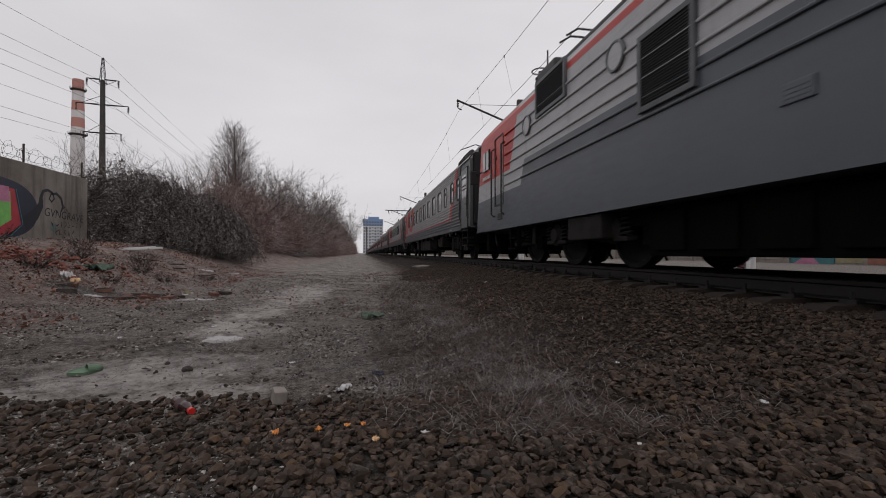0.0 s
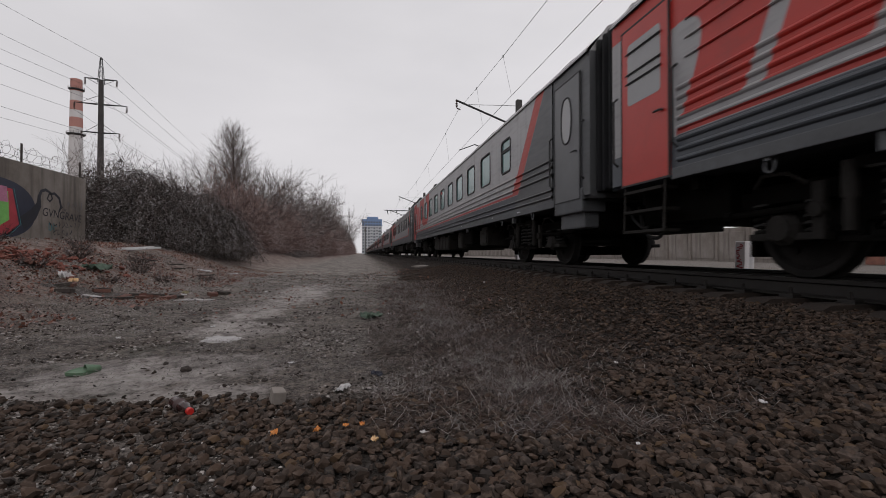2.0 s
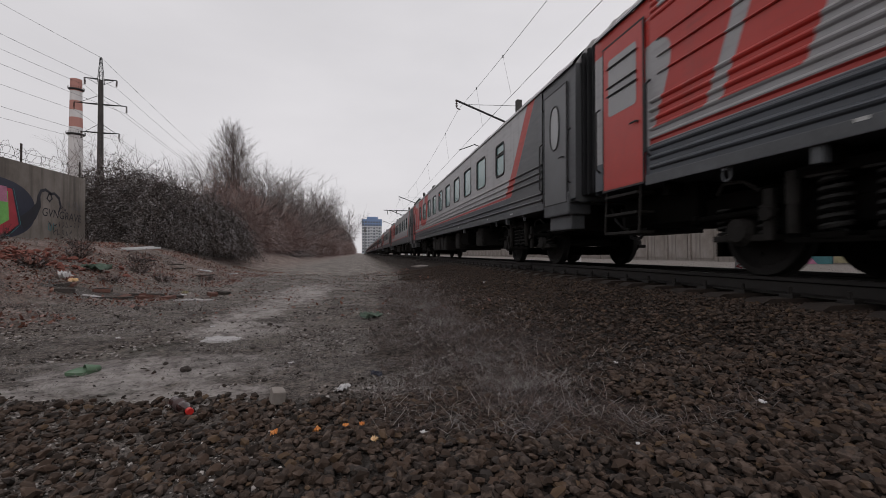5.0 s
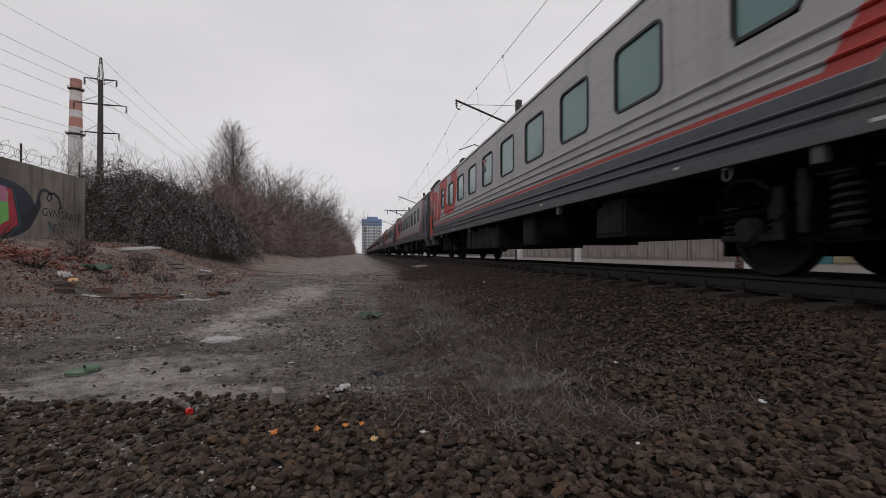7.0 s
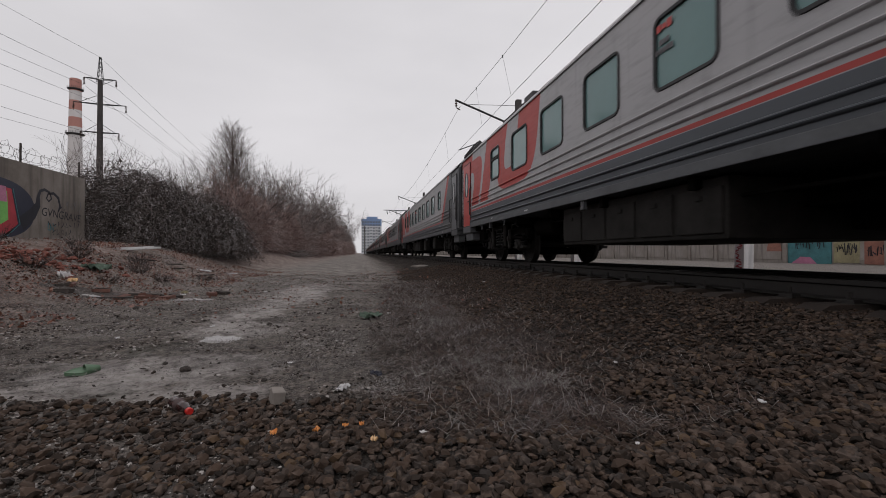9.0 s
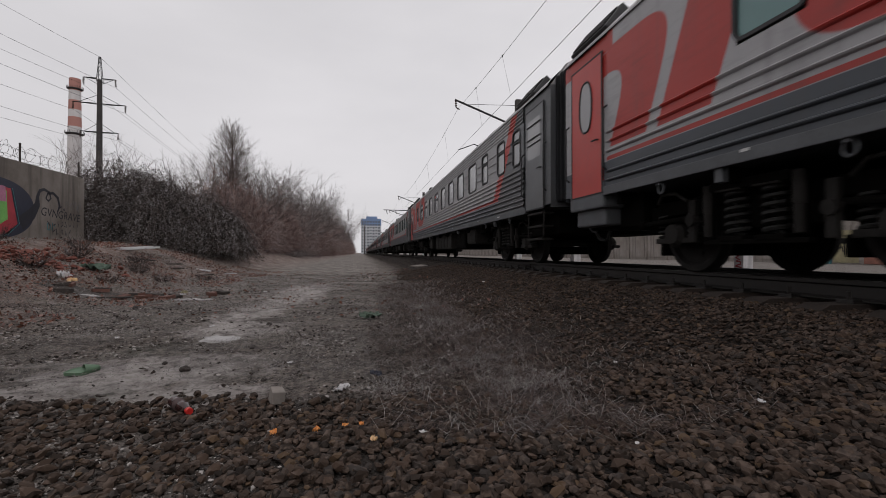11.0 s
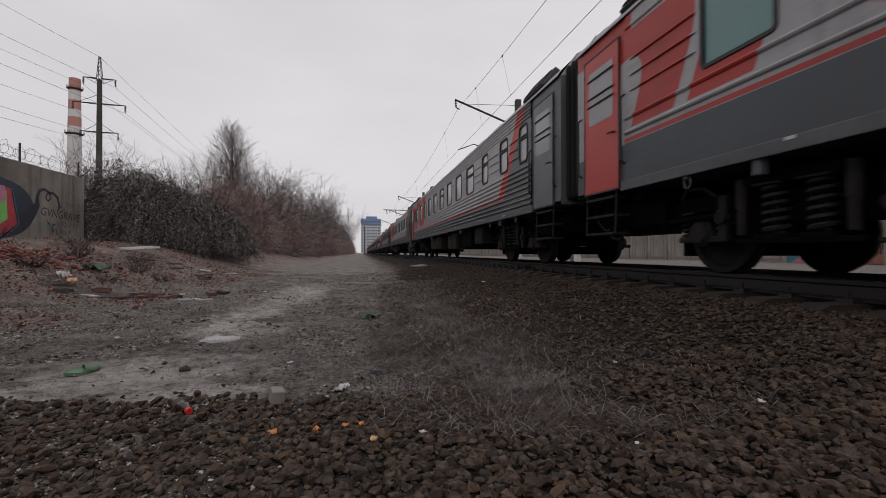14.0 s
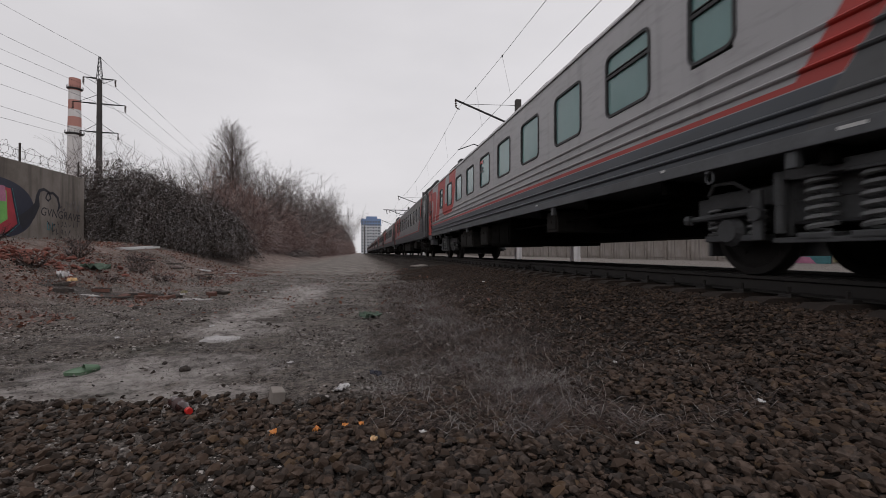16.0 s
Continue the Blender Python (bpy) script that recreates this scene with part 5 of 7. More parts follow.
def build_plants():
    g = random.Random(5)
    a = leafy_mound(11, 2.1, 2.4, 3.3, 11000, 6)
    b = leafy_mound(23, 2.0, 2.0, 2.6, 9000, 6)
    a.matrix_basis = pose(-8.3, 19.8, gz(-8.3, 19.8) - 0.25)
    b.matrix_basis = pose(-6.9, 20.3, gz(-6.9, 20.3) - 0.2)
    for src, x, y, rz, s in ((a, -9.7, 20.3, 80, 1.12), (a, -8.6, 22.6, 150, 0.88), (b, -7.2, 22.8, 200, 0.9), (b, -8.6, 25.5, 100, 1.0)):
        c = copy_thing(src, pose(x, y, gz(x, y) - 0.3, 0, 0, rz))
        c.scale = (s, s, s)
    c0 = leafy_mound(29, 2.0, 2.3, 3.4, 6500, 0)
    c0.matrix_basis = pose(-7.2, 26.2, gz(-7.2, 26.2) - 0.2)
    y = 28.0
    while y < 420:
        x = -7.2 - g.uniform(0, 0.9) - 0.004 * (y - 26)
        s = g.uniform(0.95, 1.2) * (1 + min(1.8, (y - 26) * 0.016))
        c = copy_thing(c0, pose(x - (s - 1) * 1.6, y, gz(x, y) - 0.2, 0, 0, g.uniform(0, 360)))
        c.scale = (s, s, s * g.uniform(0.95, 1.2))
        y += g.uniform(2.2, 3.0) * s
    brown = "dense reddish-brown bare shrub beside the path"
    s1 = shrub(31, 3.8, 20, 3, 4, M["shrub"], 1.5, brown)
    s2 = shrub(37, 4.8, 18, 3, 4, M["tree"], 1.3, brown)
    t1 = shrub(41, 8.5, 6, 4, 3, M["tree"], 0.7, "bare grey tree with fine frosted twigs", "bare_tree")
    t2 = shrub(43, 7.0, 7, 4, 3, M["tree"], 0.9, "bare many-stemmed tree with fine frosted twigs", "bare_tree")
    s1.matrix_basis = pose(-7.4, 26.5, gz(-7.4, 26.5))
    s2.matrix_basis = pose(-8.6, 29.0, gz(-8.6, 29.0))
    t1.matrix_basis = pose(-11.0, 41.0, gz(-11, 41))
    t2.matrix_basis = pose(-10.0, 36.0, gz(-10, 36))
    y = 27.5
    while y < 260:
        x = -9.0 - g.uniform(0, 1.6) - 0.012 * (y - 26)
        s = g.uniform(0.85, 1.25) * (1 + min(1.3, (y - 26) * 0.012))
        c = copy_thing(g.choice((s1, s2)), pose(x, y, gz(x, y) - 0.05, 0, 0, g.uniform(0, 360)))
        c.scale = (s * 1.1, s * 1.1, s)
        y += g.uniform(2.4, 3.4) * (1 + (y - 26) * 0.012)
    y = 40.0
    while y < 330:
        x = -9.4 - g.uniform(0, 3.6) - 0.006 * y
        s = g.uniform(0.95, 1.25) * (1 + min(1.0, max(0, y - 45) * 0.011))
        c = copy_thing(g.choice((t1, t2)), pose(x, y, gz(x, y) - 0.1, 0, 0, g.uniform(0, 360)))
        c.scale = (s, s, s)
        y += g.uniform(2.6, 4.6) * (1 + (y - 40) * 0.012)
    for x, y, s in ((-14, 27, 0.62), (-16, 30, 0.75), (-13, 33, 0.7), (-17, 36, 0.9), (-14.5, 40, 0.95), (-12.5, 24, 0.5), (-19, 33, 0.8), (-13.0, 46, 1.0), (-10.4, 45, 1.0), (-10.2, 51, 1.1), (-11.0, 58, 1.3), (-10.8, 65, 1.4)):
        c = copy_thing(g.choice((t1, t2)), pose(x, y, gz(x, y) - 0.1, 0, 0, g.uniform(0, 360)))
        c.scale = (s, s, s)
    p = poplar(61, 11.0)
    p.matrix_basis = pose(-11.3, 41.5, gz(-11.3, 41.5))
    # heap of cut brushwood by the path
    t = Twigs(71)
    for i in range(700):
        q = Vector((t.rng.gauss(0, 0.7), t.rng.gauss(0, 1.6), abs(t.rng.gauss(0, 0.28))))
        w = Vector((t.rng.gauss(0, 1), t.rng.gauss(0, 1), t.rng.gauss(0, 0.25))).normalized() * t.rng.uniform(0.3, 1.1)
        t.twig([q, q + w * 0.5 + Vector((0, 0, 0.06)), q + w], 0.012, 0.004)
    heap = t.mesh("brushwood_heap", M["tree"])
    heap.matrix_basis = pose(-6.0, 42, gz(-6.0, 42))
    tagged(heap, "low heap of cut grey brushwood beside the path", "brushwood")


def build_grass():
    """Dead grass: a tangled mat on the shoulder, rimed tufts on the path's edges."""
    def mat_of(name, label, material, count, where, size, seed):
        t = Twigs(seed)
        g = t.rng
        n = 0
        while n < count:
            x, y = where(g)
            if x is None:
                continue
            n += 1
            p = Vector((x, y, gz(x, y) + g.uniform(-0.005, 0.03)))
            a = g.uniform(0, 6.283)
            ln = g.uniform(0.5, 1.3) * size
            w = Vector((math.cos(a) * ln, math.sin(a) * ln, g.uniform(-0.05, 0.45) * ln))
            wide = Vector((-math.sin(a), math.cos(a), 0)) * g.uniform(0.0006, 0.0014) * (1 + y * 0.16)
            mid = p + w * 0.5 + Vector((g.gauss(0, 0.12) * ln, g.gauss(0, 0.12) * ln, 0.12 * ln))
            tip = p + w + Vector((0, 0, -0.08 * ln))
            b = len(t.v)
            t.v += [p - wide, p + wide, mid - wide * 0.8, mid + wide * 0.8, tip]
            t.f += [(b, b + 1, b + 3, b + 2), (b + 2, b + 3, b + 4)]
        ob = t.mesh(name, material)
        tagged(ob, label, "grass", kind="stuff")

    def shoulder(g):
        y = 1.7 + 9.5 * g.random() ** 1.5
        x = g.gauss(0.85 + 0.03 * y, 0.45)
        if (x > 1.3 and noise.noise((x * 1.2, y * 1.2, 9.0)) < -0.3 + 0.25 * g.random()) or x < 0.05 or x > 2.3 or (y * 0.983 + x * 0.18) < 1.9:
            return None, None
        return x, y

    def tufts(g):
        y = 2.4 + 14 * g.random() ** 1.6
        x = g.uniform(-6.5, 1.2)
        if noise.noise((x * 0.9, y * 0.9, 2.0)) < -0.35 + 0.5 * g.random() or noise.noise((x * 3.1, y * 3.1, 5.0)) < -0.45 + 0.5 * g.random() or (y * 0.983 + x * 0.18) < 2.5:
            return None, None
        return x, y

    def bank(g):
        y = 6.5 + 13 * g.random()
        x = g.uniform(-9.4, -3.6)
        if noise.noise((x * 1.1, y * 1.1, 6.0)) < -0.1:
            return None, None
        return x, y

    mat_of("dry_grass", "tangled mat of dead brown grass and fine stalks", M["grass"], 27000, shoulder, 0.11, 81)
    mat_of("frosted_grass", "short rimed grass tufts on trodden earth", M["grass_pale"], 110000, tufts, 0.04, 82)
    mat_of("bank_grass", "withered grass on the bank below the wall", M["grass_pale"], 15000, bank, 0.16, 83)
    mat_of("pale_stalks", "thin pale dry stalks scattered over the ballast shoulder", M["grass_pale"], 8000, shoulder, 0.13, 85)
    t = Twigs(84)
    g = t.rng
    for i in range(20000):
        y = 5.5 + 14 * g.random()
        x = g.uniform(-9.4, -3.2) if i % 12 else g.uniform(-5, 2.0)
        if noise.noise((x * 0.8, y * 0.8, 12.0)) > -0.15:
            t.leaf(Vector((x, y, gz(x, y) + 0.012)), g.uniform(0.03, 0.08))
    tagged(t.mesh("leaf_litter", M["brown_leaf"]), "fallen reddish-brown leaves on the bank", "leaves", kind="stuff")


# ---- site: walls, masts, wires, distance ----
def stroke(bm, pts, w, x, mat=0):
    """A painted line of width w on the plane x, through (y, z) points."""
    n = len(pts)
    rows = []
    for i, (y, z) in enumerate(pts):
        a, b = pts[max(0, i - 1)], pts[min(n - 1, i + 1)]
        way = Vector((b[0] - a[0], b[1] - a[1], 0))
        way = way.normalized() if way.length else Vector((1, 0, 0))
        ww = w[i] if isinstance(w, list) else w
        rows.append((bm.verts.new((x, y - way.y * ww / 2, z + way.x * ww / 2)), bm.verts.new((x, y + way.y * ww / 2, z - way.x * ww / 2))))
    for (a, b), (c, d) in zip(rows, rows[1:]):
        bm.faces.new((a, b, d, c)).material_index = mat


def curve(fn, n=24):
    return [fn(i / n) for i in range(n + 1)]


def patch(bm, pts, x, mat=0):
    bm.faces.new([bm.verts.new((x, y, z)) for y, z in pts]).material_index = mat


def scrawl(bm, y, z, w, h, x, n, seed, wide=0.025):
    """Unreadable handwriting as short strokes."""
    g = random.Random(seed)
    for i in range(n):
        a = y + w * i / n
        pts = [(a + g.uniform(0, w / n), z + h * g.random()) for _ in range(4)]
        stroke(bm, pts, wide, x)


def yard_wall():
    X = -9.55
    wall = thing("wall_yard", pose(0, 0, 0), "tall grey concrete panel wall with sprayed paintings", "wall", kind="structure")
    edges = [-6.3, -2.35, 1.6, 5.55, 9.5, 13.45, 17.4]
    first = None
    for a, b in zip(edges, edges[1:]):
        if first is None:
            bm = B()
            box(bm, -0.16, 0.0, 0.012, 3.938, 0.0, 2.26, 0.012)
            first = part("panel", bm, M["wall"], wall)
            first.matrix_basis = pose(X, a, 1.14)
        else:
            share("panel", first, wall, pose(X, a, 1.14 + (0.02 if a < 13 else 0.0)))
    bm = B()
    box(bm, X - 0.25, X + 0.10, -6.3, 17.3, 0.55, 1.17, 0.03)
    part("footing", bm, M["wall"], wall)
    px = X + 0.004
    # sprayed figure: dark rounded mass, curled tail, shield-like panel
    bm = B()
    patch(bm, [(13.25 + 1.75 * math.copysign(abs(math.cos(a)) ** 0.8, math.cos(a)), 2.02 + 0.84 * math.copysign(abs(math.sin(a)) ** 0.9, math.sin(a))) for a in [i * math.pi / 24 for i in range(48)]], px, 0)
    part("painted_blob", bm, M["g_navy"], wall)
    bm = B()
    tail = [(14.45, 1.62), (14.9, 1.95), (15.12, 2.25), (15.13, 2.5), (15.22, 2.68), (15.4, 2.74), (15.62, 2.68), (15.7, 2.5), (15.58, 2.4), (15.48, 2.48), (15.55, 2.63), (15.8, 2.68), (16.02, 2.55), (16.1, 2.3), (16.02, 2.12)]
    stroke(bm, tail, [0.42, 0.34, 0.22, 0.13, 0.1, 0.09, 0.07, 0.06, 0.06, 0.06, 0.06, 0.09, 0.1, 0.09, 0.05], px + 0.002)
    part("painted_tail", bm, M["g_black"], wall)
    bm = B()
    patch(bm, [(13.1, 2.66), (14.1, 2.58), (14.35, 1.62), (14.0, 1.36), (13.4, 1.2), (12.6, 1.2)], px + 0.004, 0)
    patch(bm, [(12.6, 2.56), (13.95, 2.5), (14.0, 1.72), (13.6, 1.5), (12.6, 1.42)], px + 0.006, 1)
    patch(bm, [(12.6, 2.66), (13.9, 2.62), (13.95, 2.2), (12.6, 2.2)], px + 0.008, 2)
    stroke(bm, [(14.15, 2.6), (14.42, 1.62), (14.0, 1.3), (13.3, 1.14)], 0.025, px + 0.008, 3)
    part("painted_shield", bm, [M["g_red"], M["g_green"], M["g_pink"], M["g_teal"]], wall)
    txt = bpy.data.curves.new("tag", "FONT")
    txt.body, txt.size, txt.extrude = "GVNGRAVE", 0.36, 0.0
    txt.shear = 0.1
    txt.materials.append(M["g_black"])
    tob = new("sprayed_tag", txt)
    tob.parent = wall
    tob.matrix_basis = Matrix.Translation((px + 0.002, 15.25, 1.95)) @ Matrix(((0, 0, 1, 0), (1, 0, 0, 0), (0, 1, 0, 0), (0, 0, 0, 1))) @ pose(0, 0, 0, 0, 0, -3)
    bm = B()
    scrawl(bm, 15.55, 1.62, 1.5, 0.2, px + 0.002, 8, 3)
    scrawl(bm, 15.75, 1.35, 0.9, 0.24, px + 0.002, 5, 4)
    scrawl(bm, 16.1, 2.15, 0.25, 0.16, px + 0.002, 2, 5)
    part("scribble", bm, M["g_black"], wall)
    bm = B()
    scrawl(bm, 16.4, 2.15, 0.8, 0.42, px + 0.002, 9, 6, 0.018)
    part("scribble", bm, M["dark_mark"], wall)
    bm = B()
    scrawl(bm, 15.55, 1.45, 0.4, 0.3, px + 0.003, 4, 8, 0.035)
    part("scribble", bm, M["g_teal"], wall)
    # coils of barbed wire on short brackets
    barb = thing("barbed_wire", pose(0, 0, 0), "rusty coiled barbed wire along the top of the wall", "barbed wire")
    bm = B()
    g = random.Random(9)
    pts = []
    for i in range(1900):
        a = i * 0.21
        y = 2.0 + i * 0.0082
        r = 0.20 + 0.07 * math.sin(i * 0.045) + g.gauss(0, 0.02)
        pts.append((X - 0.05 + r * 0.8 * math.cos(a), y + 0.12 * math.sin(a * 0.5), 3.62 + r * math.sin(a)))
    tube(bm, pts, 0.0045, 3)
    for z in (3.5, 3.72):
        tube(bm, [(X - 0.02, 2.0 + i * 0.5, z + 0.03 * math.sin(i * 1.9)) for i in range(31)], 0.005, 3)
    part("coil", bm, M["barbed"], barb)
    for y in (5.6, 10.2, 14.55, 17.2):
        bm = B()
        box(bm, X - 0.10, X - 0.06, y - 0.02, y + 0.02, 3.1, 3.95, 0.004)
        part("bracket", bm, M["rotten_wood"], barb)


def far_wall():
    X = 22.0
    wall = thing("wall_far", pose(0, 0, 0), "pale concrete panel wall with faded graffiti beyond the track", "wall", kind="structure")
    y, first, post = 8.0, None, None
    while y < 150:
        if not 17.0 < y < 18.0:
            if first is None:
                bm = B()
                box(bm, 0.0, 0.14, 0.01, 2.29, 0.0, 2.15, 0.01)
                box(bm, -0.03, 0.01, 0.25, 2.05, 0.25, 1.9, 0.02)
                first = part("panel", bm, M["wall_pale"], wall)
                first.matrix_basis = pose(X, y, 0.2)
                bm = B()
                box(bm, -0.10, 0.20, -0.11, 0.11, 0.0, 2.3, 0.02)
                post = part("post", bm, M["wall_pale"], wall)
                post.matrix_basis = pose(X, y, 0.2)
            else:
                share("panel", first, wall, pose(X, y, 0.2))
                share("post", post, wall, pose(X, y, 0.2))
        y += 2.3
    bm = B()
    box(bm, X - 0.02, X + 0.06, 17.22, 19.46, 0.22, 2.3, 0.02)
    gate = part("gate", bm, M["g_teal"], wall, "steel gate sprayed teal and yellow")
    px = X - 0.036
    bm = B()
    patch(bm, [(16.0, 0.35), (17.1, 0.35), (17.1, 1.9), (15.95, 1.8)], px, 0)
    patch(bm, [(17.3, 1.5), (18.6, 1.4), (18.8, 2.1), (17.3, 2.15)], px, 1)
    patch(bm, [(14.9, 0.3), (15.8, 0.3), (15.8, 1.9), (14.8, 1.8)], px, 2)
    patch(bm, [(19.7, 0.9), (20.6, 0.9), (20.5, 1.4), (19.8, 1.4)], px, 2)
    patch(bm, [(12.9, 0.4), (14.6, 0.4), (14.5, 1.7), (13.0, 1.9)], px, 3)
    patch(bm, [(17.8, 0.2), (19.3, 0.2), (18.7, 0.62), (18.2, 0.6)], px - 0.003, 4)
    part("faded_paint", bm, [M["g_yellow"], M["g_blue"], M["g_rust"], M["g_green"], M["g_pink"]], wall)
    bm = B()
    scrawl(bm, 16.1, 0.7, 0.9, 0.6, px - 0.004, 10, 12, 0.05)
    scrawl(bm, 17.5, 0.9, 1.5, 0.8, px - 0.004, 9, 13, 0.05)
    scrawl(bm, 15.0, 0.6, 0.7, 0.6, px - 0.004, 6, 14, 0.05)
    part("scribble", bm, M["g_black"], wall)
    # low heap of earth where the wall ends, and a rusty shed behind
    shed = thing("shed", pose(0, 0, 0), "low brick shed with a rusty roof beyond the wall", "shed")
    bm = B()
    box(bm, 24.0, 30.0, 33.0, 44.0, -0.1, 2.7, 0.02)
    part("wall", bm, M["g_rust"], shed)
    bm = B()
    box(bm, 23.7, 30.3, 32.7, 44.3, 2.7, 2.9, 0.03)
    part("roof", bm, M["rotten_wood"], shed)


def insulators(bm, p, n, r=0.07, step=0.13):
    p = Vector(p)
    for i in range(n):
        rod(bm, p - Vector((0, 0, i * step)), p - Vector((0, 0, i * step + 0.06)), r, r * 0.6, 8)
    rod(bm, p, p - Vector((0, 0, n * step)), 0.02, sides=5)


def catenary():
    for y, x1, zt in ((22.0, 4.7, 8.67), (58.0, 4.7, 8.3), (77.0, 4.7, 8.3), (104.0, 4.7, 8.4), (150.0, 4.7, 8.4)):
        mast = thing("catenary_mast", pose(8.1, y, gz(8.1, y)), "whitewashed square concrete mast carrying an overhead-line bracket", "mast", "masts of the overhead line")
        bm = B()
        box(bm, -0.15, 0.15, -0.15, 0.15, -0.3, 0.9, 0.02, 1)
        box(bm, -0.14, 0.14, -0.14, 0.14, 0.9, 8.6, 0.02, 0)
        part("post", bm, [M["pole"], M["post"]], mast)
        zb = zt - gz(8.1, y)
        bm = B()
        tube(bm, [(-0.1, 0, zb - 1.22), (x1 - 8.1, 0, zb)], 0.05, 6)
        tube(bm, [(-0.1, 0, zb - 0.1), (x1 - 8.1 + 0.5, 0, zb - 0.2)], 0.012, 5)
        tube(bm, [(-0.1, 0, zb - 3.0), (-2.4, 0, zb - 2.25), (-3.2, 0.1, zb - 2.55)], 0.025, 6)
        part("bracket", bm, M["black_steel"], mast)
        bm = B()
        insulators(bm, (x1 - 8.1 + 0.05, 0, zb - 0.05), 3, 0.07, 0.12)
        tube(bm, [(x1 - 8.1 + 0.05, 0, zb - 0.4), (x1 - 8.1 + 0.25, 0, zb - 0.5)], 0.03, 5)
        part("insulator", bm, M["insulator"], mast)
    # a cross arm of the neighbouring line, seen above the roofs
    mast = thing("cross_arm_mast", pose(9.4, 58.0, 0.2), "dark steel mast with a long crossarm over the track", "mast")
    bm = B()
    rod(bm, (0, 0, 0), (0, 0, 8.2), 0.14, 0.1, 8)
    part("post", bm, M["pole"], mast)
    bm = B()
    rod(bm, (0.2, 0, 6.2), (-6.6, 0, 6.25), 0.05, sides=6)
    for x in (-6.2, -5.0, -3.4):
        rod(bm, (x, 0, 6.2), (x + 0.1, 0, 5.7), 0.05, sides=6)
    part("crossarm", bm, M["black_steel"], mast)
    # messenger wire that sags between the brackets, contact wire and droppers
    line = thing("overhead_line", pose(0, 0, 0), "thin overhead contact wire hung from a sagging messenger wire", "overhead wire")

    def span(bm, pts, sag, r):
        out = []
        for (x0, y0, z0), (x1, y1, z1) in zip(pts, pts[1:]):
            for i in range(10):
                t = i / 10
                out.append((x0 + (x1 - x0) * t, y0 + (y1 - y0) * t, z0 + (z1 - z0) * t - sag * 4 * t * (1 - t)))
        out.append(pts[-1])
        tube(bm, out, r, 4)
        return out

    bm = B()
    a = span(bm, [(4.95, -14, 8.15), (4.85, 22.0, 8.2), (4.85, 58, 7.85), (4.85, 104, 7.9), (4.85, 150, 7.9), (4.85, 200, 7.9), (4.85, 330, 7.9)], 0.68, 0.007)
    part("messenger_wire", bm, M["wire"], line)
    bm = B()
    span(bm, [(4.95, -44, 6.07), (4.88, 22, 6.07), (4.9, 58, 6.07), (4.9, 104, 6.07), (4.9, 330, 6.07)], 0.02, 0.007)
    part("contact_wire", bm, M["wire"], line)
    for i, y in enumerate((4.0, 8.5, 13.4, 17.5, 26.5, 33.5, 40.5, 47.5, 53.5)):
        p = min(a, key=lambda v: abs(v[1] - y))
        bm = B()
        rod(bm, p, (4.9, p[1] - 0.8, 6.07), 0.004, sides=4)
        rod(bm, (p[0], p[1], p[2] + 0.03), (p[0], p[1], p[2] - 0.05), 0.022, sides=6)
        part("dropper", bm, M["wire"], line)
    # short whitewashed post with red scribbles beyond the track
    plain_post = thing("concrete_post", pose(8.4, 16.3, gz(8.4, 16.3)), "short whitewashed square concrete post beyond the track", "post")
    bm = B()
    box(bm, -0.15, 0.15, -0.15, 0.15, -0.3, 0.92, 0.02)
    part("shaft", bm, M["post"], plain_post)
    post = thing("concrete_post", pose(8.4, 8.45, gz(8.4, 8.45), 0, 1.5, 0), "whitewashed square concrete post with red painted scribbles", "post")
    bm = B()
    box(bm, -0.13, 0.13, -0.13, 0.13, -0.3, 0.8, 0.02)
    part("shaft", bm, M["post"], post)
    bm = B()
    g = random.Random(4)
    for i in range(1):
        z = 0.15 + i * 0.13
        pts = [(g.uniform(-0.1, 0.1), z + j * 0.022 + g.uniform(0, 0.03)) for j in range(27)]
        stroke(bm, pts, 0.03, -0.1335)
    part("scribble", bm, M["g_red"], post)


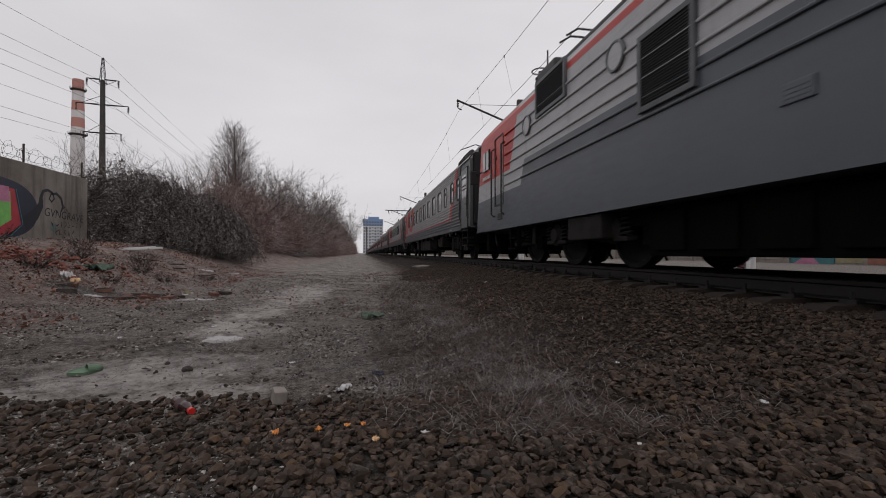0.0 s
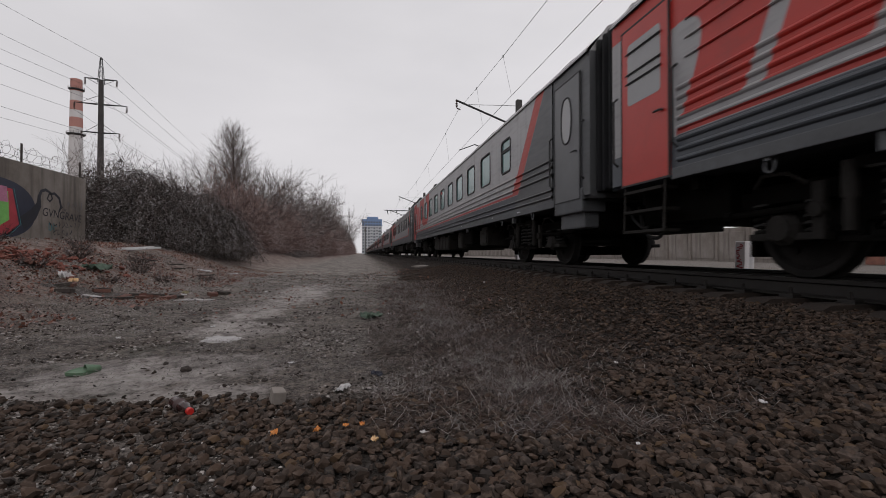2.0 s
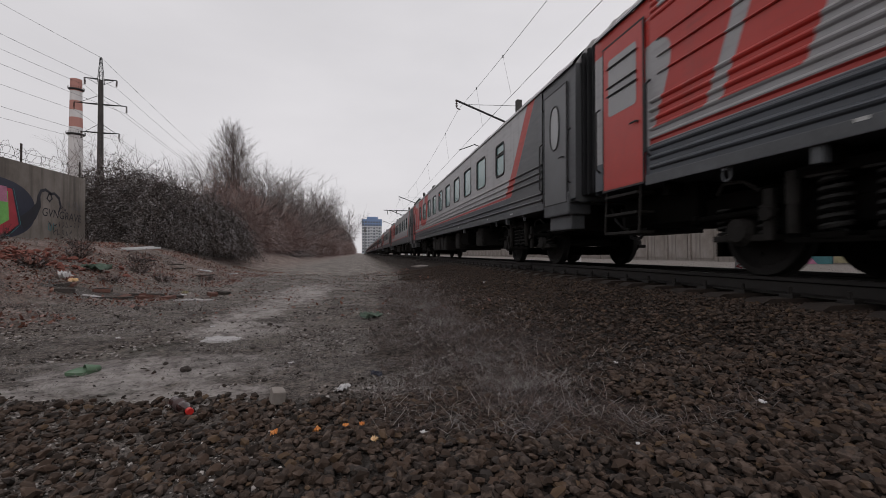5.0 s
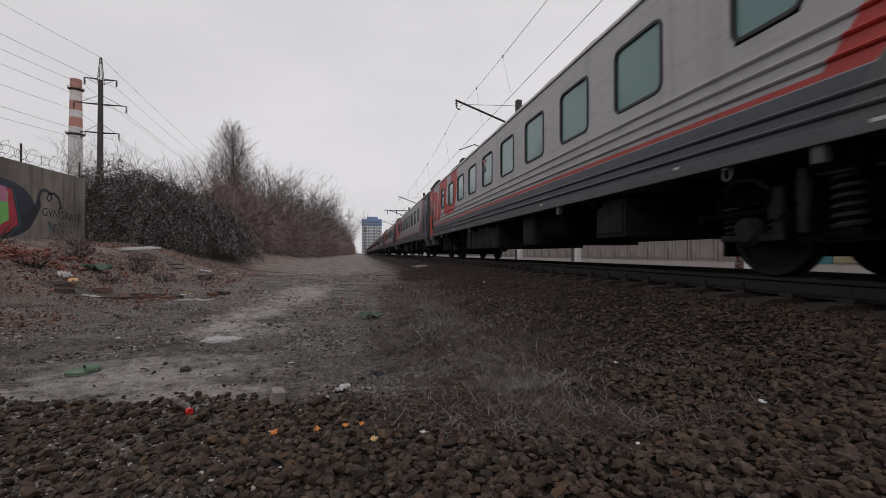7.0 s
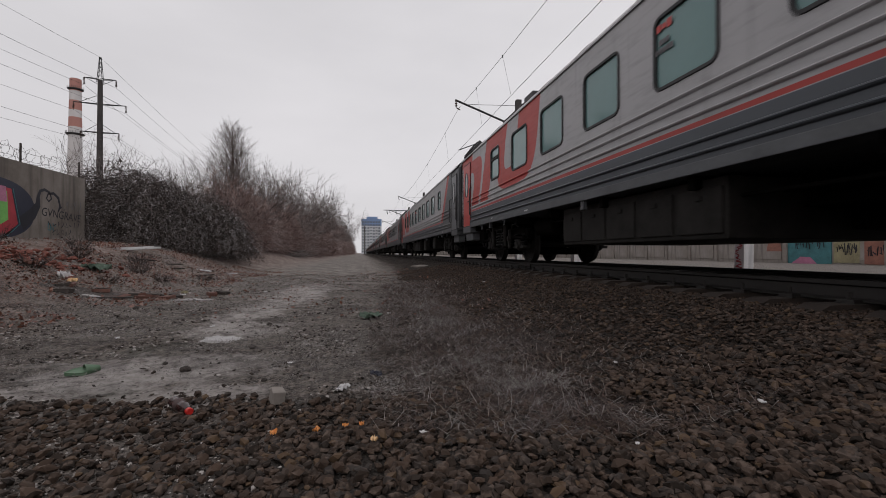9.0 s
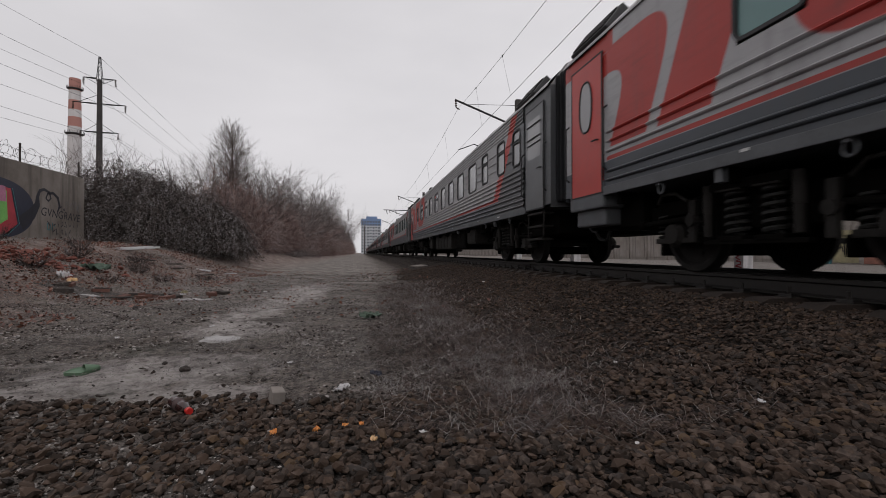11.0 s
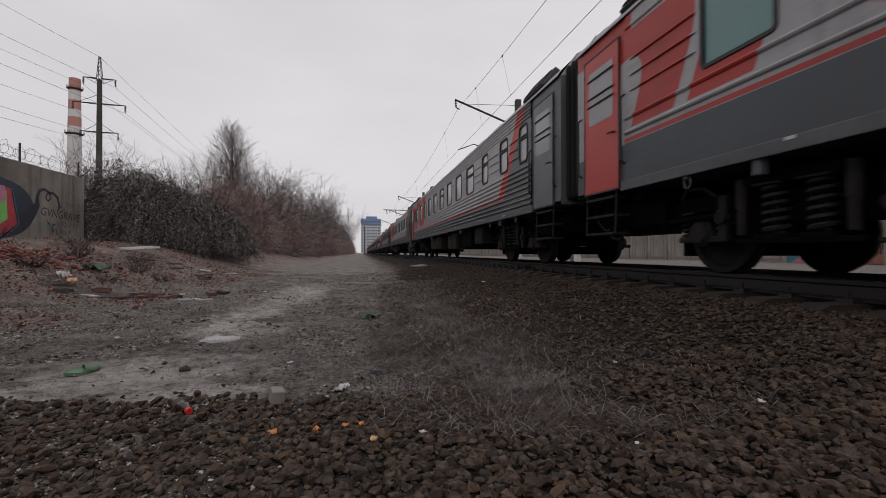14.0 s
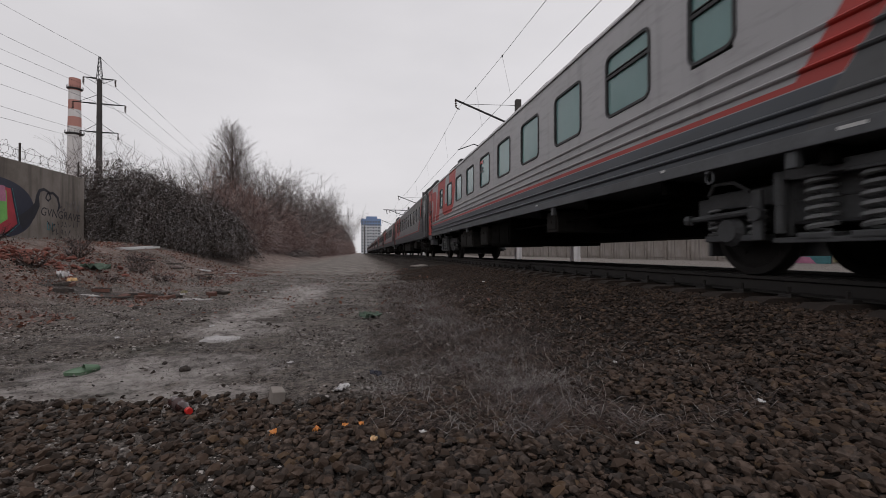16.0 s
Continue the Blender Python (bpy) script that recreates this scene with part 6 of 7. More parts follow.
def pylon_and_wires():
    base = Vector((-31.7, 60.6, 0.3))
    ob = thing("power_pylon", Matrix.Translation(base) @ pose(0, 0, 0, 0, 0, 8), "slim dark concrete power-line pylon with three crossarms", "pylon")
    bm = B()
    rod(bm, (0, 0, -0.5), (0, 0, 21.8), 0.42, 0.26, 12)
    part("pole", bm, M["pole"], ob)
    bm = B()
    for s in (-1, 1):
        for o in (-1, 1):
            rod(bm, (s * 0.28, o * 0.28, 21.4), (s * 0.08, o * 0.08, 24.6), 0.035, sides=4)
    for i in range(6):
        z = 21.5 + i * 0.52
        w0, w1 = 0.27 - i * 0.03, 0.24 - i * 0.03
        for a, b in (((-w0, -w0), (w1, -w1)), ((w0, -w0), (w1, w1)), ((w0, w0), (-w1, w1)), ((-w0, w0), (-w1, -w1))):
            rod(bm, (a[0], a[1], z), (b[0], b[1], z + 0.52), 0.022, sides=4)
    part("peak", bm, M["black_steel"], ob)
    tips = []
    for z, w in ((21.9, 1.65), (18.8, 2.7), (15.3, 1.95)):
        bm = B()
        for s in (-1, 1):
            for o in (-0.22, 0.22):
                rod(bm, (s * 0.25, o, z), (s * w, 0, z + 0.05), 0.05, sides=4)
            rod(bm, (0, 0, z + 1.2 if z < 21 else z - 0.8), (s * w * 0.85, 0, z), 0.03, sides=4)
        part("crossarm", bm, M["black_steel"], ob)
        for s in (-1, 1):
            bm = B()
            insulators(bm, (s * w, 0, z), 6, 0.13, 0.14)
            part("insulator_string", bm, M["insulator"], ob)
            tips.append(Vector((s * w, 0, z - 0.9)))
    tips.append(Vector((0, 0, 24.6)))
    m = ob.matrix_basis.copy()
    for n, tip in enumerate(tips):
        p = m @ tip
        line = thing("power_line", pose(0, 0, 0), "thin dark power line sagging from the pylon", "power line", "lines of the pylon")
        for way, far_z, nm in ((Vector((-12, -95, 0)), 1.0, "near_span"), (Vector((-14, 180, 0)), -1.0, "far_span")):
            q = p + way + Vector((0, 0, far_z))
            bm = B()
            tube(bm, [p.lerp(q, i / 16) - Vector((0, 0, 1.8 * 4 * (i / 16) * (1 - i / 16))) for i in range(17)], 0.016, 4)
            part("cable", bm, M["wire"], line)


def distance():
    ob = thing("chimney", pose(-194.0, 342.0, 0.0), "tall power-station chimney with red and white bands paled by haze", "chimney")
    bm = B()
    lathe(bm, [(5.6, 0), (4.4, 45), (3.9, 80), (3.4, 110), (3.3, 120.3), (2.8, 120.5)], None, 32)
    part("shaft", bm, M["chimney"], ob)
    for z, r in ((113.4, 4.5), (82.5, 5.3)):
        bm = B()
        lathe(bm, [(r - 1.2, z - 1.0), (r, z - 0.2), (r, z + 0.2), (r - 1.2, z + 0.3)], None, 24)
        for i in range(24):
            a = i * math.pi / 12
            rod(bm, (r * math.cos(a), r * math.sin(a), z), (r * math.cos(a), r * math.sin(a), z + 1.6), 0.12, sides=4)
        part("gallery", bm, M["black_steel"], ob)
    # slender tower block with a blue crown
    tower = thing("tower_block", pose(9.6, 460.0, 0.0), "distant high-rise block with white walls and blue top storeys", "apartment building")
    bm = B()
    box(bm, -10.2, 10.0, -8, 8, -1, 35.5, 0.1)
    box(bm, -5.0, 6.0, -6, 6, 35.5, 38.0, 0.1)
    part("wall", bm, M["tower"], tower)
    first = None
    for f in range(11):
        for c in range(7):
            x, z = -8.8 + c * 2.75, 1.5 + f * 3.0
            if first is None:
                bm = B()
                box(bm, -0.85, 0.85, -0.12, 0.1, 0.0, 1.6)
                first = part("window", bm, M["tower_glass"], tower)
                first.matrix_basis = pose(x, -8.0, z)
            else:
                share("window", first, tower, pose(x, -8.0, z))
    for i, (x, z0) in enumerate(((-1.5, 1), (3.8, 1))):
        for f in range(9):
            bm = B()
            box(bm, x, x + 2.3, -9.2, -8.0, z0 + f * 3.0, z0 + f * 3.0 + 1.1)
            part("balcony", bm, M["tower"], tower)
    # signal mast at the end of the straight
    g = thing("signal_mast", pose(0, 0, 0), "dark steel signal mast at the far bend", "mast")
    bm = B()
    rod(bm, (1.5, 255, 0), (1.5, 255, 13), 0.35, 0.25, 6)
    rod(bm, (1.5, 255, 13), (1.5, 255, 16), 0.5, 0.4, 6)
    part("post", bm, M["pole"], g)


def sleepers():
    bm = B()
    prof = [(-1.35, 0.0), (-1.35, 0.16), (-1.25, 0.2), (-0.5, 0.2), (-0.35, 0.16), (0.35, 0.16), (0.5, 0.2), (1.25, 0.2), (1.35, 0.16), (1.35, 0.0)]
    for s in (-1, 1):
        pts = [bm.verts.new((x, s * (0.14 - z * 0.15), z)) for x, z in prof]
        bm.faces.new(pts if s < 0 else pts[::-1])
        prev = pts if s < 0 else prev
    for i in range(len(prof) - 1):
        bm.faces.new((prev[i + 1], prev[i], pts[i], pts[i + 1]))
    first = part("sleeper", bm, M["sleeper"])
    bm = B()
    box(bm, -0.18, 0.18, -0.08, 0.08, 0.196, 0.21, 0.004)
    for o in (-0.12, 0.12):
        box(bm, o - 0.05, o + 0.05, -0.07, 0.07, 0.2, 0.235, 0.008)
        rod(bm, (o, 0, 0.2), (o, 0, 0.30), 0.022, sides=6)
    fast = part("fastening", bm, M["rail"], first)
    fast.matrix_basis = pose(-0.796, 0, 0)
    share("fastening", fast, first, pose(0.796, 0, 0))
    top = RAIL_Z - 0.18 - 0.012
    y0, pitch = 0.92, 0.543
    first.matrix_basis = pose(TRACK_X, y0, top - 0.2)
    tagged(first, "weathered concrete sleeper half sunk in brown ballast", "sleeper", "sleepers of the track")
    for i in range(-4, 220):
        if i:
            copy_thing(first, pose(TRACK_X, y0 + i * pitch, top - 0.2))


# ---- loose stones and litter ----
def stone_shapes(g, count):
    """Angular split stones: the hulls of a few scattered points."""
    out = []
    for k in range(count):
        bm = bmesh.new()
        for i in range(11):
            a, h = i * 2.4 + g.uniform(-0.5, 0.5), -0.9 + 1.8 * i / 10
            r = math.sqrt(max(0.05, 1 - h * h)) * g.uniform(0.8, 1.1)
            bm.verts.new((r * math.cos(a), r * math.sin(a), h * g.uniform(0.75, 1.0)))
        bmesh.ops.convex_hull(bm, input=bm.verts[:])
        loose = [v for v in bm.verts if not v.link_faces]
        bmesh.ops.delete(bm, geom=loose, context="VERTS")
        bm.verts.index_update()
        out.append((np.array([v.co[:] for v in bm.verts]), [tuple(v.index for v in f.verts) for f in bm.faces]))
        bm.free()
    return out


class Strewn:
    """Collects many small stones into one mesh."""

    def __init__(self, seed):
        self.g = random.Random(seed)
        self.kinds = stone_shapes(self.g, 24)
        self.v, self.f, self.n = [], [], 0

    def put(self, x, y, s, sink, flat=1.0):
        g = self.g
        pts, tris = g.choice(self.kinds)
        e = np.array(Euler((g.uniform(-0.55, 0.55), g.uniform(-0.55, 0.55), g.uniform(0, 6.28))).to_matrix())
        sx, sy, sz = s * g.uniform(0.85, 1.4), s * g.uniform(0.7, 1.0), s * g.uniform(0.45, 0.8) * flat
        self.v.append((pts * (sx, sy, sz)) @ e.T + (x, y, gz(x, y) + sz * sink))
        b = self.n
        self.f.extend((b + i, b + j, b + k) for i, j, k in tris)
        self.n += len(pts)

    def mesh(self, name, material, label, category):
        ob = raw(name, np.concatenate(self.v).tolist(), self.f, material)
        return tagged(ob, label, category, kind="stuff")


def stones():
    t = Strewn(17)
    g = t.g
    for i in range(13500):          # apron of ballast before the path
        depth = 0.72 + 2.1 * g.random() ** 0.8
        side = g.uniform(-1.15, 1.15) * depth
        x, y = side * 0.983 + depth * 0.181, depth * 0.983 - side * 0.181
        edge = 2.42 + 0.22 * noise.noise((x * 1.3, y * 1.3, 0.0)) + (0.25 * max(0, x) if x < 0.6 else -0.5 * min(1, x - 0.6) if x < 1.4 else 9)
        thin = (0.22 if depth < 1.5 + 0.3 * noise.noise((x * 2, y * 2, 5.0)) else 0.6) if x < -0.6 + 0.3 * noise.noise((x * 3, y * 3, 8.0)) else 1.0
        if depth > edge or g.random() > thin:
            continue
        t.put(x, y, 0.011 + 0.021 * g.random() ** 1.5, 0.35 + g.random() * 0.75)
    for i in range(33000):         # shoulder of the track bed
        y = 0.3 + 17 * g.random() ** 1.75
        x = 1.05 + 3.2 * g.random() ** 0.8
        grassy = noise.noise((x * 1.2, y * 1.2, 9.0)) > -0.1 + (x - 1.25) * 0.8
        if grassy and y > 1.9 and g.random() < 0.85:
            continue
        t.put(x, y, 0.010 + 0.020 * g.random() ** 1.5, 0.3 + g.random() * 0.7)
    for i in range(2600):    # the shoulder behind
        t.put(g.uniform(-0.6, 4.2), g.uniform(-3.5, 0.7), 0.013 + 0.02 * g.random() ** 1.4, 0.3 + g.random() * 0.5)
    for i in range(3200):    # between the rails and beyond
        t.put(g.uniform(4.4, 8.2), g.uniform(1, 20), g.uniform(0.02, 0.035), 0.3)
    t.mesh("ballast_stones", M["stone"], "angular grey-brown ballast stones strewn over the ground", "gravel")
    # frozen crumbs of earth, rimed on top, thickest off the worn middle of the path
    c = Strewn(19)
    g = c.g
    for i in range(60000):
        y = 2.2 + 15 * g.random() ** 1.7
        x = g.uniform(-6.8, 0.9)
        worn = min(math.hypot((x + 1.45) / 1.1, (y - 3.35) / 0.5), math.hypot((x + 2.4) / 0.9, (y - 2.8) / 0.4), math.hypot((x + 1.35) / 0.45, (y - 6.0) / 1.9), math.hypot((x + 1.2) / 0.6, (y - 9.5) / 2.4))
        if worn < 1.0 and g.random() < 0.85:
            continue
        if noise.noise((x * 1.4, y * 1.4, 21.0)) + 0.6 * noise.noise((x * 4.3, y * 4.3, 3.0)) < -0.25 + 0.5 * g.random() or y * 0.983 + x * 0.18 < 2.3:
            continue
        c.put(x, y, (0.004 + 0.012 * g.random() ** 2.5) * (1 + 0.05 * y), 0.3, 0.9)
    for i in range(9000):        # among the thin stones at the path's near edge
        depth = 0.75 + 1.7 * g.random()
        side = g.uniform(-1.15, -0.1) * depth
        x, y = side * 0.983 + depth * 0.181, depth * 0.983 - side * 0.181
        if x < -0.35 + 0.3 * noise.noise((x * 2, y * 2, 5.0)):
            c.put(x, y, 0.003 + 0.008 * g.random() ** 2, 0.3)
    c.mesh("earth_crumbs", M["crumb"], "frozen rimed crumbs of dark earth on the path", "soil")


def rag(name, label, category, x, y, size, material, seed, up=0.5, aspect=1.0, group=""):
    """A crumpled flat scrap."""
    g = random.Random(seed)
    bm = B()
    n = 8
    grid = [[bm.verts.new(((i / (n - 1) - 0.5) * size + g.gauss(0, size * 0.05), (j / (n - 1) - 0.5) * size * aspect + g.gauss(0, size * 0.05), max(0.002, g.random() * size * up))) for i in range(n)] for j in range(n)]
    for j in range(n - 1):
        for i in range(n - 1):
            if (i, j) not in ((0, 0), (n - 2, n - 2)):
                bm.faces.new((grid[j][i], grid[j][i + 1], grid[j + 1][i + 1], grid[j + 1][i]))
    out = bmesh.ops.extrude_face_region(bm, geom=list(bm.faces))
    bmesh.ops.translate(bm, vec=(0, 0, size * 0.03), verts=[v for v in out["geom"] if isinstance(v, bmesh.types.BMVert)])
    ob = part(name, bm, material)
    ob.matrix_basis = pose(x, y, gz(x, y) + 0.012, g.uniform(-6, 6), g.uniform(-6, 6), g.uniform(0, 360))
    return tagged(ob, label, category, group)


def flat_patch(name, label, x, y, rx, ry, material, seed, rot=0.0):
    """A thin irregular skin of ice or frost that follows the ground."""
    g = random.Random(seed)
    c, s = math.cos(rot), math.sin(rot)
    verts, faces = [], []
    N, R = 40, 7
    for r in range(R + 1):
        for i in range(N):
            a = 2 * math.pi * i / N
            k = (r / R) * (0.72 + 0.55 * noise.noise((math.cos(a) * 1.6 + seed, math.sin(a) * 1.6, 0)) + 0.25 * noise.noise((math.cos(a) * 5 + seed, math.sin(a) * 5, 2)))
            u, v = rx * k * math.cos(a), ry * k * math.sin(a)
            px, py = x + u * c - v * s, y + u * s + v * c
            hole = noise.noise((px * 6, py * 6, seed)) * 0.03
            verts.append((px, py, gz(px, py) + (0.012 + hole * 0.5 if r < R else -0.01)))
    for r in range(R):
        for i in range(N):
            j = (i + 1) % N
            faces.append((r * N + i, r * N + j, (r + 1) * N + j, (r + 1) * N + i))
    tagged(raw(name, verts, faces, material, smooth=True), label, "frost", kind="structure")


def litter():
    flat_patch("ice_patch", "thin white cat ice over a frozen puddle", -1.28, 4.34, 0.34, 0.24, M["ice"], 3)
    flat_patch("frozen_puddle", "dark frozen puddle with bits of ice on the bank", -4.5, 8.5, 1.1, 0.55, M["rotten_wood"], 14)
    flat_patch("ice_patch", "thin white cat ice over a frozen puddle", -4.45, 8.2, 0.3, 0.12, M["ice"], 16)
    flat_patch("ice_patch", "thin white cat ice over a frozen puddle", -2.75, 8.1, 0.45, 0.1, M["ice"], 18)
    # foam-rubber sandal
    sandal = thing("sandal", pose(-1.85, 3.36, gz(-1.85, 3.36) + 0.012, 0, 8, -48), "worn green foam-rubber clog lying on the path", "shoe")
    sandal.scale = (0.8, 0.8, 0.8)
    bm = B()
    outline = [(0.045 * math.sin(math.pi * t) ** 0.5 * (1.15 - 0.35 * math.cos(2 * math.pi * t + 0.6)), (t - 0.5) * 0.25) for t in [0.02 + 0.96 * i / 16 for i in range(17)]]
    ring = [(x, y) for x, y in outline] + [(-x, y) for x, y in outline[::-1]]
    lo = [bm.verts.new((x, y, 0.0)) for x, y in ring]
    hi = [bm.verts.new((x * 1.05, y * 1.03, 0.028)) for x, y in ring]
    mid = [bm.verts.new((x * 0.85, y * 0.92, 0.020)) for x, y in ring]
    for a, b in ((lo, hi), (hi, mid)):
        for i in range(len(ring)):
            j = (i + 1) % len(ring)
            bm.faces.new((a[i], a[j], b[j], b[i]))
    bm.faces.new(lo[::-1])
    bm.faces.new(mid)
    part("sole", bm, M["green_rubber"], sandal)
    bm = B()
    rows = []
    for r in range(5):
        y = 0.01 + r * 0.026
        wv = 0.052 - 0.004 * r * r * 0.5
        rows.append([bm.verts.new((wv * math.cos(a), y, 0.018 + (0.052 - r * 0.006) * math.sin(a))) for a in [math.pi * i / 8 for i in range(9)]])
    for a, b in zip(rows, rows[1:]):
        for i in range(8):
            bm.faces.new((a[i], a[i + 1], b[i + 1], b[i]))
    bm.faces.new(rows[-1])
    part("upper", bm, M["green_rubber"], sandal)
    # bottle
    bottle = thing("bottle", pose(-0.93, 2.52, gz(-0.93, 2.52) + 0.034, 90, 0, 38), "crumpled dark plastic drink bottle with red cap", "bottle")
    bm = B()
    lathe(bm, [(0.020, -0.11), (0.030, -0.105), (0.031, -0.05), (0.027, -0.02), (0.031, 0.01), (0.030, 0.04), (0.018, 0.085), (0.013, 0.10), (0.013, 0.105)], None, 18)
    part("body", bm, M["bottle"], bottle)
    bm = B()
    lathe(bm, [(0.017, 0.098), (0.018, 0.101), (0.018, 0.122), (0.016, 0.125)], None, 18)
    part("cap", bm, M["cap"], bottle)
    bm = B()
    lathe(bm, [(0.0315, -0.045), (0.0322, -0.04), (0.0318, 0.005), (0.0312, 0.01)], None, 18)
    part("paper_label", bm, M["label_paper"], bottle)
    # concrete block and clods
    bm = B()
    box(bm, -0.032, 0.032, -0.05, 0.05, -0.02, 0.05, 0.006)
    for v in bm.verts:
        v.co += Vector((noise.noise(v.co * 30), noise.noise(v.co * 30 + Vector((5, 0, 0))), noise.noise(v.co * 30 + Vector((9, 0, 0))))) * 0.006
    ob = part("concrete_block", bm, M["wall_pale"])
    ob.matrix_basis = pose(-0.45, 2.5, gz(-0.45, 2.5) + 0.03, 4, 6, 20)
    tagged(ob, "small broken grey concrete block among the stones", "rubble")
    g = random.Random(21)
    for x, y, s in ((-1.2, 3.32, 0.035), (-1.4, 3.5, 0.018), (-0.62, 3.0, 0.02), (-0.9, 3.9, 0.02), (-2.6, 5.2, 0.03), (-1.0, 5.1, 0.03), (0.2, 3.4, 0.025), (-0.25, 4.2, 0.02), (-3.1, 6.8, 0.04), (1.3, 5.0, 0.03)):
        bm = B()
        bmesh.ops.create_icosphere(bm, subdivisions=2, radius=s)
        for v in bm.verts:
            v.co *= 1 + 0.35 * noise.noise(v.co * (1.3 / s))
            v.co.z *= 0.7
        ob = part("earth_clod", bm, M["rotten_wood"])
        ob.matrix_basis = pose(x, y, gz(x, y) + s * 0.35, 0, 0, g.uniform(0, 360))
        tagged(ob, "dark frozen clod of earth on the path", "clod", "clods on the path")
    rag("paper_scrap", "crumpled white paper scrap on the ballast", "litter", -0.11, 2.64, 0.10, M["paper"], 2, 0.25, 0.5)
    for i, (x, y, s, m) in enumerate(((-0.37, 1.99, 0.034, "peel"), (-0.19, 1.96, 0.03, "peel"), (-0.07, 1.98, 0.022, "peel"), (0.0, 1.96, 0.026, "peel"), (0.05, 1.78, 0.03, "peel_pith"))):
        ob = rag("orange_peel", "torn bright orange peel on the stones", "peel", x, y, s, M[m], 30 + i, 0.6, 0.8, "orange peel on the stones")
        ob.location.z += 0.022
    for i, (x, y, s) in enumerate(((0.26, 1.87, 0.03), (1.62, 2.61, 0.03), (1.81, 1.73, 0.035), (1.09, 1.6, 0.022), (-1.55, 5.0, 0.05), (-2.2, 4.5, 0.05), (-0.5, 3.3, 0.04), (0.35, 5.8, 0.05), (2.4, 8.5, 0.06), (-3.3, 9.0, 0.09), (-1.9, 9.3, 0.07))):
        ob = rag("paper_scrap", "small white scrap of litter on the ground", "litter", x, y, s, M["paper"], 50 + i, 0.3, 0.7, "scraps of litter")
        ob.location.z += 0.015 if y < 3 else 0.0
    rag("blue_wrapper", "torn dark blue wrapper in dead grass", "litter", 0.09, 2.84, 0.08, M["g_navy"], 70, 0.3, 0.6)
    rag("yellow_wrapper", "torn yellowish wrapper on the bank", "litter", -3.35, 9.2, 0.12, M["g_yellow"], 71, 0.5, 0.7)
    rag("plastic_bag", "crumpled white plastic bag on the leaf litter", "bag", -5.38, 9.2, 0.2, M["paper"], 72, 0.8, 0.8)
    rag("plastic_bag", "small crumpled white plastic bag beside a wrapper", "bag", -5.15, 9.05, 0.14, M["peel_pith"], 73, 0.6, 0.8)
    rag("green_net", "crumpled green plastic net on the bank", "net", -5.6, 10.6, 0.5, M["tarp"], 74, 0.28, 0.7)
    rag("red_cloth", "dull red torn cloth among dead leaves", "cloth", -6.1, 9.4, 0.3, M["brick"], 75, 0.3, 0.8)
    rag("green_leaf_rosette", "frosted green weed rosette on the path edge", "weed", 0.12, 5.45, 0.22, M["tarp"], 76, 0.4, 1.2)
    # heap of broken bricks and dry weeds below the wall
    heap = Strewn(91)
    for i in range(150):
        x, y = heap.g.gauss(-6.5, 0.45), heap.g.gauss(10.2, 0.5)
        heap.put(x, y, heap.g.uniform(0.03, 0.085), heap.g.uniform(0.3, 1.5))
    heap.mesh("brick_rubble", M["red_rubble"], "heap of broken dull red brick below the wall", "rubble")
    w = Twigs(300)
    for x, y, h in ((-6.0, 9.4, 0.35), (-5.3, 11.8, 0.45), (-4.6, 11.4, 0.3), (-7.0, 12.6, 0.5), (-5.9, 13.2, 0.4), (-6.9, 8.9, 0.3), (-4.2, 12.9, 0.25), (-7.8, 11.0, 0.45), (-5.0, 9.9, 0.22), (-6.4, 11.4, 0.4)):
        at = Vector((x, y, gz(x, y)))
        for i in range(46):
            a = w.rng.uniform(0, 6.283)
            w.grow(at + Vector((0.08 * math.cos(a), 0.08 * math.sin(a), -0.02)), Vector((math.cos(a) * 0.7, math.sin(a) * 0.7, 1)), h * w.rng.uniform(0.4, 0.8), 0.005, 1, 3, 0.1, 2)
        for i in range(70):
            w.leaf(at + Vector((w.rng.gauss(0, 0.16), w.rng.gauss(0, 0.16), abs(w.rng.gauss(0, h * 0.3)))), 0.06)
    tagged(w.mesh("dry_weeds", M["bramble"]), "withered dark weed tufts on the bank", "weeds", kind="stuff")
    # boards, bricks and planks
    bm = B()
    box(bm, -0.68, 0.68, -0.10, 0.10, 0, 0.06, 0.008)
    box(bm, -0.66, 0.5, 0.05, 0.12, 0.055, 0.09, 0.006)
    ob = part("painted_board", bm, M["board"])
    ob.matrix_basis = pose(-6.8, 14.8, gz(-6.8, 14.8) + 0.08, 0, -4, 22)
    tagged(ob, "long pale painted board lying on the bank", "board")
    for i in range(16):
        x, y = g.gauss(-4.0, 0.75), g.gauss(8.6, 0.28)
        bm = B()
        box(bm, -0.12, 0.12, -0.06, 0.06, 0, 0.06, 0.008)
        ob = part("brick", bm, M["brick"] if i % 3 else M["rotten_wood"])
        ob.matrix_basis = pose(x, y, gz(x, y) + 0.005, g.uniform(-8, 8), g.uniform(-8, 8), g.uniform(0, 180))
        tagged(ob, "broken dirty brick lying in the mud", "brick", "bricks by the puddle")
    for i, (x, y, ln, rz) in enumerate(((-3.9, 8.95, 0.55, 35), (-4.1, 8.1, 0.7, 8), (-6.1, 13.8, 0.8, -25), (-5.7, 14.6, 0.7, -10), (-5.3, 14.0, 0.6, -40), (-4.6, 14.1, 0.55, 10), (-5.0, 15.2, 0.7, -35), (-4.4, 15.8, 0.6, -20))):
        bm = B()
        box(bm, -ln / 2, ln / 2, -0.05, 0.05, 0, 0.03, 0.005)
        ob = part("plank", bm, M["rotten_wood"] if i < 6 else M["board"])
        ob.matrix_basis = pose(x, y, gz(x, y) + 0.02, 0, g.uniform(-6, 6), rz)
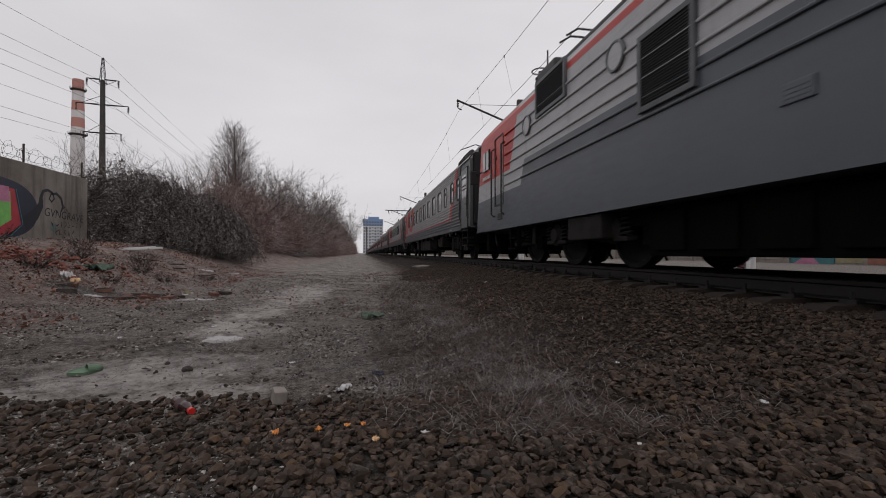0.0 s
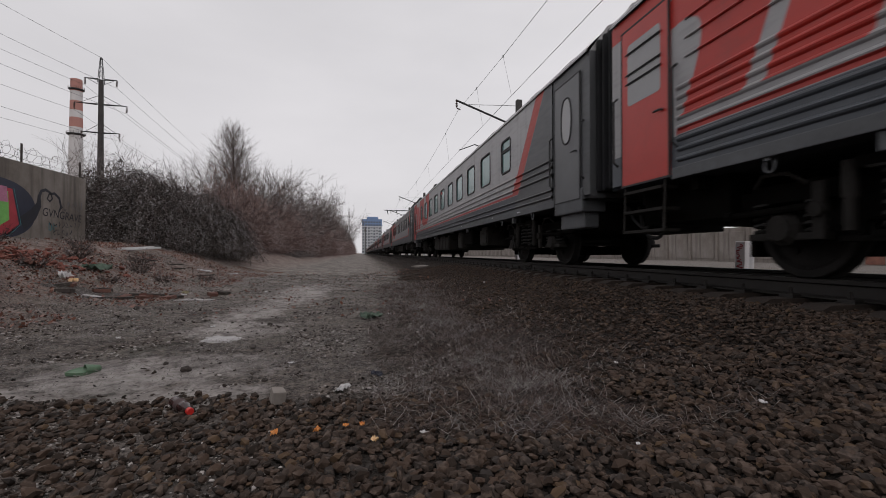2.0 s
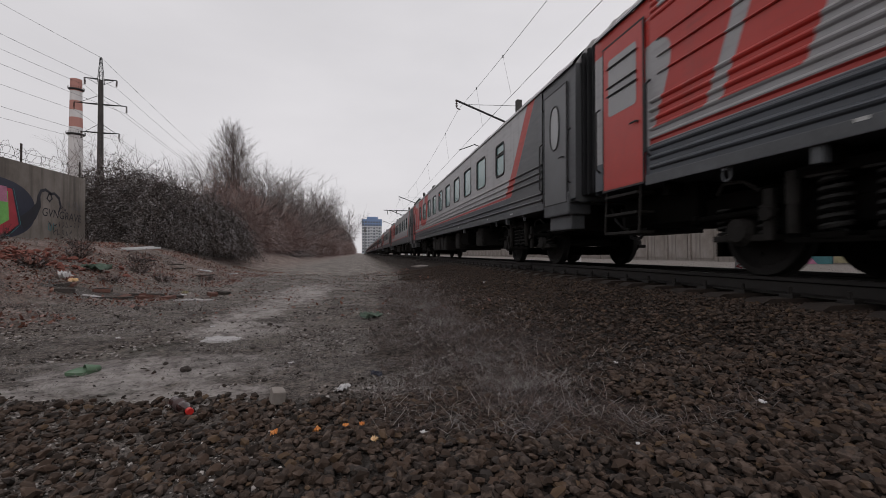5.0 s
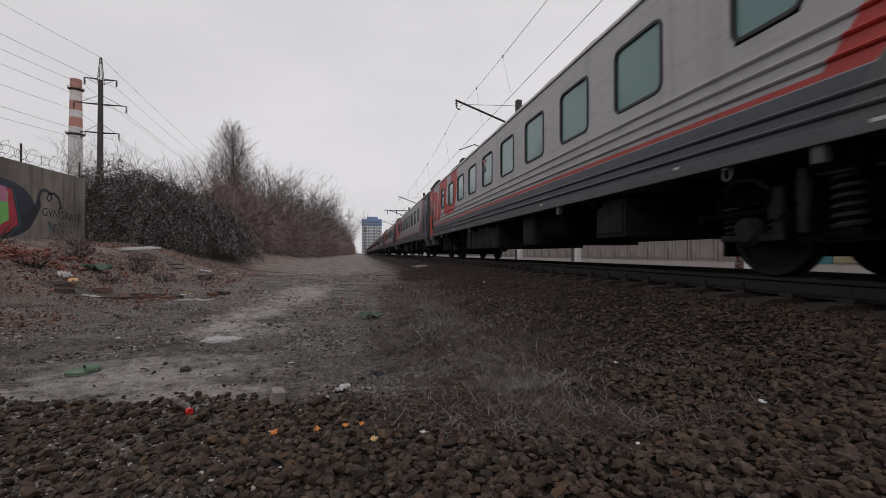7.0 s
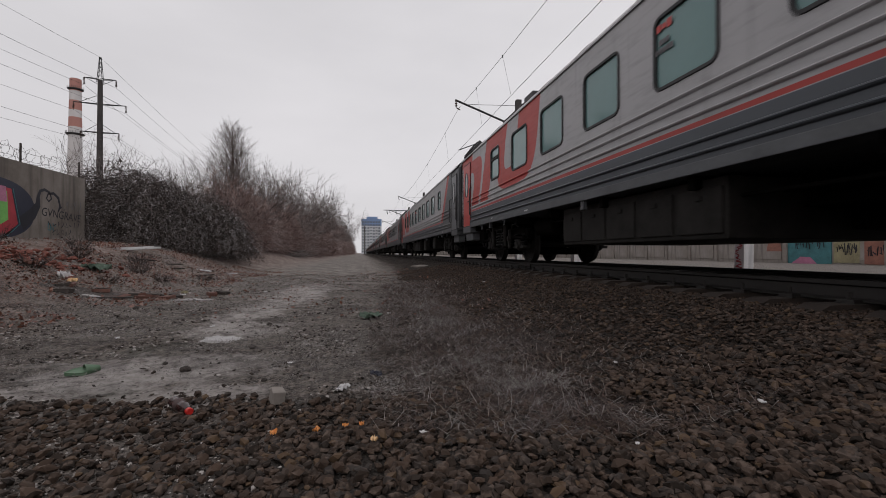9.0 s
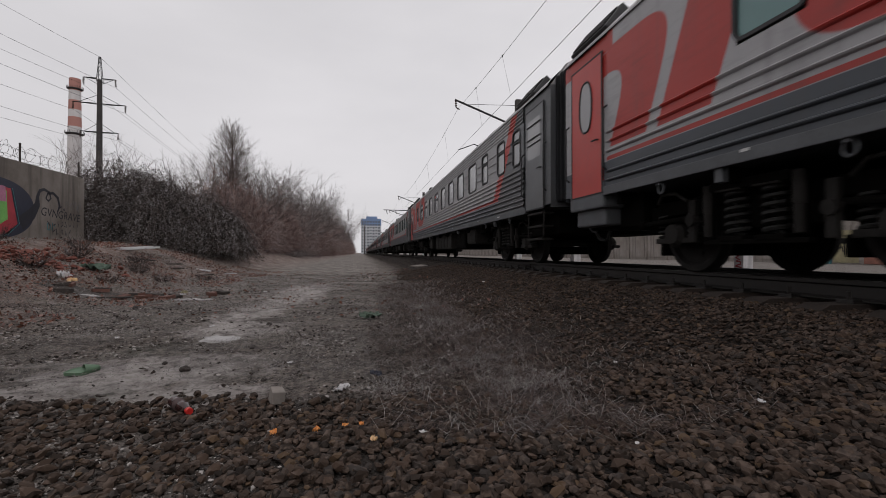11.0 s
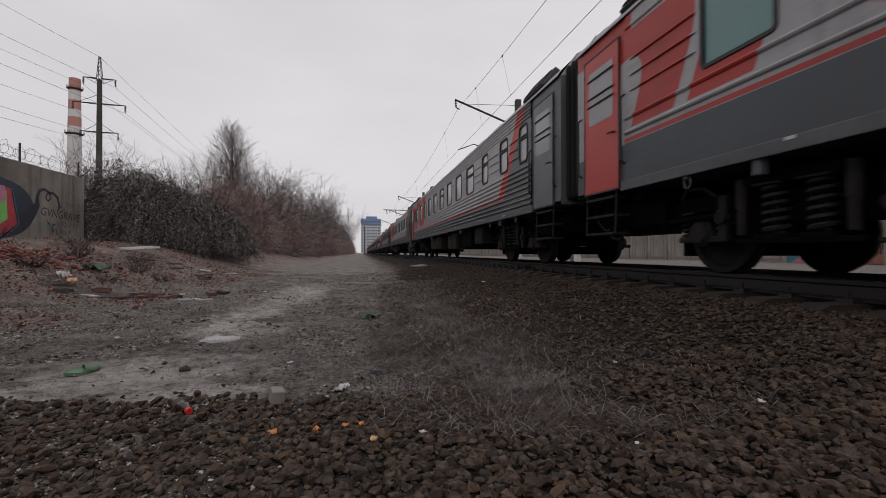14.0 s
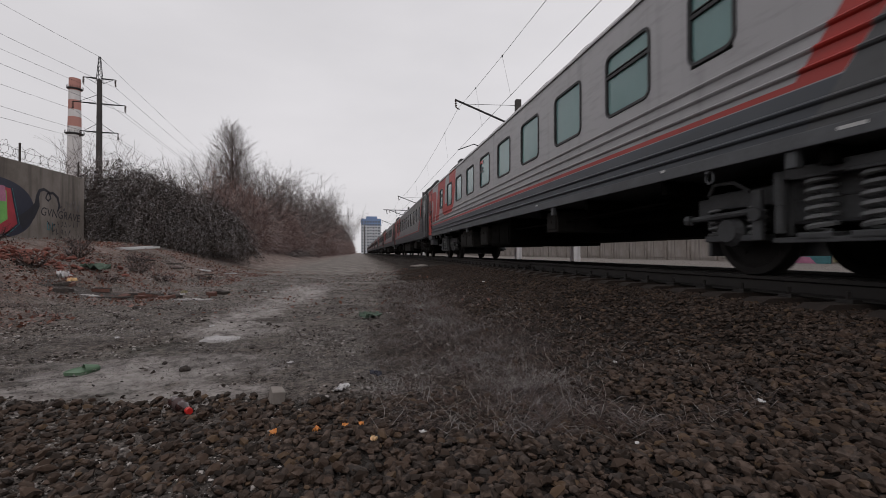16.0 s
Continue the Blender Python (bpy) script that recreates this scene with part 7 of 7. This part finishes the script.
        tagged(ob, "short weathered plank lying on the ground", "plank", "planks on the ground")
    bm = B()
    box(bm, -0.25, 0.25, -0.4, 0.4, 0, 0.05, 0.01)
    ob = part("concrete_slab", bm, M["wall_pale"])
    ob.matrix_basis = pose(2.45, 19.0, gz(2.45, 19.0) + 0.02, 0, -6, 15)
    tagged(ob, "small flat concrete slab on the ballast shoulder", "slab")


# ---- build ----
build_ground()
build_track()
yard_wall()
far_wall()
catenary()
pylon_and_wires()
distance()

# coach kinds from the locomotive backwards; the later ones follow far behind
ORDER = "ABABBBBACEDABABBAABABB"
rng = random.Random(3)
MODEL = {}
TRAIN = [(0, locomotive())]
for i, kind in enumerate(ORDER, 1):
    if kind not in MODEL:
        MODEL[kind] = coach(kind, rng)
        TRAIN.append((i, MODEL[kind]))
    else:
        TRAIN.append((i, copy_thing(MODEL[kind], pose(0, 0, 0))))

build_plants()
build_grass()
stones()
litter()
sleepers()

GAP3 = 6.25           # where the third coach's front coupler stands at 3.5 s
TRAVEL = [(0.0, -56.95), (3.5, 0.0), (6.5, 48.4), (8.0, 72.5), (12.5, 146.0), (14.0, 170.95), (15.5, 195.6), (16.0, 203.45)]


def travel(t):
    """Distance run, smooth between the known times."""
    ts, ss = zip(*TRAVEL)
    i = max(0, min(len(ts) - 2, sum(1 for v in ts[1:] if v <= t)))
    slope = []
    for j in range(len(ts)):
        a, b = max(0, j - 1), min(len(ts) - 1, j + 1)
        slope.append((ss[b] - ss[a]) / (ts[b] - ts[a]))
    h = ts[i + 1] - ts[i]
    u = (t - ts[i]) / h
    return ((2 * u ** 3 - 3 * u * u + 1) * ss[i] + (u ** 3 - 2 * u * u + u) * h * slope[i]
            + (3 * u * u - 2 * u ** 3) * ss[i + 1] + (u ** 3 - u * u) * h * slope[i + 1])


def motions():
    steps = [i * 0.5 for i in range(33)]
    turns = [i / FPS for i in range(16 * FPS + 1)]
    rolled = [(t, -math.degrees(travel(t) / 0.475)) for t in turns]
    for i, car in TRAIN:
        y0 = GAP3 + (i - 3 + 0.5) * CAR_PITCH
        walk(car, [(t, pose(TRACK_X, y0 - travel(t), RAIL_Z)) for t in steps])
        if i > 12:
            continue
        for ob in car.children_recursive:
            if ob.name.startswith("wheelset"):
                at = ob.matrix_basis.translation.copy()
                walk(ob, [(t, pose(at.x, at.y, at.z, -a * 0.475 / at.z, 0, 0)) for t, a in rolled])


motions()
